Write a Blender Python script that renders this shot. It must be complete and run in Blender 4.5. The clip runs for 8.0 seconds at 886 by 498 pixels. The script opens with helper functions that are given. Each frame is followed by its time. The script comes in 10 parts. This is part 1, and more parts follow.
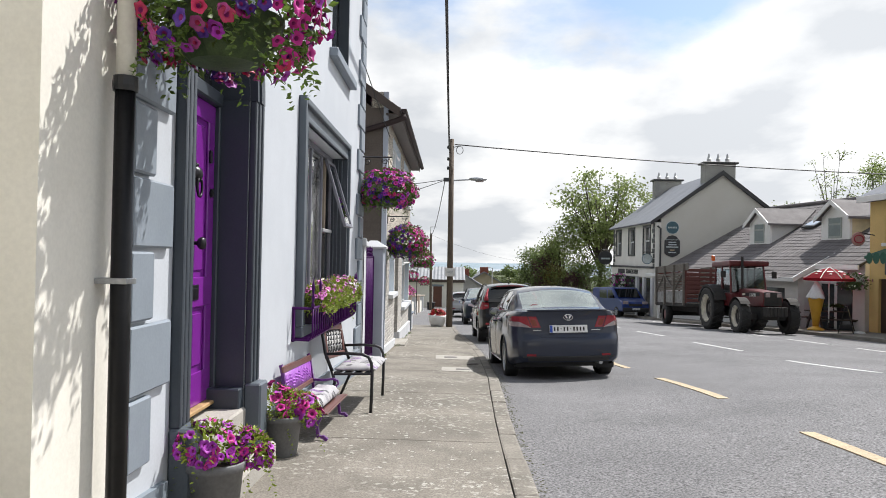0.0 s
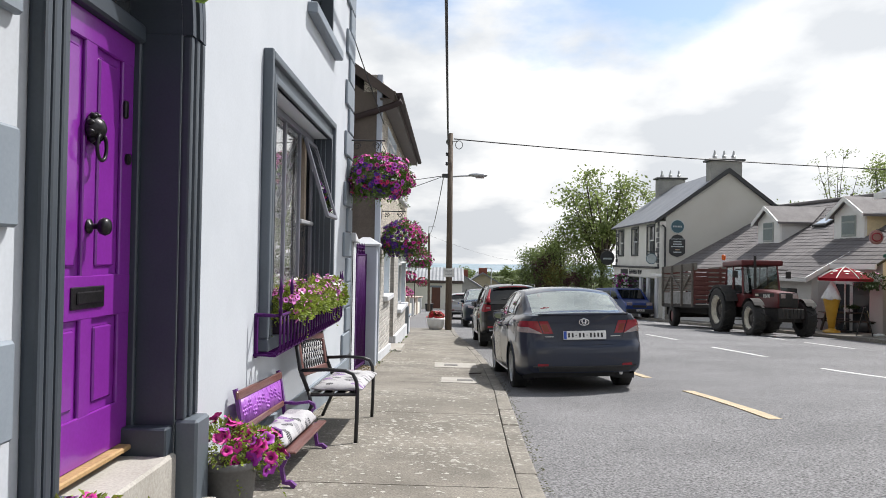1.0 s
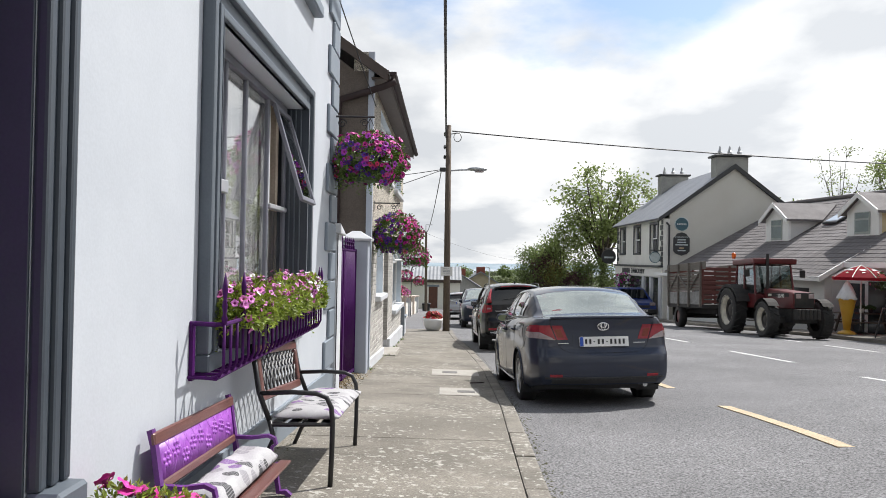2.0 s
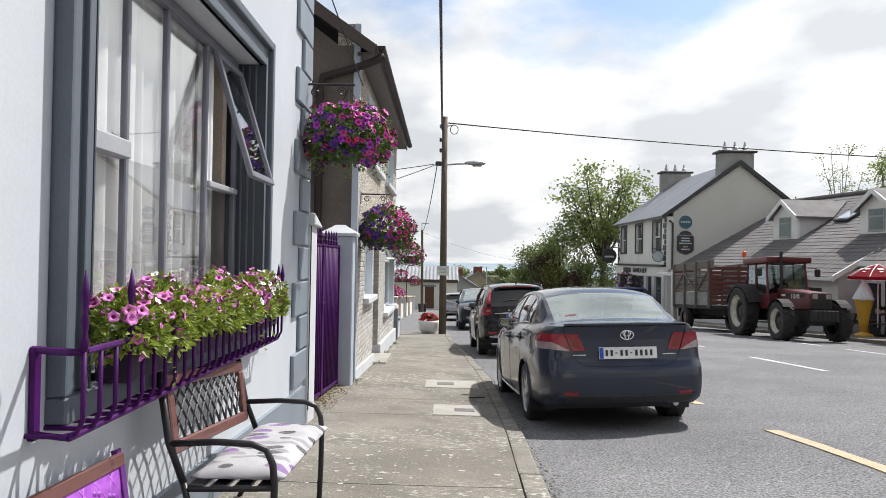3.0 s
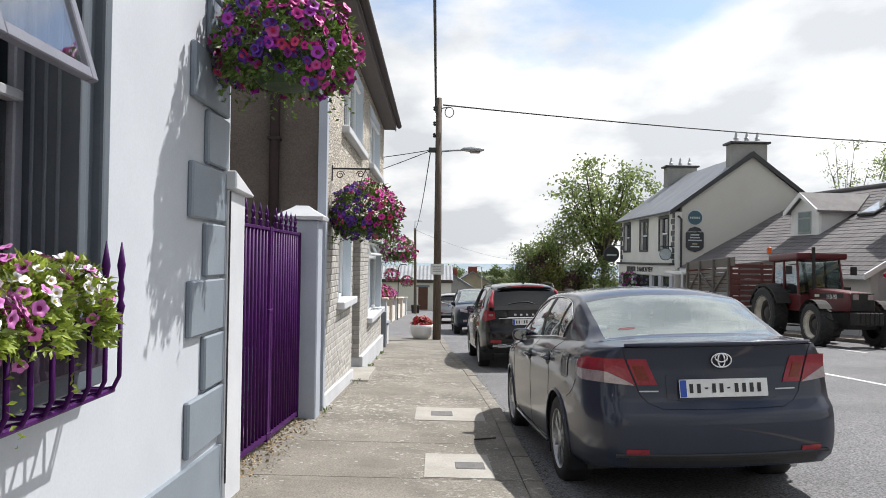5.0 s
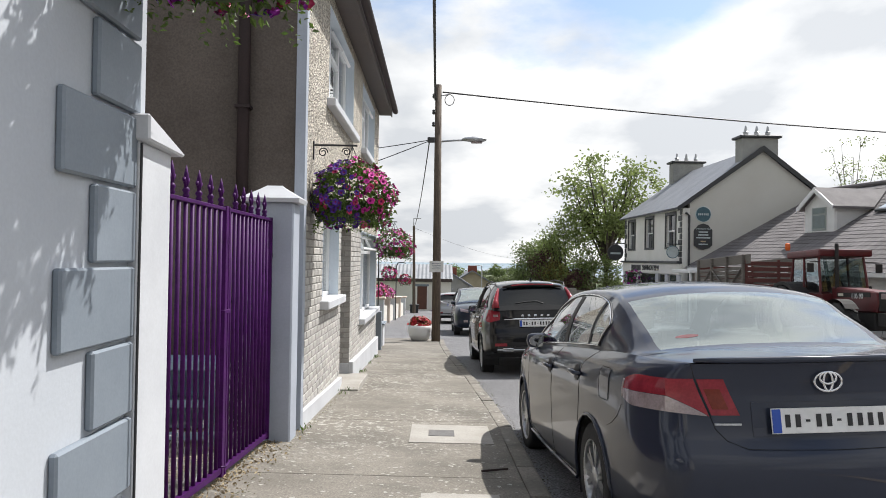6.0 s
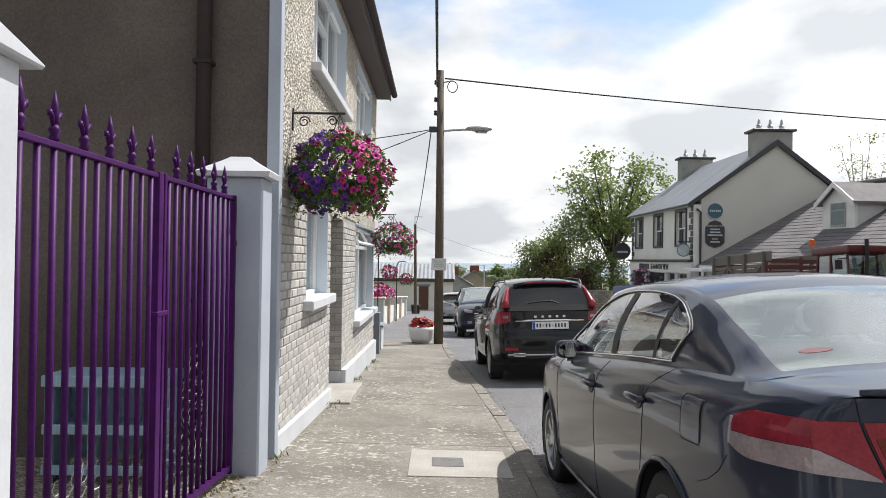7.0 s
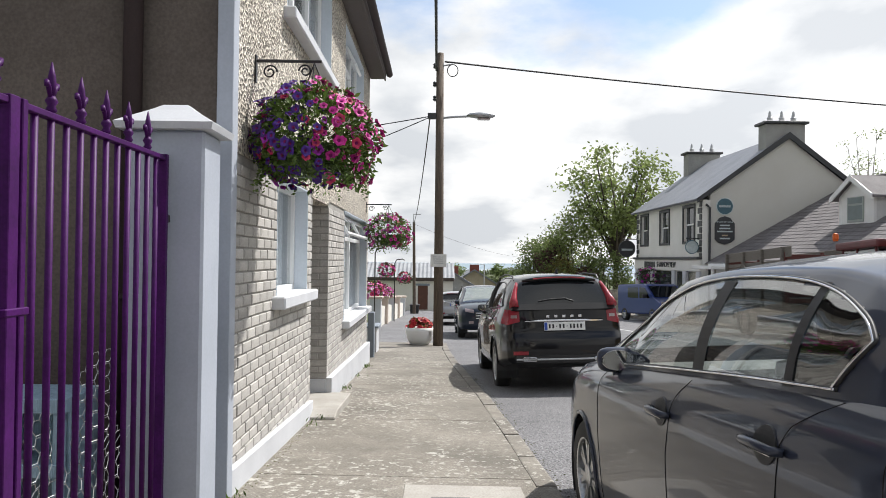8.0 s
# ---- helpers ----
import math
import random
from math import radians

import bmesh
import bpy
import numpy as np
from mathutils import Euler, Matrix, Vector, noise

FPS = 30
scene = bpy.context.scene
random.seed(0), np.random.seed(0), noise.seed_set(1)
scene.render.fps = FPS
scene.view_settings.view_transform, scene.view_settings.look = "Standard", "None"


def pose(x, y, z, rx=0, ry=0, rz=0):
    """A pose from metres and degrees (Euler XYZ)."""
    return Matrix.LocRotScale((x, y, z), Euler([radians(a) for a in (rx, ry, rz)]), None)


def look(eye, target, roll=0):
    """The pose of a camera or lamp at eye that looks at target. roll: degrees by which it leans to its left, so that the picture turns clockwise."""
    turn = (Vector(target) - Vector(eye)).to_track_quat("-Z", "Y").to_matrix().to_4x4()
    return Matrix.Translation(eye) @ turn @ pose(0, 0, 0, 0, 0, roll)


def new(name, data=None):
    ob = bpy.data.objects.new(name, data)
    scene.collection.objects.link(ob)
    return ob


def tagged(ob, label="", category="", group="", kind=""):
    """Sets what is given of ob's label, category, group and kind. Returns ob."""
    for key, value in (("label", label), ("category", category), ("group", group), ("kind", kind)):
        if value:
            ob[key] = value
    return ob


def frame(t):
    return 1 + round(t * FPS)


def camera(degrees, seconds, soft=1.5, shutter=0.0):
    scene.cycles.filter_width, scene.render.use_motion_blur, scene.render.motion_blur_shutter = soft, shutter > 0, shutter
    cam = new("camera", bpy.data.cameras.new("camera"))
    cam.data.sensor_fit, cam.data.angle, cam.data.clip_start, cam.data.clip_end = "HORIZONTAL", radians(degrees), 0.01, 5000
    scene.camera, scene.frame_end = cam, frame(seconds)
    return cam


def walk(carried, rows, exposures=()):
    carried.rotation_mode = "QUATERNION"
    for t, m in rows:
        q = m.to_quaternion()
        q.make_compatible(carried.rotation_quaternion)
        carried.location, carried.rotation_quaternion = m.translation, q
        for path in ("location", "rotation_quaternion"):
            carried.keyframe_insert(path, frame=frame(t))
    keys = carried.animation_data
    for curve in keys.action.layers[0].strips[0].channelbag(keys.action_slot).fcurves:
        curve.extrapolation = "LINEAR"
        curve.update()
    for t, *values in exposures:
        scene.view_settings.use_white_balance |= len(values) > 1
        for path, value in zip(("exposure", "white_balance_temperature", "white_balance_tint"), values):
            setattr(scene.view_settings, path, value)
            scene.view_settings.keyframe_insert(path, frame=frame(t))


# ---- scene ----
cam = camera(61.0, 8.0, soft=0.9)
PATH = [
    (0, (-0.143, 1.398, 1.339), (-0.163, 3.398, 1.364), 1.1),
    (0.5, (-0.176, 2.022, 1.309), (-0.194, 4.022, 1.336), 1.0),
    (1, (-0.176, 2.673, 1.29), (-0.191, 4.673, 1.318), 1.0),
    (1.5, (-0.207, 3.281, 1.264), (-0.218, 5.281, 1.291), 1.0),
    (3, (-0.177, 5.28, 1.208), (-0.176, 7.279, 1.234), 1.0),
    (3.5, (-0.175, 5.893, 1.183), (-0.169, 7.893, 1.211), 0.8),
    (4, (-0.17, 6.569, 1.146), (-0.161, 8.569, 1.174), 0.8),
    (4.5, (-0.185, 7.181, 1.135), (-0.17, 9.181, 1.163), 0.8),
    (6, (-0.179, 9.118, 1.035), (-0.16, 11.117, 1.061), 0.9),
    (6.5, (-0.17, 9.734, 1.0), (-0.15, 11.733, 1.027), 0.8),
    (7, (-0.201, 10.418, 0.951), (-0.186, 12.417, 0.978), 0.8),
    (7.5, (-0.173, 11.053, 0.903), (-0.156, 13.053, 0.929), 0.7),
    (8, (-0.204, 11.722, 0.849), (-0.187, 13.722, 0.876), 0.7),
]
walk(cam, [(t, look(eye, target, roll)) for t, eye, target, roll in PATH], [(0, 0.18), (8, 0.18)])

# ---- sky and sun: bright broken cloud, sun high over the street to the right ----
SUN_AZ, SUN_EL = radians(50), radians(54)
world = bpy.data.worlds.new("world")
scene.world = world
world.use_nodes = True
wn, wl = world.node_tree.nodes, world.node_tree.links
wn.clear()
w_out = wn.new("ShaderNodeOutputWorld")
w_bg = wn.new("ShaderNodeBackground")
w_bg.inputs["Strength"].default_value = 0.88
sky = wn.new("ShaderNodeTexSky")
sky.sky_type = "NISHITA"
sky.sun_disc = False
sky.sun_elevation, sky.sun_rotation = SUN_EL, SUN_AZ
sky_dim = wn.new("ShaderNodeVectorMath")
sky_dim.operation = "SCALE"
sky_dim.inputs["Scale"].default_value = 0.15
w_tc = wn.new("ShaderNodeTexCoord")
w_map = wn.new("ShaderNodeMapping")
w_map.inputs["Scale"].default_value = (1.0, 1.0, 1.0)
w_map.inputs["Location"].default_value = (0.35, 0.1, 0.2)
clouds = wn.new("ShaderNodeTexNoise")
clouds.inputs["Scale"].default_value = 1.35
clouds.inputs["Detail"].default_value = 9
clouds.inputs["Roughness"].default_value = 0.56
cover = wn.new("ShaderNodeValToRGB")
cover.color_ramp.elements[0].position, cover.color_ramp.elements[1].position = 0.30, 0.48
w_map2 = wn.new("ShaderNodeMapping")
w_map2.inputs["Scale"].default_value = (1.0, 0.75, 1.0)
w_map2.inputs["Location"].default_value = (2.1, 0.7, 0.55)
shade = wn.new("ShaderNodeTexNoise")
shade.inputs["Scale"].default_value = 1.9
shade.inputs["Detail"].default_value = 8
shade.inputs["Roughness"].default_value = 0.5
grey = wn.new("ShaderNodeValToRGB")
grey.color_ramp.elements[0].position, grey.color_ramp.elements[1].position = 0.40, 0.60
grey.color_ramp.elements[0].color = (0.74, 0.77, 0.81, 1)
grey.color_ramp.elements[1].color = (1.18, 1.18, 1.17, 1)
w_mix = wn.new("ShaderNodeMix")
w_mix.data_type = "RGBA"
# a direction meets the cloud layer at (x, y) / (z + 0.22)
w_dir = wn.new("ShaderNodeSeparateXYZ")
w_lift = wn.new("ShaderNodeMath")
w_lift.operation, w_lift.inputs[1].default_value = "ADD", 0.22
w_top = wn.new("ShaderNodeMath")
w_top.operation, w_top.inputs[1].default_value = "MAXIMUM", 0.12
w_inv = wn.new("ShaderNodeMath")
w_inv.operation, w_inv.inputs[0].default_value = "DIVIDE", 1.0
w_layer = wn.new("ShaderNodeVectorMath")
w_layer.operation = "SCALE"
wl.new(w_tc.outputs["Generated"], w_dir.inputs[0])
wl.new(w_dir.outputs["Z"], w_lift.inputs[0])
wl.new(w_lift.outputs["Value"], w_top.inputs[0])
wl.new(w_top.outputs["Value"], w_inv.inputs[1])
wl.new(w_tc.outputs["Generated"], w_layer.inputs[0])
wl.new(w_inv.outputs["Value"], w_layer.inputs["Scale"])
wl.new(w_layer.outputs["Vector"], w_map.inputs["Vector"])
wl.new(w_layer.outputs["Vector"], w_map2.inputs["Vector"])
wl.new(w_map.outputs["Vector"], clouds.inputs["Vector"])
wl.new(w_map2.outputs["Vector"], shade.inputs["Vector"])
w_sep = wn.new("ShaderNodeSeparateXYZ")
thin = wn.new("ShaderNodeMapRange")
thin.inputs["From Min"].default_value, thin.inputs["From Max"].default_value = 0.10, 0.55
thin.inputs["To Min"].default_value, thin.inputs["To Max"].default_value = 0.14, -0.06
w_add = wn.new("ShaderNodeMath")
wl.new(w_tc.outputs["Generated"], w_sep.inputs[0])
wl.new(w_sep.outputs["Z"], thin.inputs["Value"])
wl.new(clouds.outputs["Fac"], w_add.inputs[0])
wl.new(thin.outputs["Result"], w_add.inputs[1])
rift_sum = w_add.outputs["Value"]
for rx, ry, rz, wide, deep in ((0.20, 0.90, 0.36, 0.016, 0.27), (-0.075, 0.93, 0.37, 0.010, 0.17)):
    r_len = math.sqrt(rx * rx + ry * ry + rz * rz)
    r_dot = wn.new("ShaderNodeVectorMath")
    r_dot.operation = "DOT_PRODUCT"
    r_dot.inputs[1].default_value = (rx / r_len, ry / r_len, rz / r_len)
    r_map = wn.new("ShaderNodeMapRange")
    r_map.inputs["From Min"].default_value, r_map.inputs["From Max"].default_value = 1 - wide, 1.0
    r_map.inputs["To Max"].default_value = deep
    r_sub = wn.new("ShaderNodeMath")
    r_sub.operation = "SUBTRACT"
    wl.new(w_tc.outputs["Generated"], r_dot.inputs[0])
    wl.new(r_dot.outputs["Value"], r_map.inputs["Value"])
    wl.new(rift_sum, r_sub.inputs[0])
    wl.new(r_map.outputs["Result"], r_sub.inputs[1])
    rift_sum = r_sub.outputs["Value"]
wl.new(rift_sum, cover.inputs["Fac"])
wl.new(shade.outputs["Fac"], grey.inputs["Fac"])
wl.new(sky.outputs["Color"], sky_dim.inputs[0])
wl.new(cover.outputs["Color"], w_mix.inputs[0])
wl.new(sky_dim.outputs["Vector"], w_mix.inputs[6])
wl.new(grey.outputs["Color"], w_mix.inputs[7])
# the cloud is brighter towards the sun
to_sun = wn.new("ShaderNodeVectorMath")
to_sun.operation = "DOT_PRODUCT"
to_sun.inputs[1].default_value = (math.cos(SUN_EL) * math.sin(SUN_AZ), math.cos(SUN_EL) * math.cos(SUN_AZ), math.sin(SUN_EL))
glow = wn.new("ShaderNodeMapRange")
glow.inputs["From Min"].default_value, glow.inputs["From Max"].default_value = -0.2, 0.7
glow.inputs["To Min"].default_value, glow.inputs["To Max"].default_value = 0.57, 1.10
lit = wn.new("ShaderNodeVectorMath")
lit.operation = "SCALE"
wl.new(w_tc.outputs["Generated"], to_sun.inputs[0])
wl.new(to_sun.outputs["Value"], glow.inputs["Value"])
wl.new(w_mix.outputs[2], lit.inputs[0])
wl.new(glow.outputs["Result"], lit.inputs["Scale"])
wl.new(lit.outputs["Vector"], w_bg.inputs["Color"])
wl.new(w_bg.outputs["Background"], w_out.inputs["Surface"])

sun_data = bpy.data.lights.new("sun", "SUN")
sun_data.energy, sun_data.angle, sun_data.color = 5.0, radians(0.55), (1.0, 0.97, 0.935)
sun = new("sun", sun_data)
sun.matrix_world = look((0, 0, 30), (-math.cos(SUN_EL) * math.sin(SUN_AZ), -math.cos(SUN_EL) * math.cos(SUN_AZ), 30 - math.sin(SUN_EL)))


# ---- tools ----
def thing(name, label, category, group="", kind="", at=(0, 0, 0), turn=0):
    ob = new(name)
    ob.empty_display_size = 0.2
    ob.matrix_basis = pose(*at, 0, 0, turn)
    return tagged(ob, label, category, group, kind)


def to_mesh(name, bm, smooth=False):
    bmesh.ops.recalc_face_normals(bm, faces=bm.faces[:])
    me = bpy.data.meshes.new(name)
    bm.to_mesh(me)
    bm.free()
    if smooth:
        me.polygons.foreach_set("use_smooth", [True] * len(me.polygons))
    return me


def part(name, bm, material, parent=None, label="", smooth=False):
    me = to_mesh(name, bm, smooth)
    for m in material if isinstance(material, (list, tuple)) else [material]:
        me.materials.append(m)
    ob = new(name, me)
    ob.parent = parent
    return tagged(ob, label)


def solid(name, bm, material, label, category, group="", kind="", smooth=False):
    return tagged(part(name, bm, material, None, "", smooth), label, category, group, kind)


def add_box(bm, x0, x1, y0, y1, z0, z1, bev=0.0, m=None, seg=1):
    vs = [bm.verts.new(c) for c in ((x0, y0, z0), (x1, y0, z0), (x1, y1, z0), (x0, y1, z0), (x0, y0, z1), (x1, y0, z1), (x1, y1, z1), (x0, y1, z1))]
    fs = [bm.faces.new([vs[i] for i in q]) for q in ((3, 2, 1, 0), (4, 5, 6, 7), (0, 1, 5, 4), (1, 2, 6, 5), (2, 3, 7, 6), (3, 0, 4, 7))]
    geom = vs
    if bev > 0:
        es = list({e for f in fs for e in f.edges})
        r = bmesh.ops.bevel(bm, geom=es, offset=bev, segments=seg, affect="EDGES", profile=0.6)
        geom = list({v for f in r["faces"] for v in f.verts})
    if m is not None:
        bmesh.ops.transform(bm, matrix=m, verts=geom)
    return geom


def box(x0, x1, y0, y1, z0, z1, bev=0.004, seg=1):
    bm = bmesh.new()
    add_box(bm, x0, x1, y0, y1, z0, z1, bev, None, seg)
    return bm


def prism(points, axis, a, b, bev=0.0):
    """Extrudes a polygon of 2D points along an axis from a to b. For x: (y, z); y: (x, z); z: (x, y)."""
    bm = bmesh.new()
    add_prism(bm, points, axis, a, b)
    if bev > 0:
        bmesh.ops.bevel(bm, geom=bm.edges[:], offset=bev, segments=1, affect="EDGES", profile=0.6)
    return bm


def add_prism(bm, points, axis, a, b):
    put = {"x": lambda u, v, w: (w, u, v), "y": lambda u, v, w: (u, w, v), "z": lambda u, v, w: (u, v, w)}[axis]
    lo = [bm.verts.new(put(u, v, a)) for u, v in points]
    hi = [bm.verts.new(put(u, v, b)) for u, v in points]
    n = len(points)
    bm.faces.new(lo[::-1])
    bm.faces.new(hi)
    for i in range(n):
        bm.faces.new((lo[i], lo[(i + 1) % n], hi[(i + 1) % n], hi[i]))


def add_tube(bm, path, r, n=8, closed=False, cap=True):
    """A round bar along a path of points; r is a number or one for each point."""
    pts = [Vector(p) for p in path]
    rs = list(r) if hasattr(r, "__len__") else [r] * len(pts)
    rings, side = [], None
    for i, p in enumerate(pts):
        a = pts[i - 1] if i or closed else p
        b = pts[(i + 1) % len(pts)] if i + 1 < len(pts) or closed else p
        d = (b - a).normalized()
        if side is None:
            side = d.orthogonal().normalized()
        side = (side - side.dot(d) * d)
        side = side.normalized() if side.length > 1e-5 else d.orthogonal().normalized()
        up = d.cross(side)
        rings.append([bm.verts.new(p + rs[i] * (math.cos(t) * side + math.sin(t) * up)) for t in (2 * math.pi * k / n for k in range(n))])
    pairs = list(zip(rings, rings[1:])) + ([(rings[-1], rings[0])] if closed else [])
    for ra, rb in pairs:
        for k in range(n):
            bm.faces.new((ra[k], ra[(k + 1) % n], rb[(k + 1) % n], rb[k]))
    if cap and not closed:
        bm.faces.new(rings[0][::-1])
        bm.faces.new(rings[-1])


def tube(path, r, n=8, closed=False):
    bm = bmesh.new()
    add_tube(bm, path, r, n, closed)
    return bm


def add_lathe(bm, profile, n=24, m=None, closed=False):
    """Turns a profile of (radius, height) round z."""
    new_verts, rings = [], []
    for r, z in profile:
        ring = [bm.verts.new((max(r, 1e-4) * math.cos(2 * math.pi * k / n), max(r, 1e-4) * math.sin(2 * math.pi * k / n), z)) for k in range(n)]
        rings.append(ring)
        new_verts += ring
    for ra, rb in zip(rings, rings[1:]):
        for k in range(n):
            bm.faces.new((ra[k], ra[(k + 1) % n], rb[(k + 1) % n], rb[k]))
    if not closed:
        bm.faces.new(rings[0][::-1])
        bm.faces.new(rings[-1])
    if m is not None:
        bmesh.ops.transform(bm, matrix=m, verts=new_verts)
    return new_verts


def lathe(profile, n=24, m=None):
    bm = bmesh.new()
    add_lathe(bm, profile, n, m)
    return bm


def add_quad(bm, a, b, c, d):
    return bm.faces.new([bm.verts.new(p) for p in (a, b, c, d)])


def wall_mesh(axis, near, far, a0, a1, z0, z1, holes=()):
    """A wall of real thickness between near and far on an axis, from a0 to a1, with openings (a, b, z, z) right through it."""
    asl = sorted({a0, a1, *(v for h in holes for v in h[:2])})
    zsl = sorted({z0, z1, *(v for h in holes for v in h[2:])})
    full = {}
    for i in range(len(asl) - 1):
        for k in range(len(zsl) - 1):
            ca, cz = (asl[i] + asl[i + 1]) / 2, (zsl[k] + zsl[k + 1]) / 2
            full[i, k] = not any(h[0] < ca < h[1] and h[2] < cz < h[3] for h in holes)
    bm, cache = bmesh.new(), {}

    def v(d, a, z):
        key = (d, round(a, 5), round(z, 5))
        if key not in cache:
            cache[key] = bm.verts.new((d, a, z) if axis == "x" else (a, d, z))
        return cache[key]

    for (i, k), ok in full.items():
        if not ok:
            continue
        p, q, r, s = asl[i], asl[i + 1], zsl[k], zsl[k + 1]
        for d in (near, far):
            bm.faces.new((v(d, p, r), v(d, q, r), v(d, q, s), v(d, p, s)))
        for di, dk, e in ((-1, 0, ((p, r), (p, s))), (1, 0, ((q, r), (q, s))), (0, -1, ((p, r), (q, r))), (0, 1, ((p, s), (q, s)))):
            if not full.get((i + di, k + dk), False):
                bm.faces.new((v(near, *e[0]), v(near, *e[1]), v(far, *e[1]), v(far, *e[0])))
    return bm



def letters(text, size, material, depth=0.004):
    """A mesh of raised letters in the built-in font, centred, reading along x with z towards the reader."""
    cu = bpy.data.curves.new("letters", "FONT")
    cu.body, cu.size, cu.extrude, cu.align_x, cu.align_y = text, size, depth, "CENTER", "CENTER"
    ob = new("letters", cu)
    me = bpy.data.meshes.new_from_object(ob.evaluated_get(bpy.context.evaluated_depsgraph_get()))
    bpy.data.objects.remove(ob)
    me.materials.append(material)
    return me


# ---- materials ----
def mat(name, col, rough=0.7, col2=None, scale=3.0, bump=0.15, fine=60.0, metal=0.0, grain=0.12, stretch=(1, 1, 1), spec=0.5, coat=0.0, dist=0.01, voronoi=False, obrand=0.0, detail=6):
    m = bpy.data.materials.new(name)
    m.use_nodes = True
    n, l = m.node_tree.nodes, m.node_tree.links
    b = n["Principled BSDF"]
    b.inputs["Roughness"].default_value, b.inputs["Metallic"].default_value = rough, metal
    b.inputs["Specular IOR Level"].default_value, b.inputs["Coat Weight"].default_value = spec, coat
    b.inputs["Coat Roughness"].default_value = 0.04
    tc = n.new("ShaderNodeTexCoord")
    mp = n.new("ShaderNodeMapping")
    mp.inputs["Scale"].default_value = stretch
    l.new(tc.outputs["Object"], mp.inputs["Vector"])
    big = n.new("ShaderNodeTexNoise")
    big.inputs["Scale"].default_value, big.inputs["Detail"].default_value, big.inputs["Roughness"].default_value = scale, detail, 0.6
    l.new(mp.outputs["Vector"], big.inputs["Vector"])
    ramp = n.new("ShaderNodeValToRGB")
    c2 = col2 or tuple(c * 0.8 for c in col)
    ramp.color_ramp.elements[0].position, ramp.color_ramp.elements[1].position = 0.36, 0.64
    ramp.color_ramp.elements[0].color, ramp.color_ramp.elements[1].color = (*c2, 1), (*col, 1)
    l.new(big.outputs["Fac"], ramp.inputs["Fac"])
    if voronoi:
        small = n.new("ShaderNodeTexVoronoi")
        small.inputs["Scale"].default_value = fine
        small_out = small.outputs["Distance"]
    else:
        small = n.new("ShaderNodeTexNoise")
        small.inputs["Scale"].default_value, small.inputs["Detail"].default_value = fine, 4
        small_out = small.outputs["Fac"]
    l.new(mp.outputs["Vector"], small.inputs["Vector"])
    rng = n.new("ShaderNodeMapRange")
    rng.inputs["From Min"].default_value, rng.inputs["From Max"].default_value = 0.3, 0.7
    rng.inputs["To Min"].default_value, rng.inputs["To Max"].default_value = 1 - grain, 1 + grain
    l.new(small_out, rng.inputs["Value"])
    mul = n.new("ShaderNodeVectorMath")
    mul.operation = "SCALE"
    l.new(ramp.outputs["Color"], mul.inputs[0])
    l.new(rng.outputs["Result"], mul.inputs["Scale"])
    out = mul.outputs["Vector"]
    if obrand > 0:
        info = n.new("ShaderNodeObjectInfo")
        r2 = n.new("ShaderNodeMapRange")
        r2.inputs["To Min"].default_value, r2.inputs["To Max"].default_value = 1 - obrand, 1 + obrand
        l.new(info.outputs["Random"], r2.inputs["Value"])
        m2 = n.new("ShaderNodeVectorMath")
        m2.operation = "SCALE"
        l.new(out, m2.inputs[0])
        l.new(r2.outputs["Result"], m2.inputs["Scale"])
        out = m2.outputs["Vector"]
    l.new(out, b.inputs["Base Color"])
    if bump > 0:
        bp = n.new("ShaderNodeBump")
        bp.inputs["Strength"].default_value, bp.inputs["Distance"].default_value = bump, dist
        l.new(small_out, bp.inputs["Height"])
        l.new(bp.outputs["Normal"], b.inputs["Normal"])
    return m


def glass(name, tint=(0.85, 0.9, 0.9), gloss=0.04, base=0.06, power=4.0):
    """A thin pane: clear, with a mirror gloss that grows towards grazing."""
    m = bpy.data.materials.new(name)
    m.use_nodes = True
    n, l = m.node_tree.nodes, m.node_tree.links
    n.remove(n["Principled BSDF"])
    out = n["Material Output"]
    tr = n.new("ShaderNodeBsdfTransparent")
    tr.inputs["Color"].default_value = (*tint, 1)
    gl = n.new("ShaderNodeBsdfGlossy")
    gl.inputs["Roughness"].default_value = gloss
    lw = n.new("ShaderNodeLayerWeight")
    lw.inputs["Blend"].default_value = 0.5
    fr = n.new("ShaderNodeMath")
    fr.operation = "POWER"
    fr.inputs[1].default_value = power
    l.new(lw.outputs["Facing"], fr.inputs[0])
    ad = n.new("ShaderNodeMath")
    ad.operation = "ADD"
    ad.use_clamp = True
    ad.inputs[1].default_value = base
    mx = n.new("ShaderNodeMixShader")
    l.new(fr.outputs["Value"], ad.inputs[0])
    l.new(ad.outputs["Value"], mx.inputs["Fac"])
    l.new(tr.outputs["BSDF"], mx.inputs[1])
    l.new(gl.outputs["BSDF"], mx.inputs[2])
    l.new(mx.outputs["Shader"], out.inputs["Surface"])
    return m


M = {}
M["asphalt"] = mat("asphalt", (0.176, 0.174, 0.178), 0.9, (0.130, 0.129, 0.133), 0.55, 0.9, 58, grain=0.75, dist=0.008, detail=12)
M["pavement"] = mat("pavement_concrete", (0.226, 0.206, 0.174), 0.9, (0.148, 0.134, 0.112), 1.1, 0.6, 80, grain=0.36, dist=0.004, detail=14)


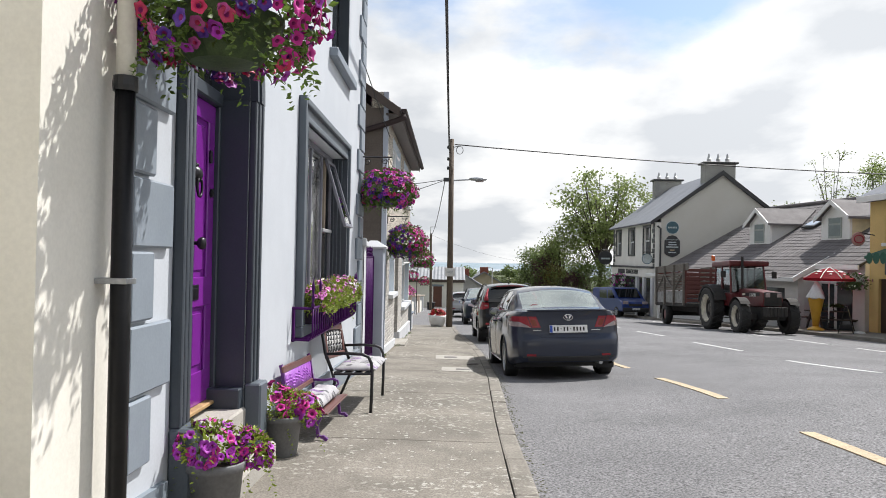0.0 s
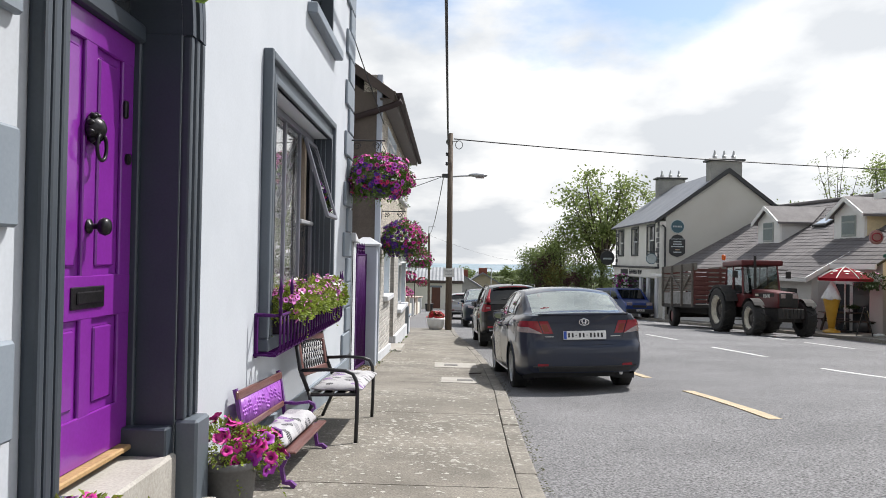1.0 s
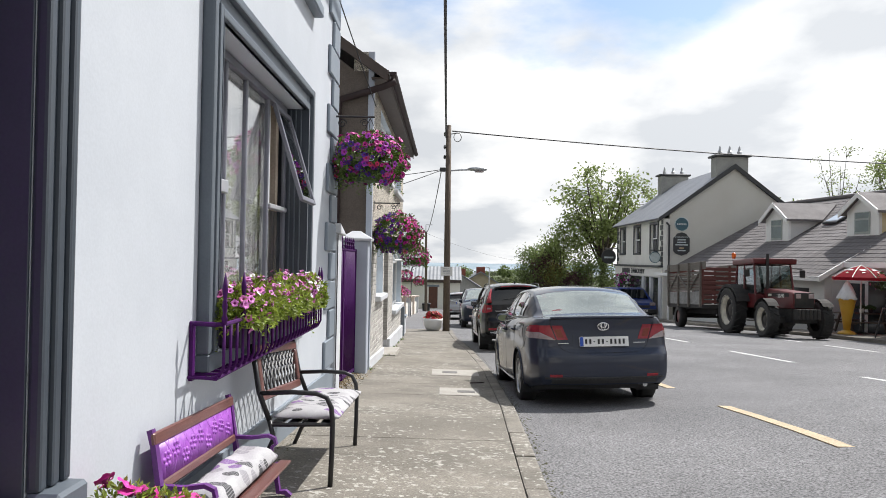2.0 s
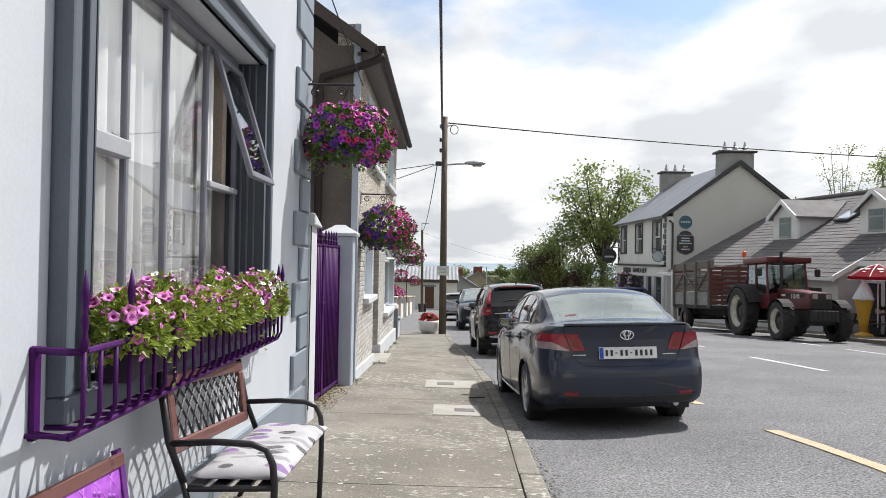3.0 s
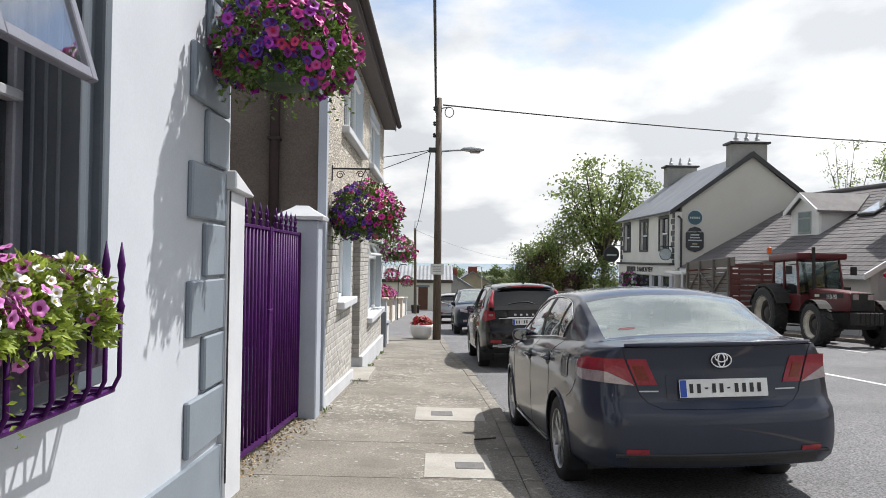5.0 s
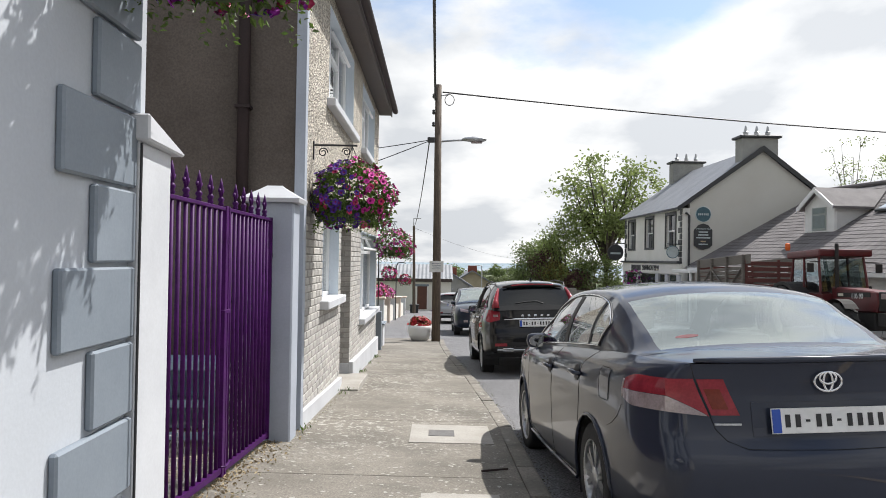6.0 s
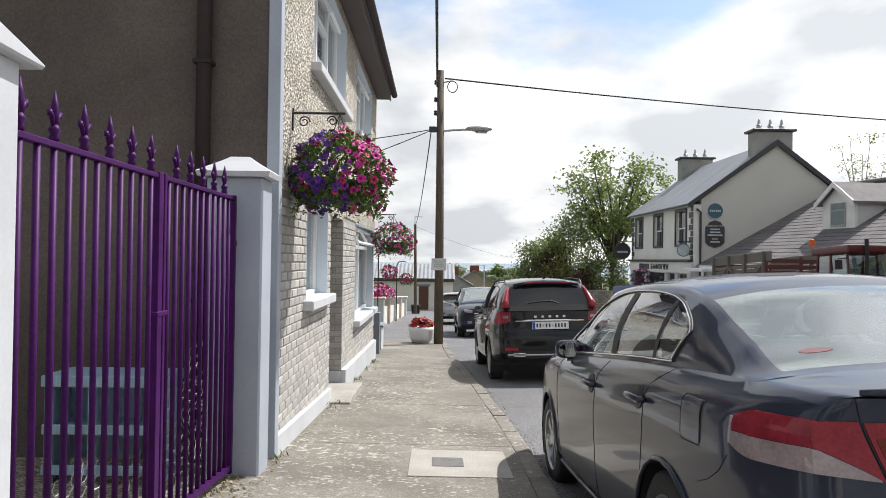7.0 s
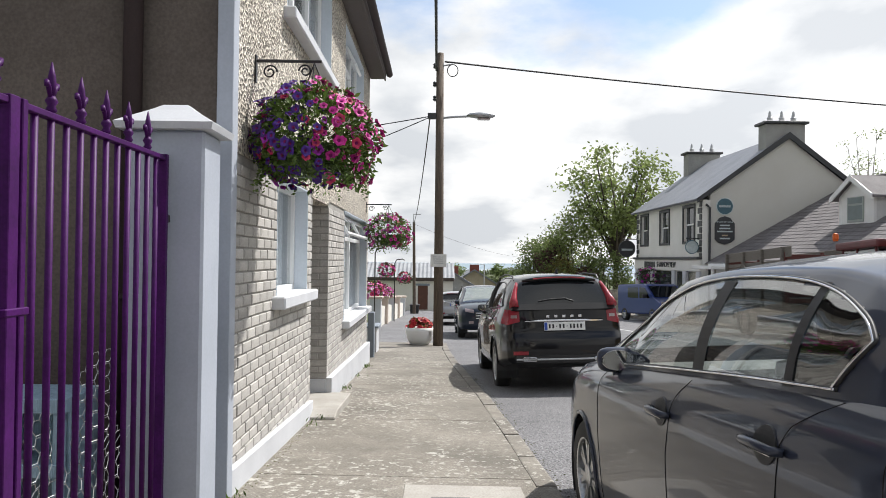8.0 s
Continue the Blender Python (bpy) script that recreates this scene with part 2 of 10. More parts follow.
def weathered(m, pale, dirt):
    """Adds crusts of pale lichen in drifts, and blurred stains, to a concrete."""
    n, l = m.node_tree.nodes, m.node_tree.links
    b, tc = n["Principled BSDF"], n["Texture Coordinate"]
    src = b.inputs["Base Color"].links[0].from_socket

    def field(scale, detail, lo, hi, rough=0.6):
        t = n.new("ShaderNodeTexNoise")
        t.inputs["Scale"].default_value, t.inputs["Detail"].default_value, t.inputs["Roughness"].default_value = scale, detail, rough
        r = n.new("ShaderNodeMapRange")
        r.inputs["From Min"].default_value, r.inputs["From Max"].default_value = lo, hi
        l.new(tc.outputs["Object"], t.inputs["Vector"])
        l.new(t.outputs["Fac"], r.inputs["Value"])
        return r.outputs["Result"]

    def lay(colour, fac, under):
        mx = n.new("ShaderNodeMix")
        mx.data_type = "RGBA"
        mx.inputs[7].default_value = (*colour, 1)
        l.new(fac, mx.inputs[0])
        l.new(under, mx.inputs[6])
        return mx.outputs[2]

    def times(a, c):
        t = n.new("ShaderNodeMath")
        t.operation = "MULTIPLY"
        l.new(a, t.inputs[0])
        if isinstance(c, float):
            t.inputs[1].default_value = c
        else:
            l.new(c, t.inputs[1])
        return t.outputs["Value"]

    stained = lay(dirt, times(field(2.3, 8, 0.52, 0.72), 0.75), src)
    crust = lay(pale, times(field(17.0, 7, 0.555, 0.60, 0.68), field(0.8, 3, 0.42, 0.62)), stained)
    l.new(crust, b.inputs["Base Color"])


weathered(M["pavement"], (0.44, 0.425, 0.38), (0.115, 0.105, 0.088))
M["slab"] = mat("slab_concrete", (0.40, 0.38, 0.345), 0.9, (0.33, 0.31, 0.275), 3, 0.3, 80, grain=0.15, dist=0.003)
M["lichen"] = mat("lichen", (0.47, 0.455, 0.41), 0.95, (0.37, 0.355, 0.32), 8, 0.2, 90)
M["kerb"] = mat("kerb_concrete", (0.228, 0.209, 0.178), 0.9, (0.152, 0.138, 0.117), 2, 0.4, 60, grain=0.25, dist=0.004)
weathered(M["kerb"], (0.44, 0.425, 0.38), (0.13, 0.12, 0.10))
M["dark_joint"] = mat("joint_dirt", (0.125, 0.115, 0.095), 0.95, None, 6)
M["grass"] = mat("grass", (0.115, 0.13, 0.058), 0.95, (0.062, 0.085, 0.034), 0.02, 0.3, 2, detail=10)
M["white_render"] = mat("pale_blue_render", (0.52, 0.55, 0.59), 0.75, (0.475, 0.505, 0.545), 1.3, 0.12, 70, grain=0.03, dist=0.004)
M["white_pillar"] = mat("pillar_white", (0.60, 0.615, 0.64), 0.75, (0.53, 0.545, 0.57), 2, 0.12, 70, grain=0.03, dist=0.004)
M["cream"] = mat("cream_render", (0.78, 0.755, 0.685), 0.8, (0.72, 0.695, 0.62), 1.5, 0.15, 60, grain=0.04, dist=0.004)
M["quoin"] = mat("quoin_grey", (0.225, 0.26, 0.30), 0.55, (0.195, 0.228, 0.265), 2.5, 0.12, 80, grain=0.04, dist=0.003)
M["slate_paint"] = mat("slate_grey_paint", (0.048, 0.060, 0.075), 0.42, (0.040, 0.050, 0.064), 2, 0.08, 90, grain=0.06, dist=0.002)
M["slate_mid"] = mat("mid_grey_paint", (0.105, 0.125, 0.148), 0.5, (0.088, 0.106, 0.126), 2, 0.08, 90, grain=0.06, dist=0.002)
M["purple"] = mat("purple_gloss", (0.21, 0.022, 0.30), 0.25, (0.185, 0.018, 0.265), 2, 0.03, 60, grain=0.05, dist=0.002, coat=0.3)
M["purple_iron"] = mat("purple_iron", (0.064, 0.006, 0.100), 0.5, (0.045, 0.0045, 0.071), 9, 0.2, 70, grain=0.15, dist=0.001, spec=0.18)
M["black"] = mat("black_iron", (0.018, 0.018, 0.02), 0.4, (0.013, 0.013, 0.014), 6, 0.15, 90, dist=0.001)
M["brown_render"] = mat("brown_render", (0.140, 0.116, 0.098), 0.95, (0.095, 0.078, 0.066), 0.9, 0.5, 55, grain=0.18, dist=0.006)
M["brown_pipe"] = mat("brown_pipe", (0.030, 0.016, 0.015), 0.7, None, 3, 0.05)
M["brown_wood"] = mat("brown_fascia", (0.070, 0.050, 0.040), 0.55, None, 4, 0.1)
M["pebble"] = mat("pebbledash", (0.54, 0.50, 0.43), 0.95, (0.44, 0.40, 0.335), 2.2, 1.0, 42, grain=0.5, dist=0.03, voronoi=True)
M["brick"] = mat("concrete_brick", (0.48, 0.462, 0.432), 0.9, (0.385, 0.368, 0.342), 7, 0.35, 90, grain=0.16, dist=0.003, obrand=0.16)
M["mortar"] = mat("mortar", (0.36, 0.347, 0.322), 0.95, None, 6, 0.3, 80, dist=0.003)
M["grey_paint"] = mat("grey_blue_paint", (0.42, 0.455, 0.52), 0.7, (0.38, 0.415, 0.475), 2, 0.1, 70, grain=0.04, dist=0.003)
M["white"] = mat("white_paint", (0.82, 0.82, 0.81), 0.5, (0.76, 0.76, 0.745), 2, 0.05, 60, grain=0.03, dist=0.002)
M["upvc"] = mat("white_plastic", (0.82, 0.83, 0.83), 0.3, (0.79, 0.80, 0.80), 3, 0.0, grain=0.02)
M["roof_tile"] = mat("roof_tile", (0.172, 0.160, 0.160), 0.8, (0.115, 0.105, 0.105), 1.2, 0.3, 30, grain=0.2, obrand=0.12)
M["roof_slate"] = mat("roof_slate", (0.20, 0.21, 0.235), 0.55, (0.155, 0.165, 0.185), 1.0, 0.3, 20, grain=0.2)
M["curtain"] = mat("net_curtain", (0.91, 0.91, 0.90), 0.9, (0.84, 0.84, 0.84), 4, 0.15, 120, grain=0.06, stretch=(6, 6, 0.4), dist=0.002)
n_, l_ = M["curtain"].node_tree.nodes, M["curtain"].node_tree.links
thin_net = n_.new("ShaderNodeBsdfTranslucent")
thin_net.inputs["Color"].default_value = (0.86, 0.86, 0.84, 1)
net_mix = n_.new("ShaderNodeMixShader")
net_mix.inputs["Fac"].default_value = 0.10
l_.new(n_["Principled BSDF"].outputs["BSDF"], net_mix.inputs[1])
l_.new(thin_net.outputs["BSDF"], net_mix.inputs[2])
l_.new(net_mix.outputs["Shader"], n_["Material Output"].inputs["Surface"])
M["dark_room"] = mat("dark_room", (0.05, 0.045, 0.04), 0.9, None, 3)
M["window_glass"] = glass("clear_pane", (0.985, 0.99, 0.99), 0.01, 0.04, 2.8)
M["glass"] = glass("pane", (0.90, 0.93, 0.94), 0.01, 0.07)
M["wood_pole"] = mat("pole_wood", (0.15, 0.115, 0.085), 0.85, (0.085, 0.065, 0.05), 5, 0.5, 40, grain=0.3, stretch=(6, 6, 0.5), dist=0.004)
M["steel"] = mat("galvanised", (0.5, 0.51, 0.52), 0.45, None, 5, 0.05, metal=0.8)
M["wire"] = mat("cable", (0.03, 0.03, 0.032), 0.6, None, 5)


# ---- ground, road, pavements ----
KERB_LINE = ((-8, 0.25), (6, 0.25), (8, 0.285), (10, 0.345), (12, 0.42), (14, 0.455), (16.5, 0.475), (18, 0.44), (19, 0.40), (21, 0.33), (26, 0.06), (29, -0.04), (32, -0.05))


def kerb_in(y):
    """The joint between footpath and kerb: it swings out past the gate and back to the corner."""
    for (a, u), (b, v) in zip(KERB_LINE, KERB_LINE[1:]):
        if y <= b:
            return u + (v - u) * max(0.0, (y - a) / (b - a))
    return KERB_LINE[-1][1]


def ramp01(v, a, b):
    t = min(1.0, max(0.0, (v - a) / (b - a)))
    return t * t * (3 - 2 * t)


def swell(y):
    """The street falls gently before the first houses and steeper by the gate."""
    return 0.117 * ramp01(y, -2.0, 8.0) * (1 - ramp01(y, 9.8, 15.6))


def camber(x):
    return 0.235 * ramp01(x, 0.6, 5.6) - 0.10 * ramp01(x, 7.0, 13.0)


def pave_z(x, y):
    return 0.178 - 0.048 * y - 0.012 * (x + 0.4) + swell(y)


def road_z(x, y):
    return 0.178 - 0.048 * y - 0.075 - 0.002 * (x - 0.40) + swell(y) + camber(x)


def far_z(x, y):
    """The open land: it falls with the street, then to the estuary, and rises in low hills beyond."""
    base = road_z(0, min(y, 90.0)) - 0.002 * max(-20.0, min(x, 40.0)) if y > -30 else road_z(0, -30)
    base -= 6.0 * ramp01(y, 80, 160) + 26.0 * ramp01(y, 260, 900)
    base += 7.0 * ramp01(y, 120, 210) * (1 - ramp01(y, 240, 420)) * math.exp(-((x - 22) / 45) ** 2)
    return base - 0.16


bm = bmesh.new()
xs = sorted({-4000, -2500, -1500, -900, -500, -300, -180, -110, -70, *range(-50, 121, 8), 150, 200, 280, 400, 600, 900, 1500, 2500, 4000})
ys = sorted({-400, -200, -100, -60, *range(-40, 120, 8), *range(120, 300, 15), 330, 380, 450, 550, 700, 900, 1300, 1900, 2400, 2700, 2900, 3100, 3300, 3500, 3800, 4400})
grid = [[bm.verts.new((x, y, far_z(x, y))) for x in xs] for y in ys]
for ra, rb in zip(grid, grid[1:]):
    for i in range(len(xs) - 1):
        bm.faces.new((ra[i], ra[i + 1], rb[i + 1], rb[i]))
solid("ground", bm, M["grass"], "dull green fields falling away to the estuary", "ground", kind="structure", smooth=True)

# the estuary
M["water"] = mat("estuary_water", (0.30, 0.36, 0.42), 0.25, (0.26, 0.32, 0.38), 0.01, 0.05, 0.3)
bm = bmesh.new()
add_quad(bm, (-4000, 800, -33.5), (4000, 800, -33.5), (4000, 3400, -33.5), (-4000, 3400, -33.5))
solid("water", bm, M["water"], "wide pale estuary beyond the fields", "water", kind="structure")


# hills on the far shore; distance haze is put into their blue-grey colour
M["far_hill"] = mat("far_shore", (0.26, 0.32, 0.37), 1.0, (0.21, 0.275, 0.31), 0.004, 0.0, 0.05, detail=8)
bm = bmesh.new()
rows = []
for y, h in ((2750, -34), (2850, -29.5), (2980, -23), (3120, -18.5), (3600, -18)):
    rows.append([bm.verts.new((x, y, h + (0 if h < -30 else 1 + (h + 34) * 0.16 * noise.noise((x * 0.0021, y * 0.001, 0)) + 1.2 * noise.noise((x * 0.012, 4.4, 0))))) for x in range(-4000, 4001, 80)])
for ra, rb in zip(rows, rows[1:]):
    for i in range(len(ra) - 1):
        bm.faces.new((ra[i], ra[i + 1], rb[i + 1], rb[i]))
solid("backdrop", bm, M["far_hill"], "far-shore hills coloured with blue-grey distance haze", "hills", kind="structure", smooth=True)


def strip(x_of, y0, y1, step, z_of, lift=0.0, m=8):
    """A band between two edges given as functions of y."""
    bm = bmesh.new()
    n = int(math.ceil((y1 - y0) / step))
    rows = []
    for i in range(n + 1):
        y = y0 + (y1 - y0) * i / n
        a, b = x_of(y)
        rows.append([bm.verts.new((a + (b - a) * k / m, y, z_of(a + (b - a) * k / m, y) + lift)) for k in range(m + 1)])
    for ra, rb in zip(rows, rows[1:]):
        for k in range(m):
            bm.faces.new((ra[k], ra[k + 1], rb[k + 1], rb[k]))
    return bm


def right_kerb_x(y):
    return 12.9 - 1.9 * ramp01(y, 27.0, 45.0) - 6.6 * ramp01(y, 56.0, 63.0)


solid("road", strip(lambda y: (kerb_in(y) + 0.10 if y < 31.2 else -2.6 + 0.0 * y, right_kerb_x(y) + 0.05), -30, 100, 0.7, road_z, 0.0, 40), M["asphalt"], "worn grey asphalt street with faded lane markings", "road", kind="structure", smooth=True)

# left pavement: cast concrete bays with dirty joints, a manhole slab and a kerb of long stones
solid("pavement_base", strip(lambda y: (-1.9, kerb_in(y)), -8, 31.2, 0.5, pave_z, -0.022), M["dark_joint"], "dirt in the joints of the footpath", "pavement", kind="structure")
pavement = tagged(new("pavement"), "weathered concrete footpath cast in bays, spotted with lichen", "pavement", kind="structure")
bay_edges = [-8, -4.6, -1.2, 2.2, 4.3, 7.15, 9.9, 13.02, 14.45, 16.85, 19.2, 22.0, 25.0, 28.0, 31.2]
for a, b in zip(bay_edges, bay_edges[1:]):
    bm = bmesh.new()
    n = max(2, int((b - a) / 0.35))
    lo, hi = a + 0.006, b - 0.006
    rows = []
    for i in range(n + 1):
        y = lo + (hi - lo) * i / n
        xe = kerb_in(y) - 0.006 + 0.006 * noise.noise((y * 3.1, 5, 0))
        xs2 = [-1.9 + (xe + 1.9) * q / 7 for q in range(8)]
        rows.append([bm.verts.new((x, y, pave_z(x, y) + 0.0015 * noise.noise((x * 1.3, y * 1.3, 0)))) for x in xs2])
    for ra, rb in zip(rows, rows[1:]):
        for k in range(len(xs2) - 1):
            bm.faces.new((ra[k], ra[k + 1], rb[k + 1], rb[k]))
    for row in (rows[0], rows[-1]):
        low = [bm.verts.new((v.co.x, v.co.y, v.co.z - 0.05)) for v in row]
        for k in range(len(row) - 1):
            bm.faces.new((row[k], row[k + 1], low[k + 1], low[k]))
    part("bay", bm, M["pavement"], pavement, smooth=False)

kerb = tagged(new("kerb"), "worn concrete kerb along the parking lane", "kerb", kind="structure")
y = -8.0
rk = random.Random(4)
while y < 31.0:
    ln = 0.915
    bm = bmesh.new()
    xa, xb = kerb_in(y) + rk.uniform(-0.002, 0.004), kerb_in(y + ln) + rk.uniform(-0.002, 0.004)
    j = rk.uniform(-0.006, 0.003)
    add_box(bm, 0.0, 0.145 + rk.uniform(-0.005, 0.005), 0.004, ln - 0.004, -0.25, 0.0, 0.018, None, 2)
    for v in bm.verts:
        f = v.co.y / ln
        v.co.x += xa + (xb - xa) * f + 0.004 * noise.noise((f * 3 + y, v.co.z * 5, 1))
        v.co.z += pave_z(xa, y) + (pave_z(xb, y + ln) - pave_z(xa, y)) * f + j
        v.co.y += y
    part("kerb_stone", bm, M["kerb"], kerb)
    y += ln


# ---- the left side of the street ----
FRONT = -1.44

# cream house beside the pale one: a pier of its front and the recess before it
cream = thing("cream_house", "cream rendered house front with a shaded recess", "house")
part("wall", wall_mesh("x", FRONT, FRONT - 0.45, 3.74, 4.36, -0.6, 6.6), M["cream"], cream)
part("wall", wall_mesh("x", FRONT - 0.45, FRONT - 0.75, -9.0, 4.36, -0.6, 6.6), M["cream"], cream)
part("wall", wall_mesh("x", FRONT, FRONT - 0.45, -9.0, 2.3, -0.6, 6.6), M["cream"], cream)
part("plinth", box(FRONT, FRONT + 0.035, 3.72, 4.28, -0.5, 0.05, 0.008), M["cream"], cream)
part("roof", prism([(-1.1, 6.55), (-1.1, 6.7), (-5.5, 9.6), (-9.6, 6.7), (-9.6, 6.55)], "y", -9.0, 4.36), M["roof_slate"], cream)
part("back_wall", box(-9.5, -9.2, -9, 4.36, -0.6, 6.6), M["cream"], cream)
part("side_wall", box(-9.2, -2.2, -9.0, -8.7, -0.6, 6.6), M["cream"], cream)

# pale house
H1_A, H1_B = 4.36, 12.36
house = thing("pale_house", "pale blue rendered house with grey quoins and slate-grey trim", "house")
DOOR = (5.06, 6.18, -0.6, 2.32)
WIN = (7.88, 10.36, 0.74, 2.50)
UPW = (9.32, 10.62, 3.52, 5.2)
UPW2 = (4.95, 6.25, 3.52, 5.2)
ARCH_C, ARCH_R, ARCH_Z = (DOOR[0] + DOOR[1]) / 2, (DOOR[1] - DOOR[0]) / 2, DOOR[3]
wall = wall_mesh("x", FRONT, FRONT - 0.35, H1_A, H1_B, -0.8, 6.6, [(DOOR[0], DOOR[1], -0.8, ARCH_Z + ARCH_R), WIN, UPW, UPW2])
# the spandrels that round off the door's arch
for s in (-1, 1):
    pts = [(ARCH_C + s * ARCH_R, ARCH_Z), (ARCH_C + s * ARCH_R, ARCH_Z + ARCH_R), (ARCH_C, ARCH_Z + ARCH_R)]
    pts += [(ARCH_C + s * ARCH_R * math.sin(a), ARCH_Z + ARCH_R * math.cos(a)) for a in (radians(k * 9) for k in range(1, 10))]
    add_prism(wall, pts, "x", FRONT - 0.35, FRONT - 0.001)
part("wall", wall, M["white_render"], house)
part("side_wall", box(FRONT - 6.5, FRONT - 0.35, H1_B - 0.3, H1_B, -1.2, 6.6), M["white_render"], house)
part("back_wall", box(FRONT - 6.8, FRONT - 6.5, H1_A, H1_B, -1.2, 6.6), M["white_render"], house)
part("roof", prism([(-1.1, 6.55), (-1.1, 6.7), (-4.8, 9.4), (-8.6, 6.7), (-8.6, 6.55)], "y", H1_A, H1_B + 0.15), M["roof_slate"], house)

# plinth that follows the footpath
bm = prism([(DOOR[1] + 0.24, -0.9), (H1_B, -1.2), (H1_B, 0.02), (11.75, 0.035), (DOOR[1] + 0.24, 0.20)], "x", FRONT, FRONT + 0.028)
part("plinth", bm, M["quoin"], house)
part("plinth", prism([(H1_A, -0.9), (4.83, -0.9), (4.83, 0.30), (H1_A, 0.325)], "x", FRONT, FRONT + 0.028), M["quoin"], house)

# quoins, long and short in turn
z, k = 0.085, -1
while z < 6.4:
    long = k % 2 == 1
    h = 0.288
    part("quoin", box(FRONT - 0.002, FRONT + 0.032, H1_B - 0.12 - (0.64 if long else 0.39), H1_B - 0.12, z, z + h, 0.009), M["quoin"], house)
    if k >= 0:
        part("quoin", box(FRONT - 0.002, FRONT + 0.032, H1_A + 0.02, H1_A + 0.02 + (0.44 if long else 0.23), z + 0.055, z + h + 0.055, 0.009), M["quoin"], house)
    z += 0.305
    k += 1

# window architrave and parts are built with the windows below


def architrave(y0, y1, z0, z1, w, parent, material, x=FRONT, depth=0.05):
    """A moulded frame round an opening: two jambs and a head, each stepped."""
    for name, (a, b, c, d) in (("jamb", (y0 - w, y0, z0, z1 + w)), ("jamb", (y1, y1 + w, z0, z1 + w)), ("head", (y0, y1, z1, z1 + w))):
        bm = bmesh.new()
        add_box(bm, x, x + depth * 0.6, a, b, c, d, 0.004)
        if name == "jamb":
            o = (a, a + w * 0.3) if a < y0 else (b - w * 0.3, b)
            i = (b - w * 0.25, b) if a < y0 else (a, a + w * 0.25)
            add_box(bm, x + 0.002, x + depth * 1.35, o[0] - 0.003 * (a < y0), o[1] + 0.003 * (a >= y0), c + 0.002, d + 0.003, 0.012, None, 2)
            add_box(bm, x + 0.002, x + depth, i[0] - 0.003 * (a >= y0), i[1] + 0.003 * (a < y0), c + 0.002, d - w * 0.7, 0.008, None, 2)
        else:
            add_box(bm, x, x + depth * 1.35, a - w * 0.7, b + w * 0.7, d - w * 0.3, d, 0.012, None, 2)
            add_box(bm, x, x + depth, a, b, c, c + w * 0.25, 0.008, None, 2)
        part(name, bm, material, parent)


# the tripartite front window
win = thing("front_window", "slate-grey framed window with net curtains and one pane tilted open", "window")
architrave(WIN[0], WIN[1], WIN[2], WIN[3], 0.19, win, M["slate_mid"])
FX = FRONT - 0.12
M["frame_grey"] = mat("frame_grey", (0.17, 0.175, 0.21), 0.45, (0.14, 0.145, 0.175), 3, 0.1, 80, grain=0.08, dist=0.002)
M["transom_grey"] = mat("transom_grey", (0.40, 0.41, 0.43), 0.45, (0.33, 0.34, 0.37), 3, 0.1, 80, grain=0.08, dist=0.002)
for a, b in ((WIN[0] + 0.014, WIN[0] + 0.05), (8.575, 8.612), (9.05, 9.085), (9.682, 9.722), (WIN[1] - 0.07, WIN[1] - 0.014)):
    part("mullion", box(FX - 0.045, FX - 0.014, a, b, WIN[2], WIN[3], 0.006), M["frame_grey"], win)
part("frame_rail", box(FX - 0.055, FX - 0.002, WIN[0] + 0.052, WIN[1] - 0.072, WIN[3] - 0.06, WIN[3] - 0.004, 0.004), M["frame_grey"], win)
part("frame_rail", box(FX - 0.055, FX - 0.002, WIN[0] + 0.052, WIN[1] - 0.072, WIN[2] + 0.004, WIN[2] + 0.07, 0.004), M["frame_grey"], win)
part("transom", box(FX - 0.05, FX + 0.012, WIN[0] + 0.05, 8.575, 1.62, 1.70, 0.006), M["transom_grey"], win)
part("transom", box(FX - 0.05, FX + 0.004, 9.72, WIN[1] - 0.05, 1.610, 1.648, 0.006), M["transom_grey"], win)
for a, b, c, d in ((WIN[0] + 0.05, 8.575, WIN[2] + 0.07, 1.62), (WIN[0] + 0.05, 8.575, 1.70, WIN[3] - 0.06), (8.612, 9.05, WIN[2] + 0.07, WIN[3] - 0.06), (9.085, 9.682, WIN[2] + 0.07, WIN[3] - 0.06), (9.72, WIN[1] - 0.05, WIN[2] + 0.07, 1.60)):
    bm = bmesh.new()
    add_box(bm, FX - 0.036, FX - 0.030, a, b, c, d)
    o = part("pane", bm, M["window_glass"], win)
    o.visible_shadow = False
part("sill", box(FRONT - 0.1, FRONT + 0.07, WIN[0] - 0.19, WIN[1] + 0.19, WIN[2] - 0.09, WIN[2], 0.008), M["slate_mid"], win)
# reveals painted slate
part("reveal", box(FX - 0.30, FRONT + 0.052, WIN[1] - 0.0125, WIN[1] - 0.002, WIN[2] + 0.002, WIN[3] - 0.002, 0), M["slate_paint"], win)
part("reveal", box(FX - 0.30, FRONT + 0.052, WIN[0] + 0.002, WIN[0] + 0.0125, WIN[2] + 0.002, WIN[3] - 0.002, 0), M["slate_paint"], win)
for q in (0.03, 0.075, 0.12):
    part("reveal_bead", box(FRONT + 0.02 - q - 0.012, FRONT + 0.02 - q, WIN[1] - 0.019, WIN[1] - 0.0115, WIN[2] + 0.01, WIN[3] - 0.01, 0.002), M["slate_mid"], win)
part("shutter_lining", box(FX - 0.26, FX - 0.07, WIN[1] - 0.16, WIN[1] - 0.08, WIN[2], WIN[3], 0.004), mat("beige_lining", (0.46, 0.38, 0.30), 0.8, (0.40, 0.33, 0.26), 3, 0.1, 50), win, "beige timber lining inside")
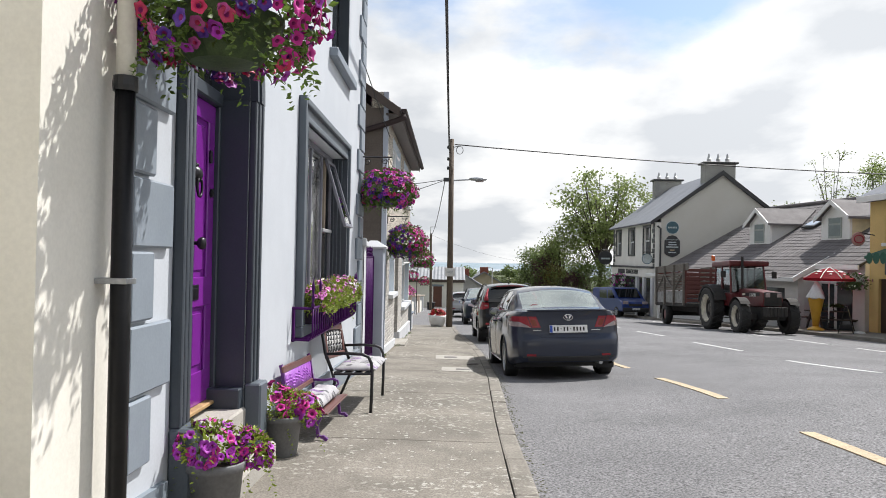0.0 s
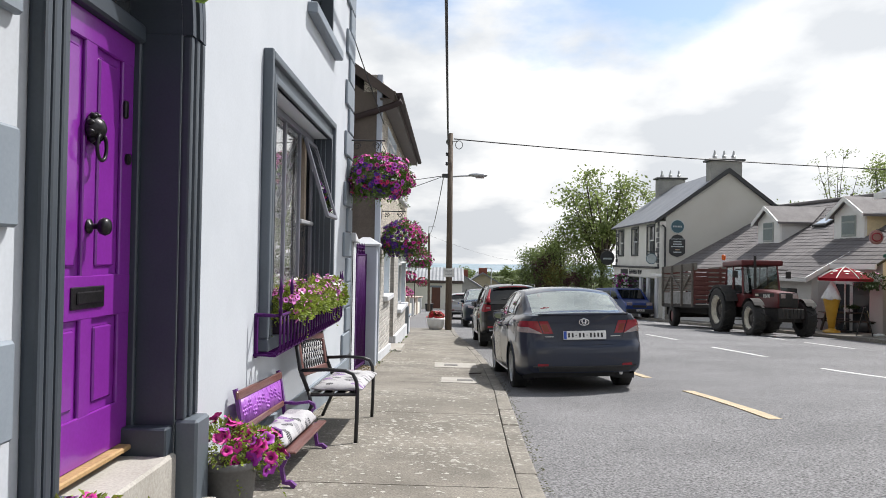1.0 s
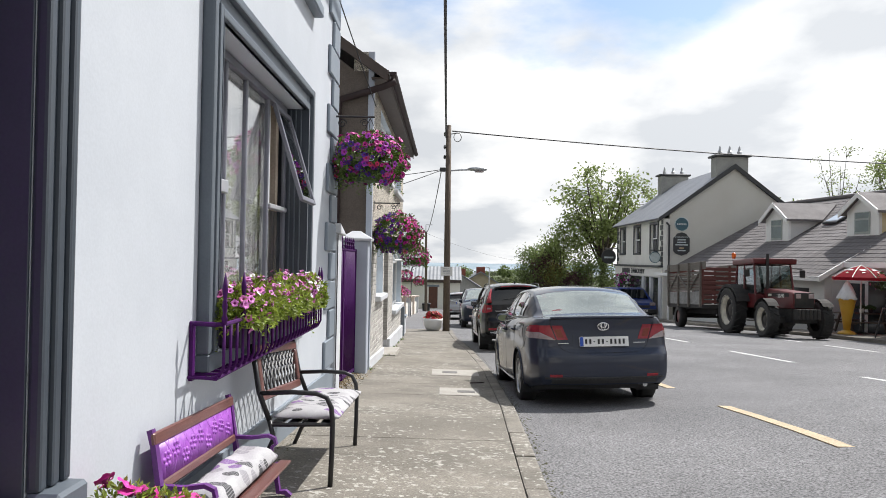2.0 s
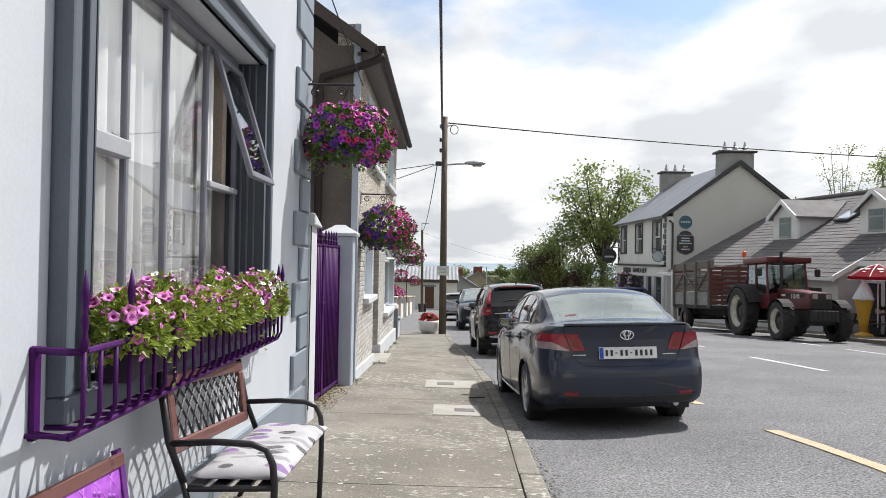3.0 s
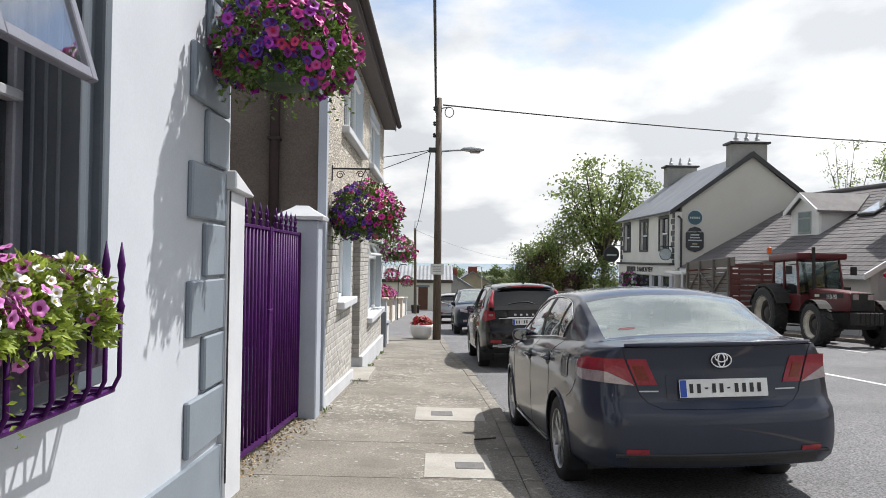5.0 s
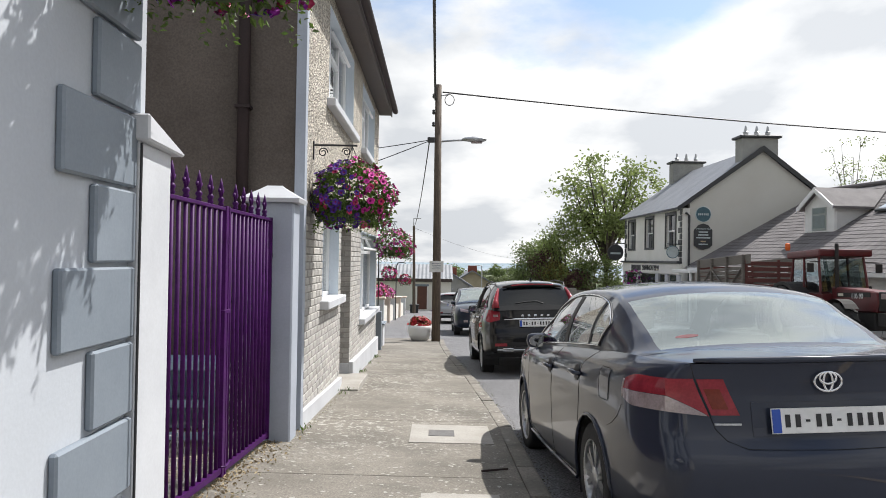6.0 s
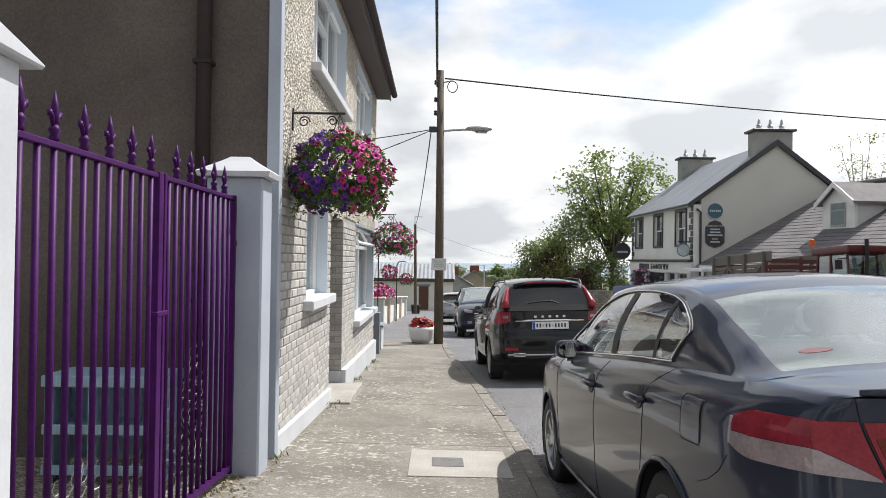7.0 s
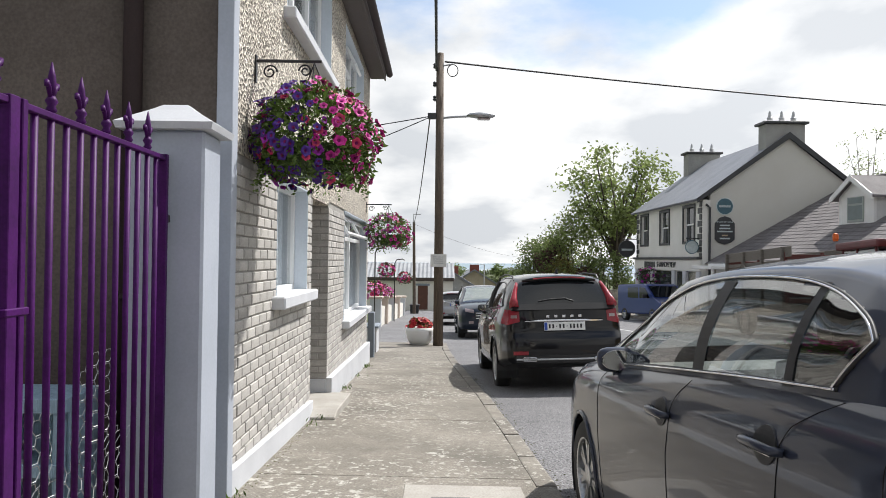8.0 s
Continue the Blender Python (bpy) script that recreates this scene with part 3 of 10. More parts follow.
# the tilted sash: hinged at its top
sash = new("sash")
sash.parent = win
sash.matrix_basis = pose(FX + 0.01, 0, 2.42, 0, -17, 0)
SA, SB = 9.73, WIN[1] - 0.06
bm = bmesh.new()
for a, b, c, d in ((SA, SA + 0.042, -0.78, 0), (SB - 0.042, SB, -0.78, 0), (SA + 0.042, SB - 0.042, -0.042, 0), (SA + 0.042, SB - 0.042, -0.78, -0.738)):
    add_box(bm, -0.014, 0.018, a, b, c, d, 0.004)
me = to_mesh("sash", bm)
me.materials.append(M["frame_grey"])
bpy.data.objects.remove(sash)
sash = new("sash", me)
sash.parent = win
sash.matrix_basis = pose(FX + 0.01, 0, 2.42, 0, -17, 0)
bm = bmesh.new()
add_box(bm, 0, 0.006, SA + 0.042, SB - 0.042, -0.738, -0.042)
o = part("pane", bm, M["window_glass"], sash)
o.visible_shadow = False


def curtain(x, y0, y1, z0, z1, waves, amp, seed):
    """A hanging net with soft folds."""
    r = random.Random(seed)
    bm, cols = bmesh.new(), []
    n = waves * 8
    ph = [r.uniform(-0.8, 0.8) for _ in range(waves + 2)]
    for i in range(n + 1):
        u = i / n
        a = u * waves * 2 * math.pi + ph[int(u * waves)] * math.sin(u * waves * math.pi) ** 2
        col = []
        for k in range(7):
            f = k / 6
            col.append(bm.verts.new((x + amp * (0.5 + 0.5 * f) * math.sin(a + 0.3 * f), y0 + (y1 - y0) * u + 0.02 * math.sin(a * 0.5) * (1 - f), z0 + (z1 - z0) * (1 - f))))
        cols.append(col)
    for ca, cb in zip(cols, cols[1:]):
        for k in range(6):
            bm.faces.new((ca[k], cb[k], cb[k + 1], ca[k + 1]))
    return bm


net = curtain(FX - 0.085, WIN[0] + 0.02, 9.67, WIN[2] - 0.1, WIN[3] + 0.05, 13, 0.034, 3)
solid("net_curtain", net, M["curtain"], "white net curtain hanging in soft folds behind the panes", "curtain", smooth=True)
net = curtain(FX - 0.075, 9.70, 10.0, WIN[2] - 0.1, WIN[3] + 0.05, 4, 0.02, 5)
solid("net_curtain", net, M["curtain"], "narrow white net curtain drawn aside", "curtain", smooth=True)
room = bmesh.new()
add_box(room, FRONT - 2.6, FRONT - 0.36, WIN[0] - 0.6, WIN[1] + 0.6, 0.1, 2.9)
room.faces.ensure_lookup_table()
bmesh.ops.delete(room, geom=[f for f in room.faces if f.calc_center_median().x > FRONT - 0.4], context="FACES")
M["room_wall"] = mat("room_wall", (0.55, 0.45, 0.35), 0.9, (0.47, 0.38, 0.29), 2)
solid("room", room, M["room_wall"], "dim brown room behind the window", "room", kind="structure")

# upper windows
for a, b, c, d in (UPW, UPW2):
    uw = thing("upper_window", "upstairs sash window with a grey sill and slate reveal", "window", group="upstairs windows")
    part("sill", box(FRONT - 0.1, FRONT + 0.09, a - 0.14, b + 0.16, c - 0.10, c, 0.01), M["quoin"], uw)
    bm = bmesh.new()
    add_box(bm, FRONT - 0.2, FRONT - 0.14, a, b, c, d, 0.0)
    part("sash_frame", bm, M["slate_paint"], uw)
    part("pane", box(FRONT - 0.139, FRONT - 0.133, a + 0.07, b - 0.07, c + 0.07, d - 0.07, 0), mat("dark_pane", (0.03, 0.035, 0.04), 0.06), uw)
    part("jamb", box(FRONT - 0.13, FRONT - 0.002, b - 0.035, b - 0.001, c, d, 0.003), M["slate_paint"], uw)

# the arched doorway
door_case = thing("door_surround", "slate-grey moulded arch round the front door on stone blocks", "door frame")
A0, A1, TW = DOOR[0], DOOR[1], 0.165
for s, y0, y1 in ((-1, A0 - TW, A0), (1, A1, A1 + TW)):
    bm = bmesh.new()
    add_box(bm, FRONT, FRONT + 0.035, y0, y1, 0.52, ARCH_Z, 0.004)
    for f0, f1, dd in ((0.0, 0.22, 0.055), (0.36, 0.62, 0.05), (0.76, 1.0, 0.045)):
        u0, u1 = (y0 + TW * f0, y0 + TW * f1) if s < 0 else (y1 - TW * f1, y1 - TW * f0)
        add_box(bm, FRONT + 0.002, FRONT + dd, u0 - 0.003, u1 + 0.003, 0.522, ARCH_Z - 0.001, 0.012, None, 2)
    part("jamb", bm, M["slate_paint"], door_case)
    part("base_block", box(FRONT, FRONT + 0.11, y0 - 0.01, y1 + 0.01, -0.4, 0.52, 0.012), M["slate_mid"], door_case, "grey painted base block")
bm = bmesh.new()
for r0, r1, dd in ((0.0, 1.0, 0.035), (0.78, 1.02, 0.055), (0.38, 0.64, 0.06), (-0.02, 0.24, 0.05)):
    ra, rb = ARCH_R + TW * r0, ARCH_R + TW * r1
    ring = []
    for k in range(25):
        a = math.pi * k / 24
        ring.append([bm.verts.new((xx, ARCH_C + rr * math.cos(a), ARCH_Z + rr * math.sin(a))) for xx, rr in ((FRONT, ra), (FRONT + dd, ra), (FRONT + dd, rb), (FRONT, rb))])
    for p, q in zip(ring, ring[1:]):
        for i in range(3):
            bm.faces.new((p[i], q[i], q[i + 1], p[i + 1]))
part("arch", bm, M["slate_paint"], door_case)
DX = FRONT - 0.22
for y0, y1 in ((A0 + 0.0005, A0 + 0.012), (A1 - 0.012, A1 - 0.0005)):
    part("reveal_lining", box(DX - 0.05, FRONT - 0.001, y0, y1, 0.30, ARCH_Z, 0.002), M["slate_paint"], door_case)
bm = bmesh.new()
ring = [[bm.verts.new((xx, ARCH_C + (ARCH_R - 0.004) * math.cos(math.pi * k / 24), ARCH_Z + (ARCH_R - 0.004) * math.sin(math.pi * k / 24))) for xx in (DX - 0.05, FRONT - 0.001)] for k in range(25)]
for p, q in zip(ring, ring[1:]):
    bm.faces.new((p[0], q[0], q[1], p[1]))
part("reveal_lining", bm, M["slate_paint"], door_case)
# lower inner blocks beside the step
part("base_block", box(DX, FRONT - 0.002, A1 - 0.10, A1 - 0.013, 0.0, 0.50, 0.008), M["slate_paint"], door_case)
for y0, y1 in ((A0 + 0.012, A0 + 0.26), (A1 - 0.04, A1 - 0.012)):
    part("door_post", box(DX - 0.05, DX + 0.04, y0, y1, 0.42, ARCH_Z, 0.006), M["slate_paint"], door_case)
part("door_transom", box(DX - 0.05, DX + 0.055, A0 + 0.012, A1 - 0.012, 2.27, 2.36, 0.012), M["slate_paint"], door_case)
fan = bmesh.new()
fan.faces.new([fan.verts.new((DX - 0.02, ARCH_C + (ARCH_R - 0.02) * math.cos(math.pi * k / 20), 2.36 + (ARCH_R - 0.04) * math.sin(math.pi * k / 20))) for k in range(21)])
part("fanlight", fan, mat("fanlight_glass", (0.05, 0.055, 0.06), 0.08), door_case, "dark glazed fanlight")
for k in range(1, 6):
    a = math.pi * k / 6
    part("fanlight_bar", tube([(DX, ARCH_C + 0.06 * math.cos(a), 2.37 + 0.06 * math.sin(a)), (DX, ARCH_C + 0.42 * math.cos(a), 2.37 + 0.40 * math.sin(a))], 0.009, 6), M["slate_paint"], door_case)

door = thing("front_door", "glossy purple six-panel door with black furniture, closed", "door")
D0, D1, DZ0, DZ1 = A0 + 0.26, A1 - 0.04, 0.43, 2.27
body = box(DX - 0.045, DX - 0.004, D0, D1, DZ0, DZ1, 0.003)
part("leaf", body, M["purple"], door)
dm = (D0 + D1) / 2
stile, midw = 0.115, 0.10
rails = [(DZ0, DZ0 + 0.20), (1.02, 1.20), (DZ1 - 0.12, DZ1)]
for a, b in ((D0, D0 + stile), (dm - midw / 2, dm + midw / 2), (D1 - stile, D1)):
    part("stile", box(DX - 0.006, DX + 0.012, a, b, DZ0, DZ1, 0.005), M["purple"], door)
for a, b in rails:
    part("rail", box(DX - 0.006, DX + 0.0135, D0, D1, a, b, 0.005), M["purple"], door)
for a, b in ((D0 + stile, dm - midw / 2), (dm + midw / 2, D1 - stile)):
    for c, d in ((rails[0][1], rails[1][0]), (rails[1][1], rails[2][0])):
        bm = bmesh.new()
        g = 0.035
        add_box(bm, DX - 0.008, DX + 0.006, a + g, b - g, c + g, d - g, 0.009)
        part("panel", bm, M["purple"], door)
M["old_iron"] = mat("door_iron", (0.035, 0.033, 0.036), 0.35, (0.02, 0.02, 0.022), 30, 0.3, 120, metal=0.7, dist=0.002)
# letter plate, knob, lion-head knocker, bolt, lock
lp = bmesh.new()
add_box(lp, DX + 0.012, DX + 0.022, dm - 0.14, dm + 0.14, 1.065, 1.155, 0.004)
add_box(lp, DX + 0.018, DX + 0.030, dm - 0.105, dm + 0.105, 1.085, 1.135, 0.004)
part("letter_plate", lp, M["old_iron"], door, "black iron letter plate")
part("door_knob", lathe([(0.03, 0), (0.03, 0.008), (0.012, 0.012), (0.012, 0.04), (0.03, 0.05), (0.038, 0.068), (0.03, 0.085), (0.008, 0.09)], 16, pose(DX + 0.012, dm, 1.40, 0, 90, 0)), M["old_iron"], door, "black iron knob", smooth=True)
kn = bmesh.new()
add_lathe(kn, [(0.05, 0), (0.058, 0.012), (0.05, 0.03), (0.035, 0.05), (0.02, 0.06), (0.005, 0.062)], 14, pose(DX + 0.012, dm, 1.80, 0, 90, 0))
for a in range(0, 360, 40):
    add_lathe(kn, [(0.005, -0.015), (0.018, 0), (0.005, 0.02)], 7, pose(DX + 0.03, dm + 0.05 * math.cos(radians(a)), 1.80 + 0.055 * math.sin(radians(a)), 0, 90, 0))
add_tube(kn, [(DX + 0.06, dm + 0.042 * math.sin(radians(a)), 1.725 - 0.055 * math.cos(radians(a))) for a in range(-150, 151, 20)], 0.008, 7)
part("door_knocker", kn, M["old_iron"], door, "black iron lion-mask knocker with a ring", smooth=True)
part("door_bolt", box(DX + 0.012, DX + 0.03, D1 - 0.115, D1 - 0.085, 1.90, 1.98, 0.006), M["old_iron"], door)
part("door_lock", lathe([(0.026, 0), (0.026, 0.012), (0.012, 0.016)], 14, pose(DX + 0.012, D1 - 0.06, 1.72, 0, 90, 0)), M["old_iron"], door)
part("weather_bar", box(DX - 0.03, DX + 0.06, D0, D1, 0.405, 0.43, 0.006), mat("ochre_wood", (0.42, 0.27, 0.12), 0.7, None, 6, 0.2), door, "bare ochre timber weather bar")
solid("room_back", box(DX - 0.4, DX - 0.35, A0 - 0.3, A1 + 0.3, -0.3, 3.2, 0), M["dark_room"], "dark hall behind the fanlight", "wall", kind="structure")
step = thing("doorstep", "two worn concrete steps at the purple door", "step")
part("tread", box(DX - 0.3, FRONT + 0.02, A0 + 0.013, A1 - 0.013, -0.4, 0.375, 0.012), M["slab"], step)
part("tread", box(FRONT + 0.02, FRONT + 0.19, 5.16, 6.30, -0.4, 0.135, 0.02), M["slab"], step)

# downpipe between the two houses
M["pipe_black"] = mat("pipe_black", (0.007, 0.007, 0.008), 0.4, (0.011, 0.011, 0.012), 7, 0.2, 60, dist=0.002, spec=0.25)
pipe = thing("downpipe", "downpipe, black below and cream above, on the house joint", "pipe")
part("pipe", tube([(FRONT + 0.08, 4.17, -0.1), (FRONT + 0.08, 4.17, 1.965)], 0.037, 14), M["pipe_black"], pipe, "black painted pipe", True)
part("upper_pipe", tube([(FRONT + 0.08, 4.17, 1.965), (FRONT + 0.08, 4.17, 6.6)], 0.035, 14), M["cream"], pipe, "cream painted pipe", True)
part("collar", lathe([(0.044, 1.935), (0.047, 1.955), (0.044, 1.99)], 14, pose(FRONT + 0.08, 4.17, 0)), M["black"], pipe)
part("bracket", box(FRONT, FRONT + 0.12, 4.125, 4.215, 1.222, 1.244, 0.003), M["steel"], pipe)

# ---- gateway ----
GX = -1.60
pillar = thing("gate_pillar", "white painted gate pillar with a sloping cap against the house", "pillar")
part("shaft", box(-1.86, -1.392, 12.205, 12.56, -1.0, 1.50, 0.012), M["white_pillar"], pillar)
cap = prism([(12.19, 1.502), (12.62, 1.486), (12.62, 1.505), (12.19, 1.612)], "x", -1.9, -1.352, 0.008)
part("cap", cap, M["white_pillar"], pillar)
post = thing("gate_post", "blue-grey gate post with a domed white cap", "pillar")
part("shaft", box(-1.80, -1.41, 15.61, 15.91, -1.2, 1.50, 0.014), M["grey_paint"], post)
capm = bmesh.new()
rings = []
for z, o in ((1.50, 0.05), (1.535, 0.06), (1.56, 0.02), (1.62, -0.08), (1.655, -0.13)):
    rings.append([capm.verts.new((x, y, z)) for x, y in ((-1.80 - o, 15.61 - o), (-1.41 + o, 15.61 - o), (-1.41 + o, 15.91 + o), (-1.80 - o, 15.91 + o))])
for a, b in zip(rings, rings[1:]):
    for i in range(4):
        capm.faces.new((a[i], a[(i + 1) % 4], b[(i + 1) % 4], b[i]))
capm.faces.new(rings[-1])
capm.faces.new(rings[0][::-1])
part("cap", capm, M["white_pillar"], post)


def finial_mesh():
    bm = bmesh.new()
    add_lathe(bm, [(0.011, 0), (0.017, 0.01), (0.011, 0.022), (0.019, 0.036), (0.010, 0.052)], 8)
    for s in (-1, 1):
        add_tube(bm, [(0, s * 0.006, 0.045), (0, s * 0.018, 0.075), (0, s * 0.030, 0.088), (0, s * 0.031, 0.074)], [0.006, 0.008, 0.009, 0.006], 6)
    add_lathe(bm, [(0.008, 0.045), (0.013, 0.085), (0.011, 0.11), (0.002, 0.152)], 8)
    me = to_mesh("finial", bm, True)
    me.materials.append(M["purple_iron"])
    return me


FINIAL = finial_mesh()


def gate_leaf(y0, y1, flip):
    gate = thing("iron_gate", "purple painted iron gate of upright bars with spear finials, shut", "gate", group="gate leaves")
    zb0, zb1 = pave_z(GX, y0) + 0.05, pave_z(GX, y1) + 0.05
    top = 1.345
    part("top_rail", box(GX - 0.018, GX + 0.018, y0, y1, top - 0.012, top + 0.012, 0.003), M["purple_iron"], gate)
    bm = bmesh.new()
    add_prism(bm, [(y0, zb0), (y1, zb1), (y1, zb1 + 0.04), (y0, zb0 + 0.04)], "x", GX - 0.018, GX + 0.018)
    part("bottom_rail", bm, M["purple_iron"], gate)
    for y, hw in ((y0 + 0.016, 0.016), (y1 - 0.03, 0.03) if flip else (y1 - 0.016, 0.016)):
        part("frame_post", box(GX - 0.024, GX + 0.024, y - hw, y + hw, pave_z(GX, y) + 0.03, top + 0.02, 0.003), M["purple_iron"], gate)
    n = round((y1 - y0) / 0.112)
    for i in range(1, n):
        y = y0 + (y1 - y0) * i / n
        zb = zb0 + (zb1 - zb0) * i / n
        part("bar", tube([(GX, y, zb + 0.03), (GX, y, top)], 0.0135, 8), M["purple_iron"], gate, smooth=True)
        if (i + flip) % 2 == 0:
            f = new("finial", FINIAL)
            f.parent = gate
            f.matrix_basis = pose(GX, y, top + 0.012) @ Matrix.Diagonal((1.25, 1.25, 1.22, 1))
    return gate


gate_leaf(12.58, 14.20, 1)
g2 = gate_leaf(14.215, 15.57, 0)
part("latch", box(GX - 0.028, GX + 0.028, 14.13, 14.27, 0.645, 0.672, 0.004), M["purple_iron"], g2)
part("drop_bolt", tube([(GX + 0.03, 14.10, -0.36), (GX + 0.055, 14.12, -0.36), (GX + 0.055, 14.20, -0.35)], 0.008, 6), M["purple_iron"], g2)
part("hinge", box(GX - 0.02, GX + 0.02, 15.55, 15.63, 1.02, 1.06, 0.004), M["black"], g2)

# ---- the pebbledashed house ----
F2 = -1.45
B0, B1 = 16.17, 25.36
dash = thing("pebbledash_house", "two-storey house, pebbledash above grey concrete brick, brown eaves", "house")
W1 = (17.60, 18.97, 0.54, 1.49)
W2 = (21.9, 25.1, 0.0, 1.49)
PORCH = (19.25, 20.42, -1.2, 1.45)
U1 = (17.85, 20.4, 2.86, 3.98)
U2 = (21.75, 24.2, 2.86, 3.98)
up = wall_mesh("x", F2, F2 - 0.3, B0 + 0.0035, B1, 1.50, 4.6, [U1, U2])
part("upper_wall", up, M["pebble"], dash, "pale pebbledash upper wall")
bm = box(-8.4, F2 - 0.302, B0, B0 + 0.3, -1.6, 4.06, 0.0)
add_box(bm, F2 - 0.302, F2 - 0.001, B0, B0 + 0.003, -1.6, 4.28)
part("side_wall", bm, M["brown_render"], dash, "brown rough-rendered side wall in shade")
part("side_wall", box(-8.4, F2 - 0.302, B1 - 0.3, B1, -2.0, 4.9, 0.0), M["brown_render"], dash)
part("back_wall", box(-8.7, -8.4, B0, B1, -2.0, 4.9, 0.0), M["brown_render"], dash)
# lower wall: mortar bed between two painted bands, bricks are laid on it at the end of the file
low1 = wall_mesh("x", F2 - 0.012, F2 - 0.3, B0 + 0.0035, PORCH[0], -1.4, 1.50, [W1])
part("lower_wall", low1, M["mortar"], dash, "mortar bed of the brick facing")
low2 = wall_mesh("x", F2 - 0.012, F2 - 0.3, PORCH[1], B1, -1.9, 1.50, [W2])
part("lower_wall", low2, M["mortar"], dash)
part("porch_head", box(F2 - 0.3, F2 - 0.001, PORCH[0] + 0.001, PORCH[1] - 0.001, PORCH[3], 1.50, 0), M["pebble"], dash)
part("porch_side", box(F2 - 1.4, F2 - 0.301, PORCH[1] + 0.012, PORCH[1] + 0.2, -1.6, PORCH[3], 0), M["mortar"], dash)
part("porch_side", box(F2 - 1.4, F2 - 0.301, PORCH[0] - 0.2, PORCH[0] - 0.001, -1.6, PORCH[3], 0), M["brown_render"], dash)
part("porch_back", box(F2 - 1.6, F2 - 1.4, PORCH[0] - 0.2, PORCH[1] + 0.2, -1.6, PORCH[3] + 0.1, 0), M["brown_render"], dash)
part("porch_ceiling", box(F2 - 1.4, F2 - 0.301, PORCH[0], PORCH[1], PORCH[3], PORCH[3] + 0.08, 0), M["white"], dash)
part("corner_strip", box(F2 - 0.06, F2 + 0.036, B0 - 0.02, B0 + 0.10, -0.75, 4.6, 0.004), M["grey_paint"], dash, "blue-grey painted corner strip")


def sloped_box(x0, x1, y0, y1, top0, top1, bot):
    bm = prism([(y0, bot), (y1, bot), (y1, top1), (y0, top0)], "x", x0, x1, 0.006)
    return bm


part("plinth", sloped_box(F2 - 0.01, F2 + 0.035, B0 + 0.02, PORCH[0], -0.43, -0.57, -1.5), M["white_pillar"], dash, "white painted plinth")
part("plinth", sloped_box(F2 - 0.01, F2 + 0.06, PORCH[1] - 0.02, B1, -0.53, -0.66, -2.0), M["white_pillar"], dash)
part("plinth", box(F2 - 1.35, F2 - 0.011, PORCH[1] - 0.03, PORCH[1] + 0.011, -1.6, -0.55, 0.004), M["white_pillar"], dash)
M["soffit"] = mat("soffit", (0.13, 0.115, 0.105), 0.7, None, 3)
# roof with brown eaves; its verge shows over the side wall
EX, EZ = -1.19, 4.10
part("roof", prism([(EX, EZ + 0.10), (EX - 0.02, EZ + 0.17), (-4.9, 6.95), (-8.9, 4.2), (-8.9, 4.1), (-4.9, 6.83)], "y", B0 - 0.16, B1 + 0.06), M["roof_tile"], dash)
part("soffit", box(EX + 0.01, F2 + 0.0, B0 - 0.14, B1 + 0.1, EZ + 0.03, EZ + 0.055, 0.003), M["brown_wood"], dash, "brown soffit boards")
part("fascia", box(EX - 0.005, EX + 0.02, B0 - 0.16, B1 + 0.12, EZ + 0.0, EZ + 0.17, 0.004), M["brown_wood"], dash)
gut = bmesh.new()
prof = [(0.06 * math.cos(a), 0.06 * math.sin(a)) for a in (math.pi + math.pi * k / 8 for k in range(9))]
ra, rb = [[gut.verts.new((EX + 0.085 + u, y, EZ + 0.13 + v)) for u, v in prof] for y in (B0 - 0.2, B1 + 0.14)]
for k in range(8):
    gut.faces.new((ra[k], ra[k + 1], rb[k + 1], rb[k]))
gut.faces.new(ra)
part("gutter", gut, M["brown_pipe"], dash, "brown half-round gutter")
part("barge_board", prism([(EX, EZ + 0.16), (EX, EZ - 0.02), (-4.9, 6.64), (-4.9, 6.86)], "y", B0 - 0.20, B0 - 0.16), M["brown_wood"], dash, "brown barge board")
part("verge_soffit", prism([(EX, EZ - 0.0), (-4.9, 6.66), (-4.9, 6.68), (EX, EZ + 0.02)], "y", B0 - 0.16, B0 - 0.002), M["soffit"], dash)
part("gable", prism([(F2 - 0.302, 4.061), (F2 - 0.302, 4.30), (-4.9, 6.65), (-8.4, 4.4), (-8.4, 4.061)], "y", B0, B0 + 0.29), M["brown_render"], dash)
# downpipe on the side wall, with its swan neck to the gutter
dp = thing("brown_downpipe", "brown downpipe with a swan neck to the eaves", "pipe")
part("pipe", tube([(-1.985, B0 - 0.07, -0.7), (-1.985, B0 - 0.07, 3.62), (-1.95, B0 - 0.07, 3.80), (-1.55, B0 - 0.07, 3.92), (-1.25, B0 - 0.08, 4.02), (-1.06, B0 - 0.10, 4.10)], 0.056, 12), M["brown_pipe"], dp, smooth=True)
for z in (0.6, 2.4):
    part("clip", box(-2.055, -1.915, B0 - 0.13, B0 - 0.001, z, z + 0.03, 0.003), M["brown_pipe"], dp)


M["reveal_paint"] = mat("reveal_paint", (0.62, 0.68, 0.74), 0.7, (0.56, 0.62, 0.68), 2, 0.1, 60, grain=0.04)


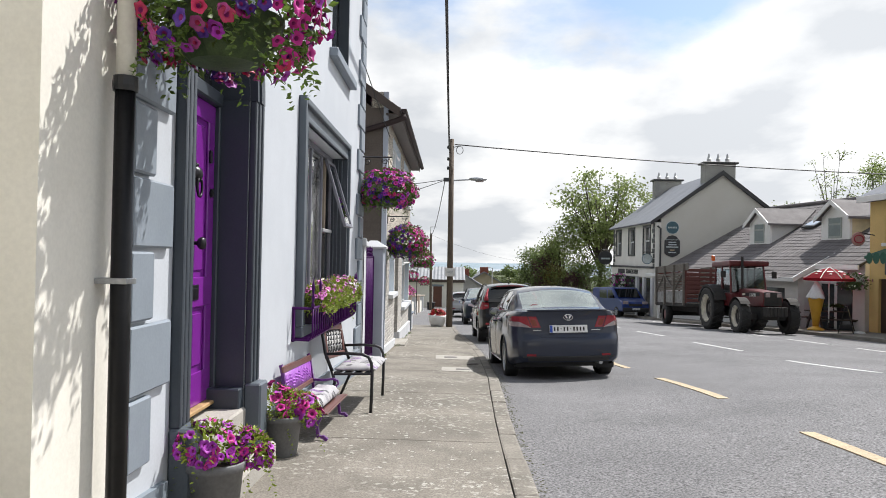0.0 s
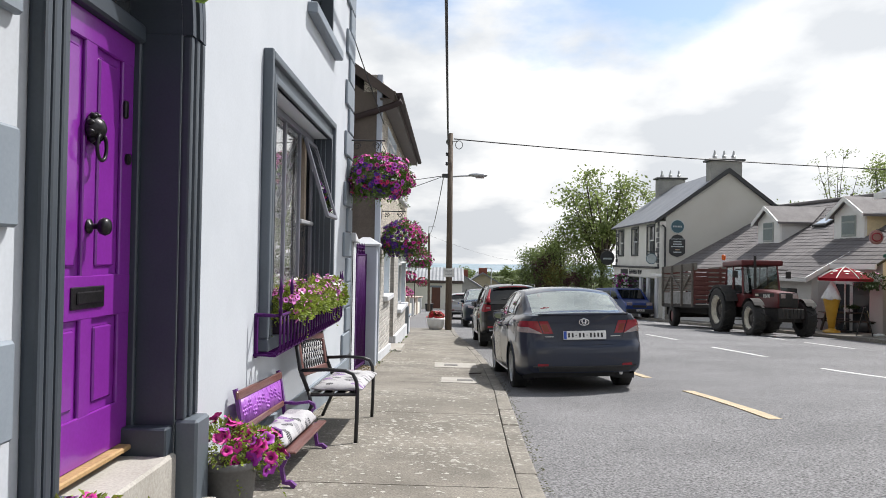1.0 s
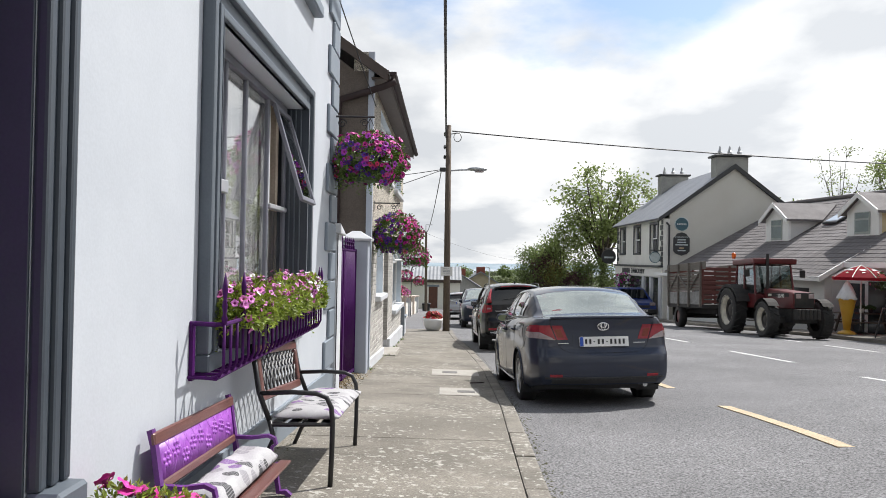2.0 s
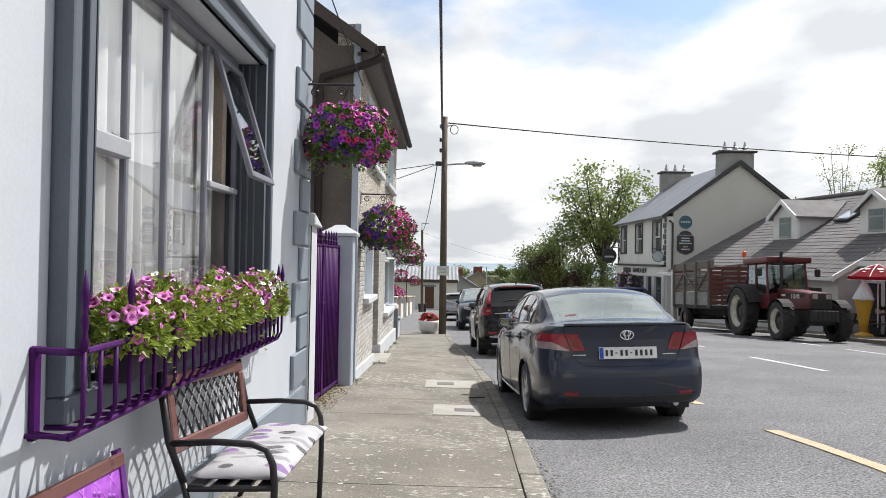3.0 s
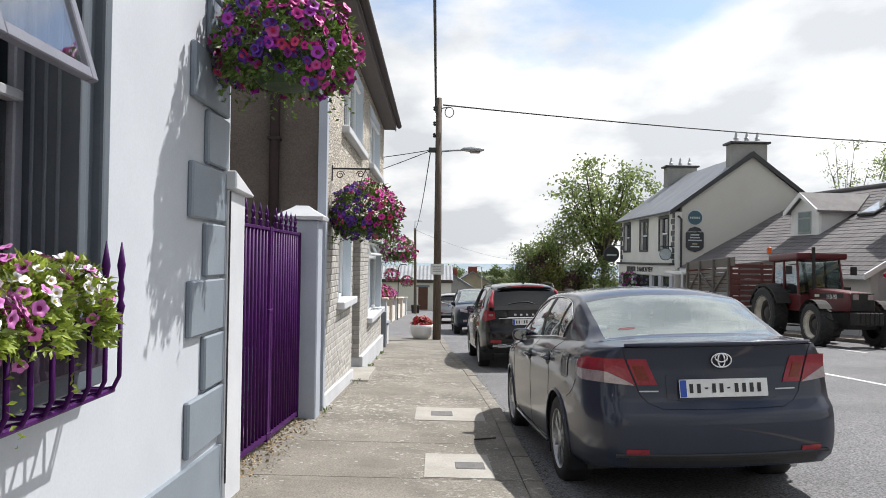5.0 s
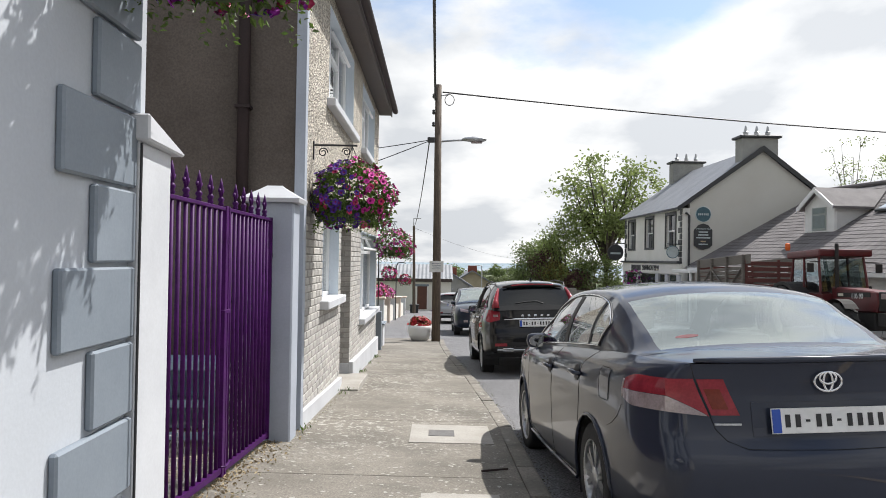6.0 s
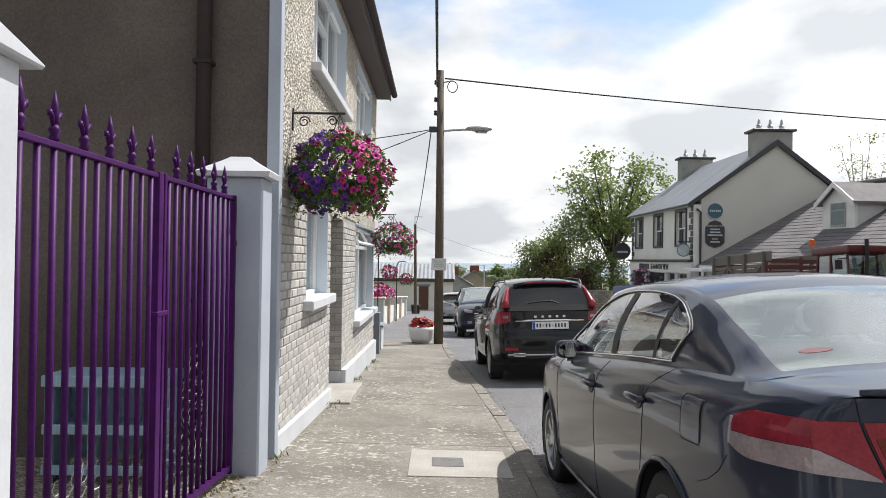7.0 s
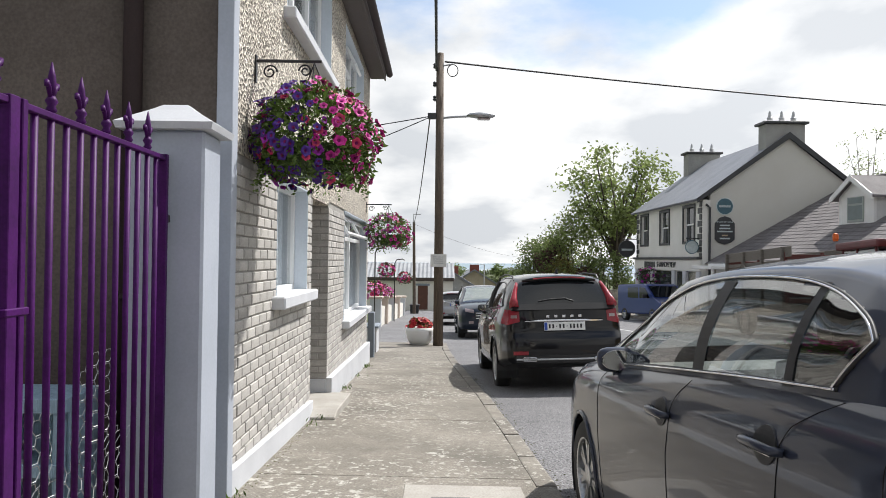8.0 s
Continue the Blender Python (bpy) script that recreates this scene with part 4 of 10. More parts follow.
def upvc_window(y0, y1, z0, z1, lights, name, label, group, x=F2):
    """A white plastic window set back in its opening: frame, mullions, panes, concrete sill, reveals."""
    w = thing(name, label, "window", group=group)
    fx = x - 0.12
    fr = bmesh.new()
    for a, b, c, d in ((y0, y1, z0, z0 + 0.055), (y0, y1, z1 - 0.055, z1), (y0, y0 + 0.055, z0 + 0.055, z1 - 0.055), (y1 - 0.055, y1, z0 + 0.055, z1 - 0.055)):
        add_box(fr, fx - 0.06, fx, a, b, c, d, 0.005)
    part("window_frame", fr, M["upvc"], w)
    n = lights
    for k in range(n):
        a, b = y0 + 0.055 + (y1 - y0 - 0.11) * k / n, y0 + 0.055 + (y1 - y0 - 0.11) * (k + 1) / n
        if k:
            part("mullion", box(fx - 0.06, fx + 0.004, a - 0.035, a + 0.035, z0 + 0.055, z1 - 0.055, 0.004), M["upvc"], w)
        bm = bmesh.new()
        add_box(bm, fx - 0.034, fx - 0.03, a, b, z0 + 0.055, z1 - 0.055)
        part("pane", bm, M["glass"], w).visible_shadow = False
        if k % 2 == 1 or n == 2:
            zt = z1 - 0.055 - 0.30
            part("transom", box(fx - 0.06, fx + 0.004, a, b, zt - 0.03, zt + 0.03, 0.004), M["upvc"], w)
            vent = bmesh.new()
            for p, q, r, s in ((a, b, -0.29, -0.25), (a, b, -0.04, 0), (a, a + 0.04, -0.25, -0.04), (b - 0.04, b, -0.25, -0.04)):
                add_box(vent, -0.02, 0.02, p + 0.01, q - 0.01, r, s, 0.004)
            o = part("vent_sash", vent, M["upvc"], w, "top-hung vent, ajar")
            o.matrix_basis = pose(fx + 0.02, 0, z1 - 0.06, 0, -28, 0)
    part("sill", box(x - 0.12, x + 0.10, y0 - 0.13, y1 + 0.08, z0 - 0.095, z0 + 0.006, 0.012), M["white_pillar"], w, "white painted concrete sill")
    for a, b in ((y0 - 0.12, y0), (y1, y1 + 0.12)):
        part("reveal", box(fx + 0.001, x + 0.003, (y0 + 0.0005) if a < y0 else (y1 - 0.012), (y0 + 0.012) if a < y0 else (y1 - 0.0005), z0, z1 - 0.013, 0.001), M["reveal_paint"], w, "pale blue painted reveal")
    part("reveal", box(fx + 0.001, x + 0.003, y0 + 0.0005, y1 - 0.0005, z1 - 0.012, z1 - 0.0005, 0.001), M["reveal_paint"], w)
    bm = curtain(fx - 0.12, y0, y1, z0, z1, max(4, int((y1 - y0) * 7)), 0.02, 11)
    part("blind", bm, M["curtain"], w, "white net behind the panes", True)
    return w


upvc_window(*W1, 1, "ground_floor_window", "white-framed window with a deep white sill in brick facing", "street windows")
upvc_window(*W2, 2, "ground_floor_window", "wide white-framed window with an open vent and deep sill", "street windows")
upvc_window(*U1, 3, "upstairs_window", "white-framed upstairs window with open vents in pebbledash", "upper street windows")
upvc_window(*U2, 3, "upstairs_window", "white-framed upstairs window with open vents in pebbledash", "upper street windows")
solid("room_behind", box(F2 - 2.0, F2 - 1.9, B0 + 0.4, B1 - 0.4, -1, 4.8, 0), M["room_wall"], "plain room wall behind the windows", "wall", kind="structure")
# the yard behind the gate, with a pale blue hutch and wire netting
yard = solid("yard", strip(lambda y: (-8.4, -1.62), 12.36, 16.17, 1.0, lambda x, y: pave_z(-1.6, y) - 0.012), mat("gravel", (0.30, 0.26, 0.20), 0.95, (0.18, 0.16, 0.12), 9, 0.8, 45, grain=0.5, dist=0.02, voronoi=True), "gravel yard with dry leaves behind the gate", "ground", kind="structure")
solid("wall_yard", box(-8.4, -8.2, 12.36, 16.17, -1, 2.2, 0), M["brown_render"], "rough yard wall", "wall", kind="structure")
hutch = thing("wooden_hutch", "pale blue open-fronted wooden hutch standing behind the gate", "hutch")
M["pale_blue_wood"] = mat("pale_blue_wood", (0.36, 0.50, 0.60), 0.8, (0.26, 0.37, 0.45), 6, 0.3, 40, stretch=(8, 8, 0.7))
CRY, CRZ = 15.40, pave_z(-1.6, 15.40)
for xx in (-2.775, -2.49, -2.06):
    part("post", box(xx, xx + 0.05, CRY + 0.002, CRY + 0.045, CRZ - 0.02, 0.075, 0.004), M["pale_blue_wood"], hutch)
part("top_board", box(-2.79, -1.99, CRY - 0.02, CRY + 0.40, 0.076, 0.15, 0.005), M["pale_blue_wood"], hutch)
for z in (-0.235, -0.50):
    part("rail", box(-2.78, -2.0, CRY - 0.02, CRY, z, z + 0.065, 0.004), M["pale_blue_wood"], hutch)
part("shelf", box(-2.77, -2.01, CRY + 0.046, CRY + 0.37, -0.225, -0.20, 0.003), M["pale_blue_wood"], hutch)
for xx in (-2.79, -2.01):
    part("side_panel", box(xx, xx + 0.014, CRY + 0.046, CRY + 0.37, CRZ - 0.02, 0.075, 0.002), M["pale_blue_wood"], hutch)
for k in range(6):
    part("back_board", box(-2.775 + 0.127 * k, -2.655 + 0.127 * k, CRY + 0.371, CRY + 0.39, -0.49, 0.075, 0.003), M["pale_blue_wood"], hutch)
netting = bmesh.new()
for i in range(48):
    for k in range(16):
        cy, cz = 12.66 + 0.0555 * i, -0.52 + 0.064 * k + (0.032 if i % 2 else 0)
        crest = 0.02 + 0.16 * noise.noise((cy * 1.3, 2, 0)) + (0.26 if 14.25 < cy < 14.6 else 0.36 if 14.8 < cy < 15.1 else 0.0)
        if noise.noise((cy * 2.5, cz * 1.2, 4)) > 0.28 or cz > crest or cz < pave_z(GX, cy) + 0.03:
            continue
        pts = []
        for q in range(7):
            a = math.pi / 3 * q
            y, z = cy + 0.037 * math.cos(a), cz + 0.032 * math.sin(a)
            pts.append((GX - 0.05 + 0.05 * noise.noise((y * 4, z * 4, 0)), y + 0.02 * noise.noise((y * 6, z * 6, 7)), z))
        add_tube(netting, pts, 0.0016, 3)
solid("wire_netting", netting, M["steel"], "crumpled hexagonal wire netting inside the gate", "netting")

part("porch_sill", prism([(19.05, -0.9), (20.42, -0.95), (20.42, -0.70), (19.25, -0.66), (19.05, -0.70)], "x", -1.9, -1.17, 0.01), M["slab"], dash, "sloping concrete threshold")

# ---- vehicles ----
def paint(name, col, flake=0.25):
    m = mat(name, col, 0.34, tuple(c * 0.93 for c in col), 1.5, 0.0, 400, grain=0.04, metal=flake, coat=0.75, spec=0.08)
    return m


M["car_glass"] = glass("car_glass", (0.66, 0.72, 0.72), 0.01, 0.12, 3.2)
M["dark_glass"] = mat("dark_glass", (0.008, 0.010, 0.012), 0.04, None, 2, 0.0, grain=0.02, spec=0.45)
M["rear_glass"] = glass("rear_glass", (0.62, 0.70, 0.70), 0.01, 0.36)
M["rear_glass"].node_tree.nodes["Glossy BSDF"].inputs["Color"].default_value = (0.80, 0.87, 0.87, 1)
M["rubber"] = mat("rubber", (0.022, 0.022, 0.022), 0.8, (0.03, 0.029, 0.027), 12, 0.2, 60, dist=0.002)
M["alloy"] = mat("alloy", (0.55, 0.56, 0.57), 0.3, (0.48, 0.49, 0.50), 8, 0.03, metal=0.85)
M["chrome"] = mat("chrome", (0.78, 0.79, 0.80), 0.08, None, 4, 0.0, metal=1.0, grain=0.02)
M["trim"] = mat("black_plastic", (0.02, 0.02, 0.021), 0.55, (0.026, 0.026, 0.027), 20, 0.15, 200, dist=0.001)
M["seam"] = mat("panel_gap", (0.006, 0.006, 0.006), 0.9)
M["red_lens"] = mat("red_lens", (0.23, 0.022, 0.032), 0.12, (0.30, 0.028, 0.040), 12, 0.05, 90, coat=0.25, spec=0.3, dist=0.001)
M["amber_red_lens"] = mat("amber_red_lens", (0.20, 0.03, 0.015), 0.15, None, 12, 0.05, 90, coat=0.2, spec=0.3, dist=0.001)
M["clear_lens"] = mat("clear_lens", (0.38, 0.31, 0.31), 0.1, (0.28, 0.22, 0.22), 10, 0.05, 90, coat=1.0, dist=0.001)
M["plate_white"] = mat("plate_white", (0.82, 0.82, 0.80), 0.4, None, 5, 0.0, grain=0.02)
M["plate_blue"] = mat("plate_blue", (0.02, 0.08, 0.42), 0.4, None, 5, 0.0, grain=0.02)
M["seat_cloth"] = mat("seat_cloth", (0.07, 0.07, 0.075), 0.9, (0.055, 0.055, 0.06), 20, 0.2, 200)
M["seat_pale"] = mat("dash_pale", (0.36, 0.34, 0.31), 0.8, None, 10, 0.1, 200)


def smooth(pts, x):
    """A soft curve through (x, value) points, held flat at its ends."""
    xs, vs = zip(*pts)
    if x <= xs[0]:
        return vs[0]
    if x >= xs[-1]:
        return vs[-1]
    i = max(k for k in range(len(xs) - 1) if xs[k] <= x)

    def slope(k):
        a, b = max(0, k - 1), min(len(xs) - 1, k + 1)
        return (vs[b] - vs[a]) / (xs[b] - xs[a])

    h = xs[i + 1] - xs[i]
    t = (x - xs[i]) / h
    return (2 * t**3 - 3 * t**2 + 1) * vs[i] + (t**3 - 2 * t**2 + t) * h * slope(i) + (3 * t**2 - 2 * t**3) * vs[i + 1] + (t**3 - t**2) * h * slope(i + 1)


def inside(poly, px, py):
    hit = False
    for (x1, y1), (x2, y2) in zip(poly, poly[1:] + poly[:1]):
        if (y1 > py) != (y2 > py) and px < (x2 - x1) * (py - y1) / (y2 - y1) + x1:
            hit = not hit
    return hit


class Shell:
    """The skin of a car: y runs ahead from the tail, z up from the road, x to its right."""

    def __init__(self, s):
        self.s = s
        self.L = s["length"]

    def half(self, y):
        return smooth(self.s["plan"], y)

    def tuck(self, y):
        """How far the belt lies in from the flank."""
        return smooth(self.s["tuck"], y) if "tuck" in self.s else 0.91

    def section(self, y):
        s, w = self.s, self.half(y)
        zb, zs, zt, zd = smooth(s["sill"], y), smooth(s["shoulder"], y), smooth(s["belt"], y), smooth(s["deck"], y)
        return [(0.0, w * 0.80), (zb, w * 0.90), (zb + 0.05, w * 0.975), (0.50 * (zb + zs), w), (zs - 0.10, w * 0.992), (zs, w * 0.968), (zt, w * self.tuck(y))], zd, zb

    def side_x(self, y, z):
        sec, _, zb = self.section(y)
        return smooth(sec[1:], z)

    def push(self, x, y, z):
        """Shapes tail and nose: how far a point of the plain loft moves along y."""
        s, w = self.s, self.half(y)
        k = 1 - ramp01(y, 0.0, 0.55)
        f = ramp01(y, self.L - 0.7, self.L)
        c = 1 - min(1.0, abs(x) / max(w, 0.1)) ** 2
        return y + k * (smooth(s["tail"], z) - s["bulge"] * c) - f * (smooth(s["nose"], z) - 0.16 * c)

    def side(self, y, z, out=0.0, sign=-1):
        x = self.side_x(y, z)
        return Vector((sign * (x + out), self.push(x, y, z), z))

    def back(self, x, z, out=0.0):
        return Vector((x, self.push(x, 0.0, z) - out, z))

    def face(self, x, z, out=0.0):
        return Vector((x, self.push(x, self.L, z) + out, z))

    def cabin(self, y):
        """Half-section of the cabin at y: belt point, rail point and roof centre."""
        s = self.s
        zc, zt, w = smooth(s["roof"], y), smooth(s["belt"], y), self.half(y) * self.tuck(y)
        t = min(1.0, max(0.0, (zc - zt) / s["tall"]))
        zr = zt + max(0.0, zc - zt - 0.055 * min(1, t * 1.5))
        r = w + (s["rail"] - w) * t
        if "pillar" in s and y < s["pillar"][-1][0]:
            k = ramp01(y, s["pillar"][-2][0], s["pillar"][-1][0])
            r = (1 - k) * smooth(s["pillar"], y) + k * r
            m = ramp01(t, 0.09, 0.40)
            zr = zt + (1 - m) * 0.36 * (zc - zt) + m * (zr - zt)
        return (w, zt), (r, zr), zc

    def cab_side(self, y, f, out=0.0, sign=-1):
        (w, zt), (r, zr), _ = self.cabin(y)
        x = w + (r - w) * f + min(0.035, 0.16 * (zr - zt)) * math.sin(math.pi * f)
        return Vector((sign * (x + out), y, zt + (zr - zt) * f))

    def cab_top(self, y, g, out=0.0):
        """g from -1 at the left rail to 1 at the right."""
        _, (r, zr), zc = self.cabin(y)
        return Vector((r * g, y, zr + (zc - zr) * (1 - abs(g) ** 2.4) + out))


def car_body(sh, paint_m, parent, wheels, wheel_r, open_deck):
    s = sh.s
    bm = bmesh.new()
    n = 96
    ys = [sh.L * i / n for i in range(n + 1)]
    lev = 15
    rings = []
    for y in ys:
        sec, zd, zb = sh.section(y)
        zt = sec[-1][0]
        ring = []
        for k in range(lev + 1):
            z = zb + (zt - zb) * k / lev
            x = smooth(sec[1:], z)
            ring.append((x, z))
        w = ring[-1][0]
        for f in (0.93, 0.80, 0.6, 0.3, 0.0):
            ring.append((w * f, zt + (zd - zt) * (1 - f**3)))
        rings.append((y, ring))
    vs = {}
    for sgn in (-1, 1):
        for i, (y, ring) in enumerate(rings):
            for k, (x, z) in enumerate(ring):
                if x < 1e-6 and sgn > 0:
                    vs[i, k, sgn] = vs[i, k, -1]
                else:
                    vs[i, k, sgn] = bm.verts.new((sgn * x, sh.push(x, y, z), z))
    m = len(rings[0][1])
    edge = set()
    for sgn in (-1, 1):
        for i in range(n):
            for k in range(m - 1):
                q = [vs[i, k, sgn], vs[i + 1, k, sgn], vs[i + 1, k + 1, sgn], vs[i, k + 1, sgn]]
                cy, cz = sum(v.co.y for v in q) / 4, sum(v.co.z for v in q) / 4
                if k < lev and any(math.hypot(cy - wy, cz - wz) < wheel_r * 1.13 for wy, wz in wheels):
                    edge.update(q)
                    continue
                if k >= lev and open_deck[0] < cy < open_deck[1]:
                    continue
                bm.faces.new(q)
    for v in edge:
        if v.link_faces:
            for wy, wz in wheels:
                d = math.hypot(v.co.y - wy, v.co.z - wz)
                if d < wheel_r * 1.4:
                    v.co.y, v.co.z = wy + (v.co.y - wy) / d * wheel_r * 1.14, wz + (v.co.z - wz) / d * wheel_r * 1.14
    for v in [v for v in bm.verts if not v.link_faces]:
        bm.verts.remove(v)
    # closed tail and nose
    for y in (0.0, sh.L):
        ring = rings[0][1] if y == 0 else rings[-1][1]
        rows = []
        for k in range(m):
            x, z = ring[k]
            rows.append([bm.verts.new((x * g, sh.push(x * g, y, z), z)) for g in (-1, -0.86, -0.65, -0.35, 0, 0.35, 0.65, 0.86, 1)])
            if k >= lev:
                break
        for a, b in zip(rows, rows[1:]):
            for g in range(8):
                bm.faces.new((a[g], a[g + 1], b[g + 1], b[g]))
    bmesh.ops.remove_doubles(bm, verts=bm.verts[:], dist=0.0008)
    part("body", bm, paint_m, parent, smooth=True)
    # floor pan and wheel wells
    zb = smooth(s["sill"], sh.L / 2)
    part("underbody", box(-s["rail"] - 0.05, s["rail"] + 0.05, 0.85, sh.L - 0.3, zb + 0.01, zb + 0.10, 0.0), M["trim"], parent)
    for wy, wz in wheels:
        for sgn in (-1, 1):
            wl = bmesh.new()
            w = sh.half(wy)
            arc = [(wy + wheel_r * 1.15 * math.cos(a), wz + wheel_r * 1.15 * math.sin(a)) for a in (math.pi * (k / 14 * 1.3 - 0.15) for k in range(15))]
            ra = [wl.verts.new((sgn * (w - 0.30), a, b)) for a, b in arc]
            rb = [wl.verts.new((sgn * (w - 0.012), a, b)) for a, b in arc]
            for k in range(14):
                wl.faces.new((ra[k], ra[k + 1], rb[k + 1], rb[k]))
            wl.faces.new(ra)
            part("wheel_well", wl, M["trim"], parent)
            lip = [Vector((sgn * (sh.side_x(a, b) + 0.003), a, b)) for a, b in arc if b > zb + 0.03]
            part("arch_lip", tube(lip, 0.012, 6), paint_m, parent, smooth=True)


def car_cabin(sh, paint_m, parent, dlo, rear_y, front_y, glass_m, back_glass=None, roof_m=None):
    s = sh.s
    y0, y1 = s["roof"][0][0], s["roof"][-1][0]
    n = int((y1 - y0) / 0.022)
    ys = [y0 + (y1 - y0) * i / n for i in range(n + 1)]
    skin, side_glass, rear_glass, screen = bmesh.new(), {-1: bmesh.new(), 1: bmesh.new()}, bmesh.new(), bmesh.new()
    F, G = 14, 20

    def across(y, k):
        """Columns over the roof; the outermost but one runs along the edge of the glass."""
        e0, e1 = s.get("rear_edge", (0.9, 0.9))
        e = e0 + (e1 - e0) * min(1.0, max(0.0, (y - rear_y[0]) / (rear_y[1] - rear_y[0])))
        return -1.0 if k == 0 else 1.0 if k == G else -e + 2 * e * (k - 1) / (G - 2)

    def put(bm, cache, key, co):
        if key not in cache:
            cache[key] = bm.verts.new(co)
        return cache[key]

    caches = {}

    def face(bm, pts):
        c = caches.setdefault(id(bm), {})
        vv = [put(bm, c, key, co) for key, co in pts]
        if len(set(vv)) >= 3:
            try:
                bm.faces.new(vv)
            except ValueError:
                pass

    for i in range(n):
        a, b = ys[i], ys[i + 1]
        for sgn in (-1, 1):
            for k in range(F):
                pts = [((yy, kk, sgn), sh.cab_side(yy, kk / F, 0, sgn)) for yy, kk in ((a, k), (b, k), (b, k + 1), (a, k + 1))]
                cy, cz = (a + b) / 2, sum(p[1].z for p in pts) / 4
                face(side_glass[sgn] if inside(dlo, cy, cz) else skin, pts)
        for k in range(G):
            pts = [((round(yy, 4), "t", kk), sh.cab_top(yy, across(yy, kk))) for yy, kk in ((a, k), (b, k), (b, k + 1), (a, k + 1))]
            cy = (a + b) / 2
            mine = skin
            if rear_y[0] < cy < rear_y[1] and 0 < k < G - 1:
                mine = rear_glass
            elif front_y[0] < cy < front_y[1] and 0 < k < G - 1:
                mine = screen
            face(mine, pts)
    bmesh.ops.remove_doubles(skin, verts=skin.verts[:], dist=0.0008)
    part("roof", skin, roof_m or paint_m, parent, smooth=True)
    for sgn in (-1, 1):
        part("side_window", side_glass[sgn], glass_m, parent, smooth=True).visible_shadow = True
    part("rear_window", rear_glass, back_glass or glass_m, parent, smooth=True)
    part("windscreen", screen, glass_m, parent, smooth=True)
    for sgn in (-1, 1):
        loop = []
        m = len(dlo)
        for i in range(m):
            a, b, c, d = dlo[i - 1], dlo[i], dlo[(i + 1) % m], dlo[(i + 2) % m]
            for k in range(6):
                t = k / 6
                yy, zz = (0.5 * (2 * b[j] + (c[j] - a[j]) * t + (2 * a[j] - 5 * b[j] + 4 * c[j] - d[j]) * t * t + (3 * b[j] - a[j] - 3 * c[j] + d[j]) * t**3) for j in (0, 1))
                (w, zt), (r, zr), _ = sh.cabin(yy)
                f = min(1.0, max(0.0, (zz - zt) / max(zr - zt, 0.02)))
                loop.append(sh.cab_side(yy, f, 0.002, sgn))
        part("window_gasket", tube(loop, 0.007, 6, True), M["trim"], parent, smooth=True)
        part("window_trim", tube([v + Vector((sgn * 0.009, 0, 0)) for v in loop], 0.004, 6, True), s["trim"], parent, smooth=True)


def wheel_part(parent, x, y, z, r, sign, rim, spokes=7):
    wheel = new("wheel")
    bm = bmesh.new()
    add_lathe(bm, [(r * 0.66, -0.10), (r * 0.90, -0.108), (r * 0.985, -0.09), (r, -0.06), (r, 0.06), (r * 0.985, 0.09), (r * 0.90, 0.108), (r * 0.66, 0.10)], 36, None, True)
    me = to_mesh("wheel", bm, True)
    me.materials.append(M["rubber"])
    bpy.data.objects.remove(wheel)
    wheel = new("wheel", me)
    wheel.parent = parent
    wheel.matrix_basis = pose(x, y, z, 0, 90 * sign, 0)
    rm = bmesh.new()
    add_lathe(rm, [(r * 0.66, 0.10), (r * 0.69, 0.104), (r * 0.67, 0.085), (r * 0.63, 0.03), (r * 0.60, 0.0)], 36, None, True)
    for k in range(spokes):
        a = 2 * math.pi * k / spokes
        for da in (-0.14, 0.14):
            p0 = Vector((0.05 * math.cos(a), 0.05 * math.sin(a), 0.085))
            p1 = Vector((r * 0.655 * math.cos(a + da), r * 0.655 * math.sin(a + da), 0.088))
            side = Vector((-math.sin(a), math.cos(a), 0)) * 0.013
            v = [rm.verts.new(c) for c in (p0 - side, p0 + side, p1 + side * 1.2, p1 - side * 1.2)]
            w = [rm.verts.new(c.co - Vector((0, 0, 0.03))) for c in v]
            rm.faces.new(v)
            for q in range(4):
                rm.faces.new((v[q], v[(q + 1) % 4], w[(q + 1) % 4], w[q]))
    add_lathe(rm, [(0.065, 0.06), (0.062, 0.092), (0.03, 0.10), (0.001, 0.10)], 16)
    o = part("rim", rm, rim, wheel, "alloy spoked rim")
    d = bmesh.new()
    add_lathe(d, [(r * 0.6, -0.02), (r * 0.6, 0.0), (0.001, 0.0)], 24)
    part("brake_disc", d, M["trim"], wheel)


def patch(f, u0, u1, v0, v1, nu=6, nv=4, skew=lambda u, v: (u, v), thick=0.012):
    """A thin lens or panel laid on the skin: f(u, v, out) gives the place."""
    bm = bmesh.new()
    top = [[bm.verts.new(f(*skew(u0 + (u1 - u0) * i / nu, v0 + (v1 - v0) * k / nv), 0.006)) for k in range(nv + 1)] for i in range(nu + 1)]
    low = [[bm.verts.new(f(*skew(u0 + (u1 - u0) * i / nu, v0 + (v1 - v0) * k / nv), 0.006 - thick)) for k in range(nv + 1)] for i in range(nu + 1)]
    for i in range(nu):
        for k in range(nv):
            bm.faces.new((top[i][k], top[i + 1][k], top[i + 1][k + 1], top[i][k + 1]))
    rim = [(i, 0) for i in range(nu)] + [(nu, k) for k in range(nv)] + [(i, nv) for i in range(nu, 0, -1)] + [(0, k) for k in range(nv, 0, -1)]
    for (a, b), (c, d) in zip(rim, rim[1:] + rim[:1]):
        bm.faces.new((top[a][b], top[c][d], low[c][d], low[a][b]))
    return bm


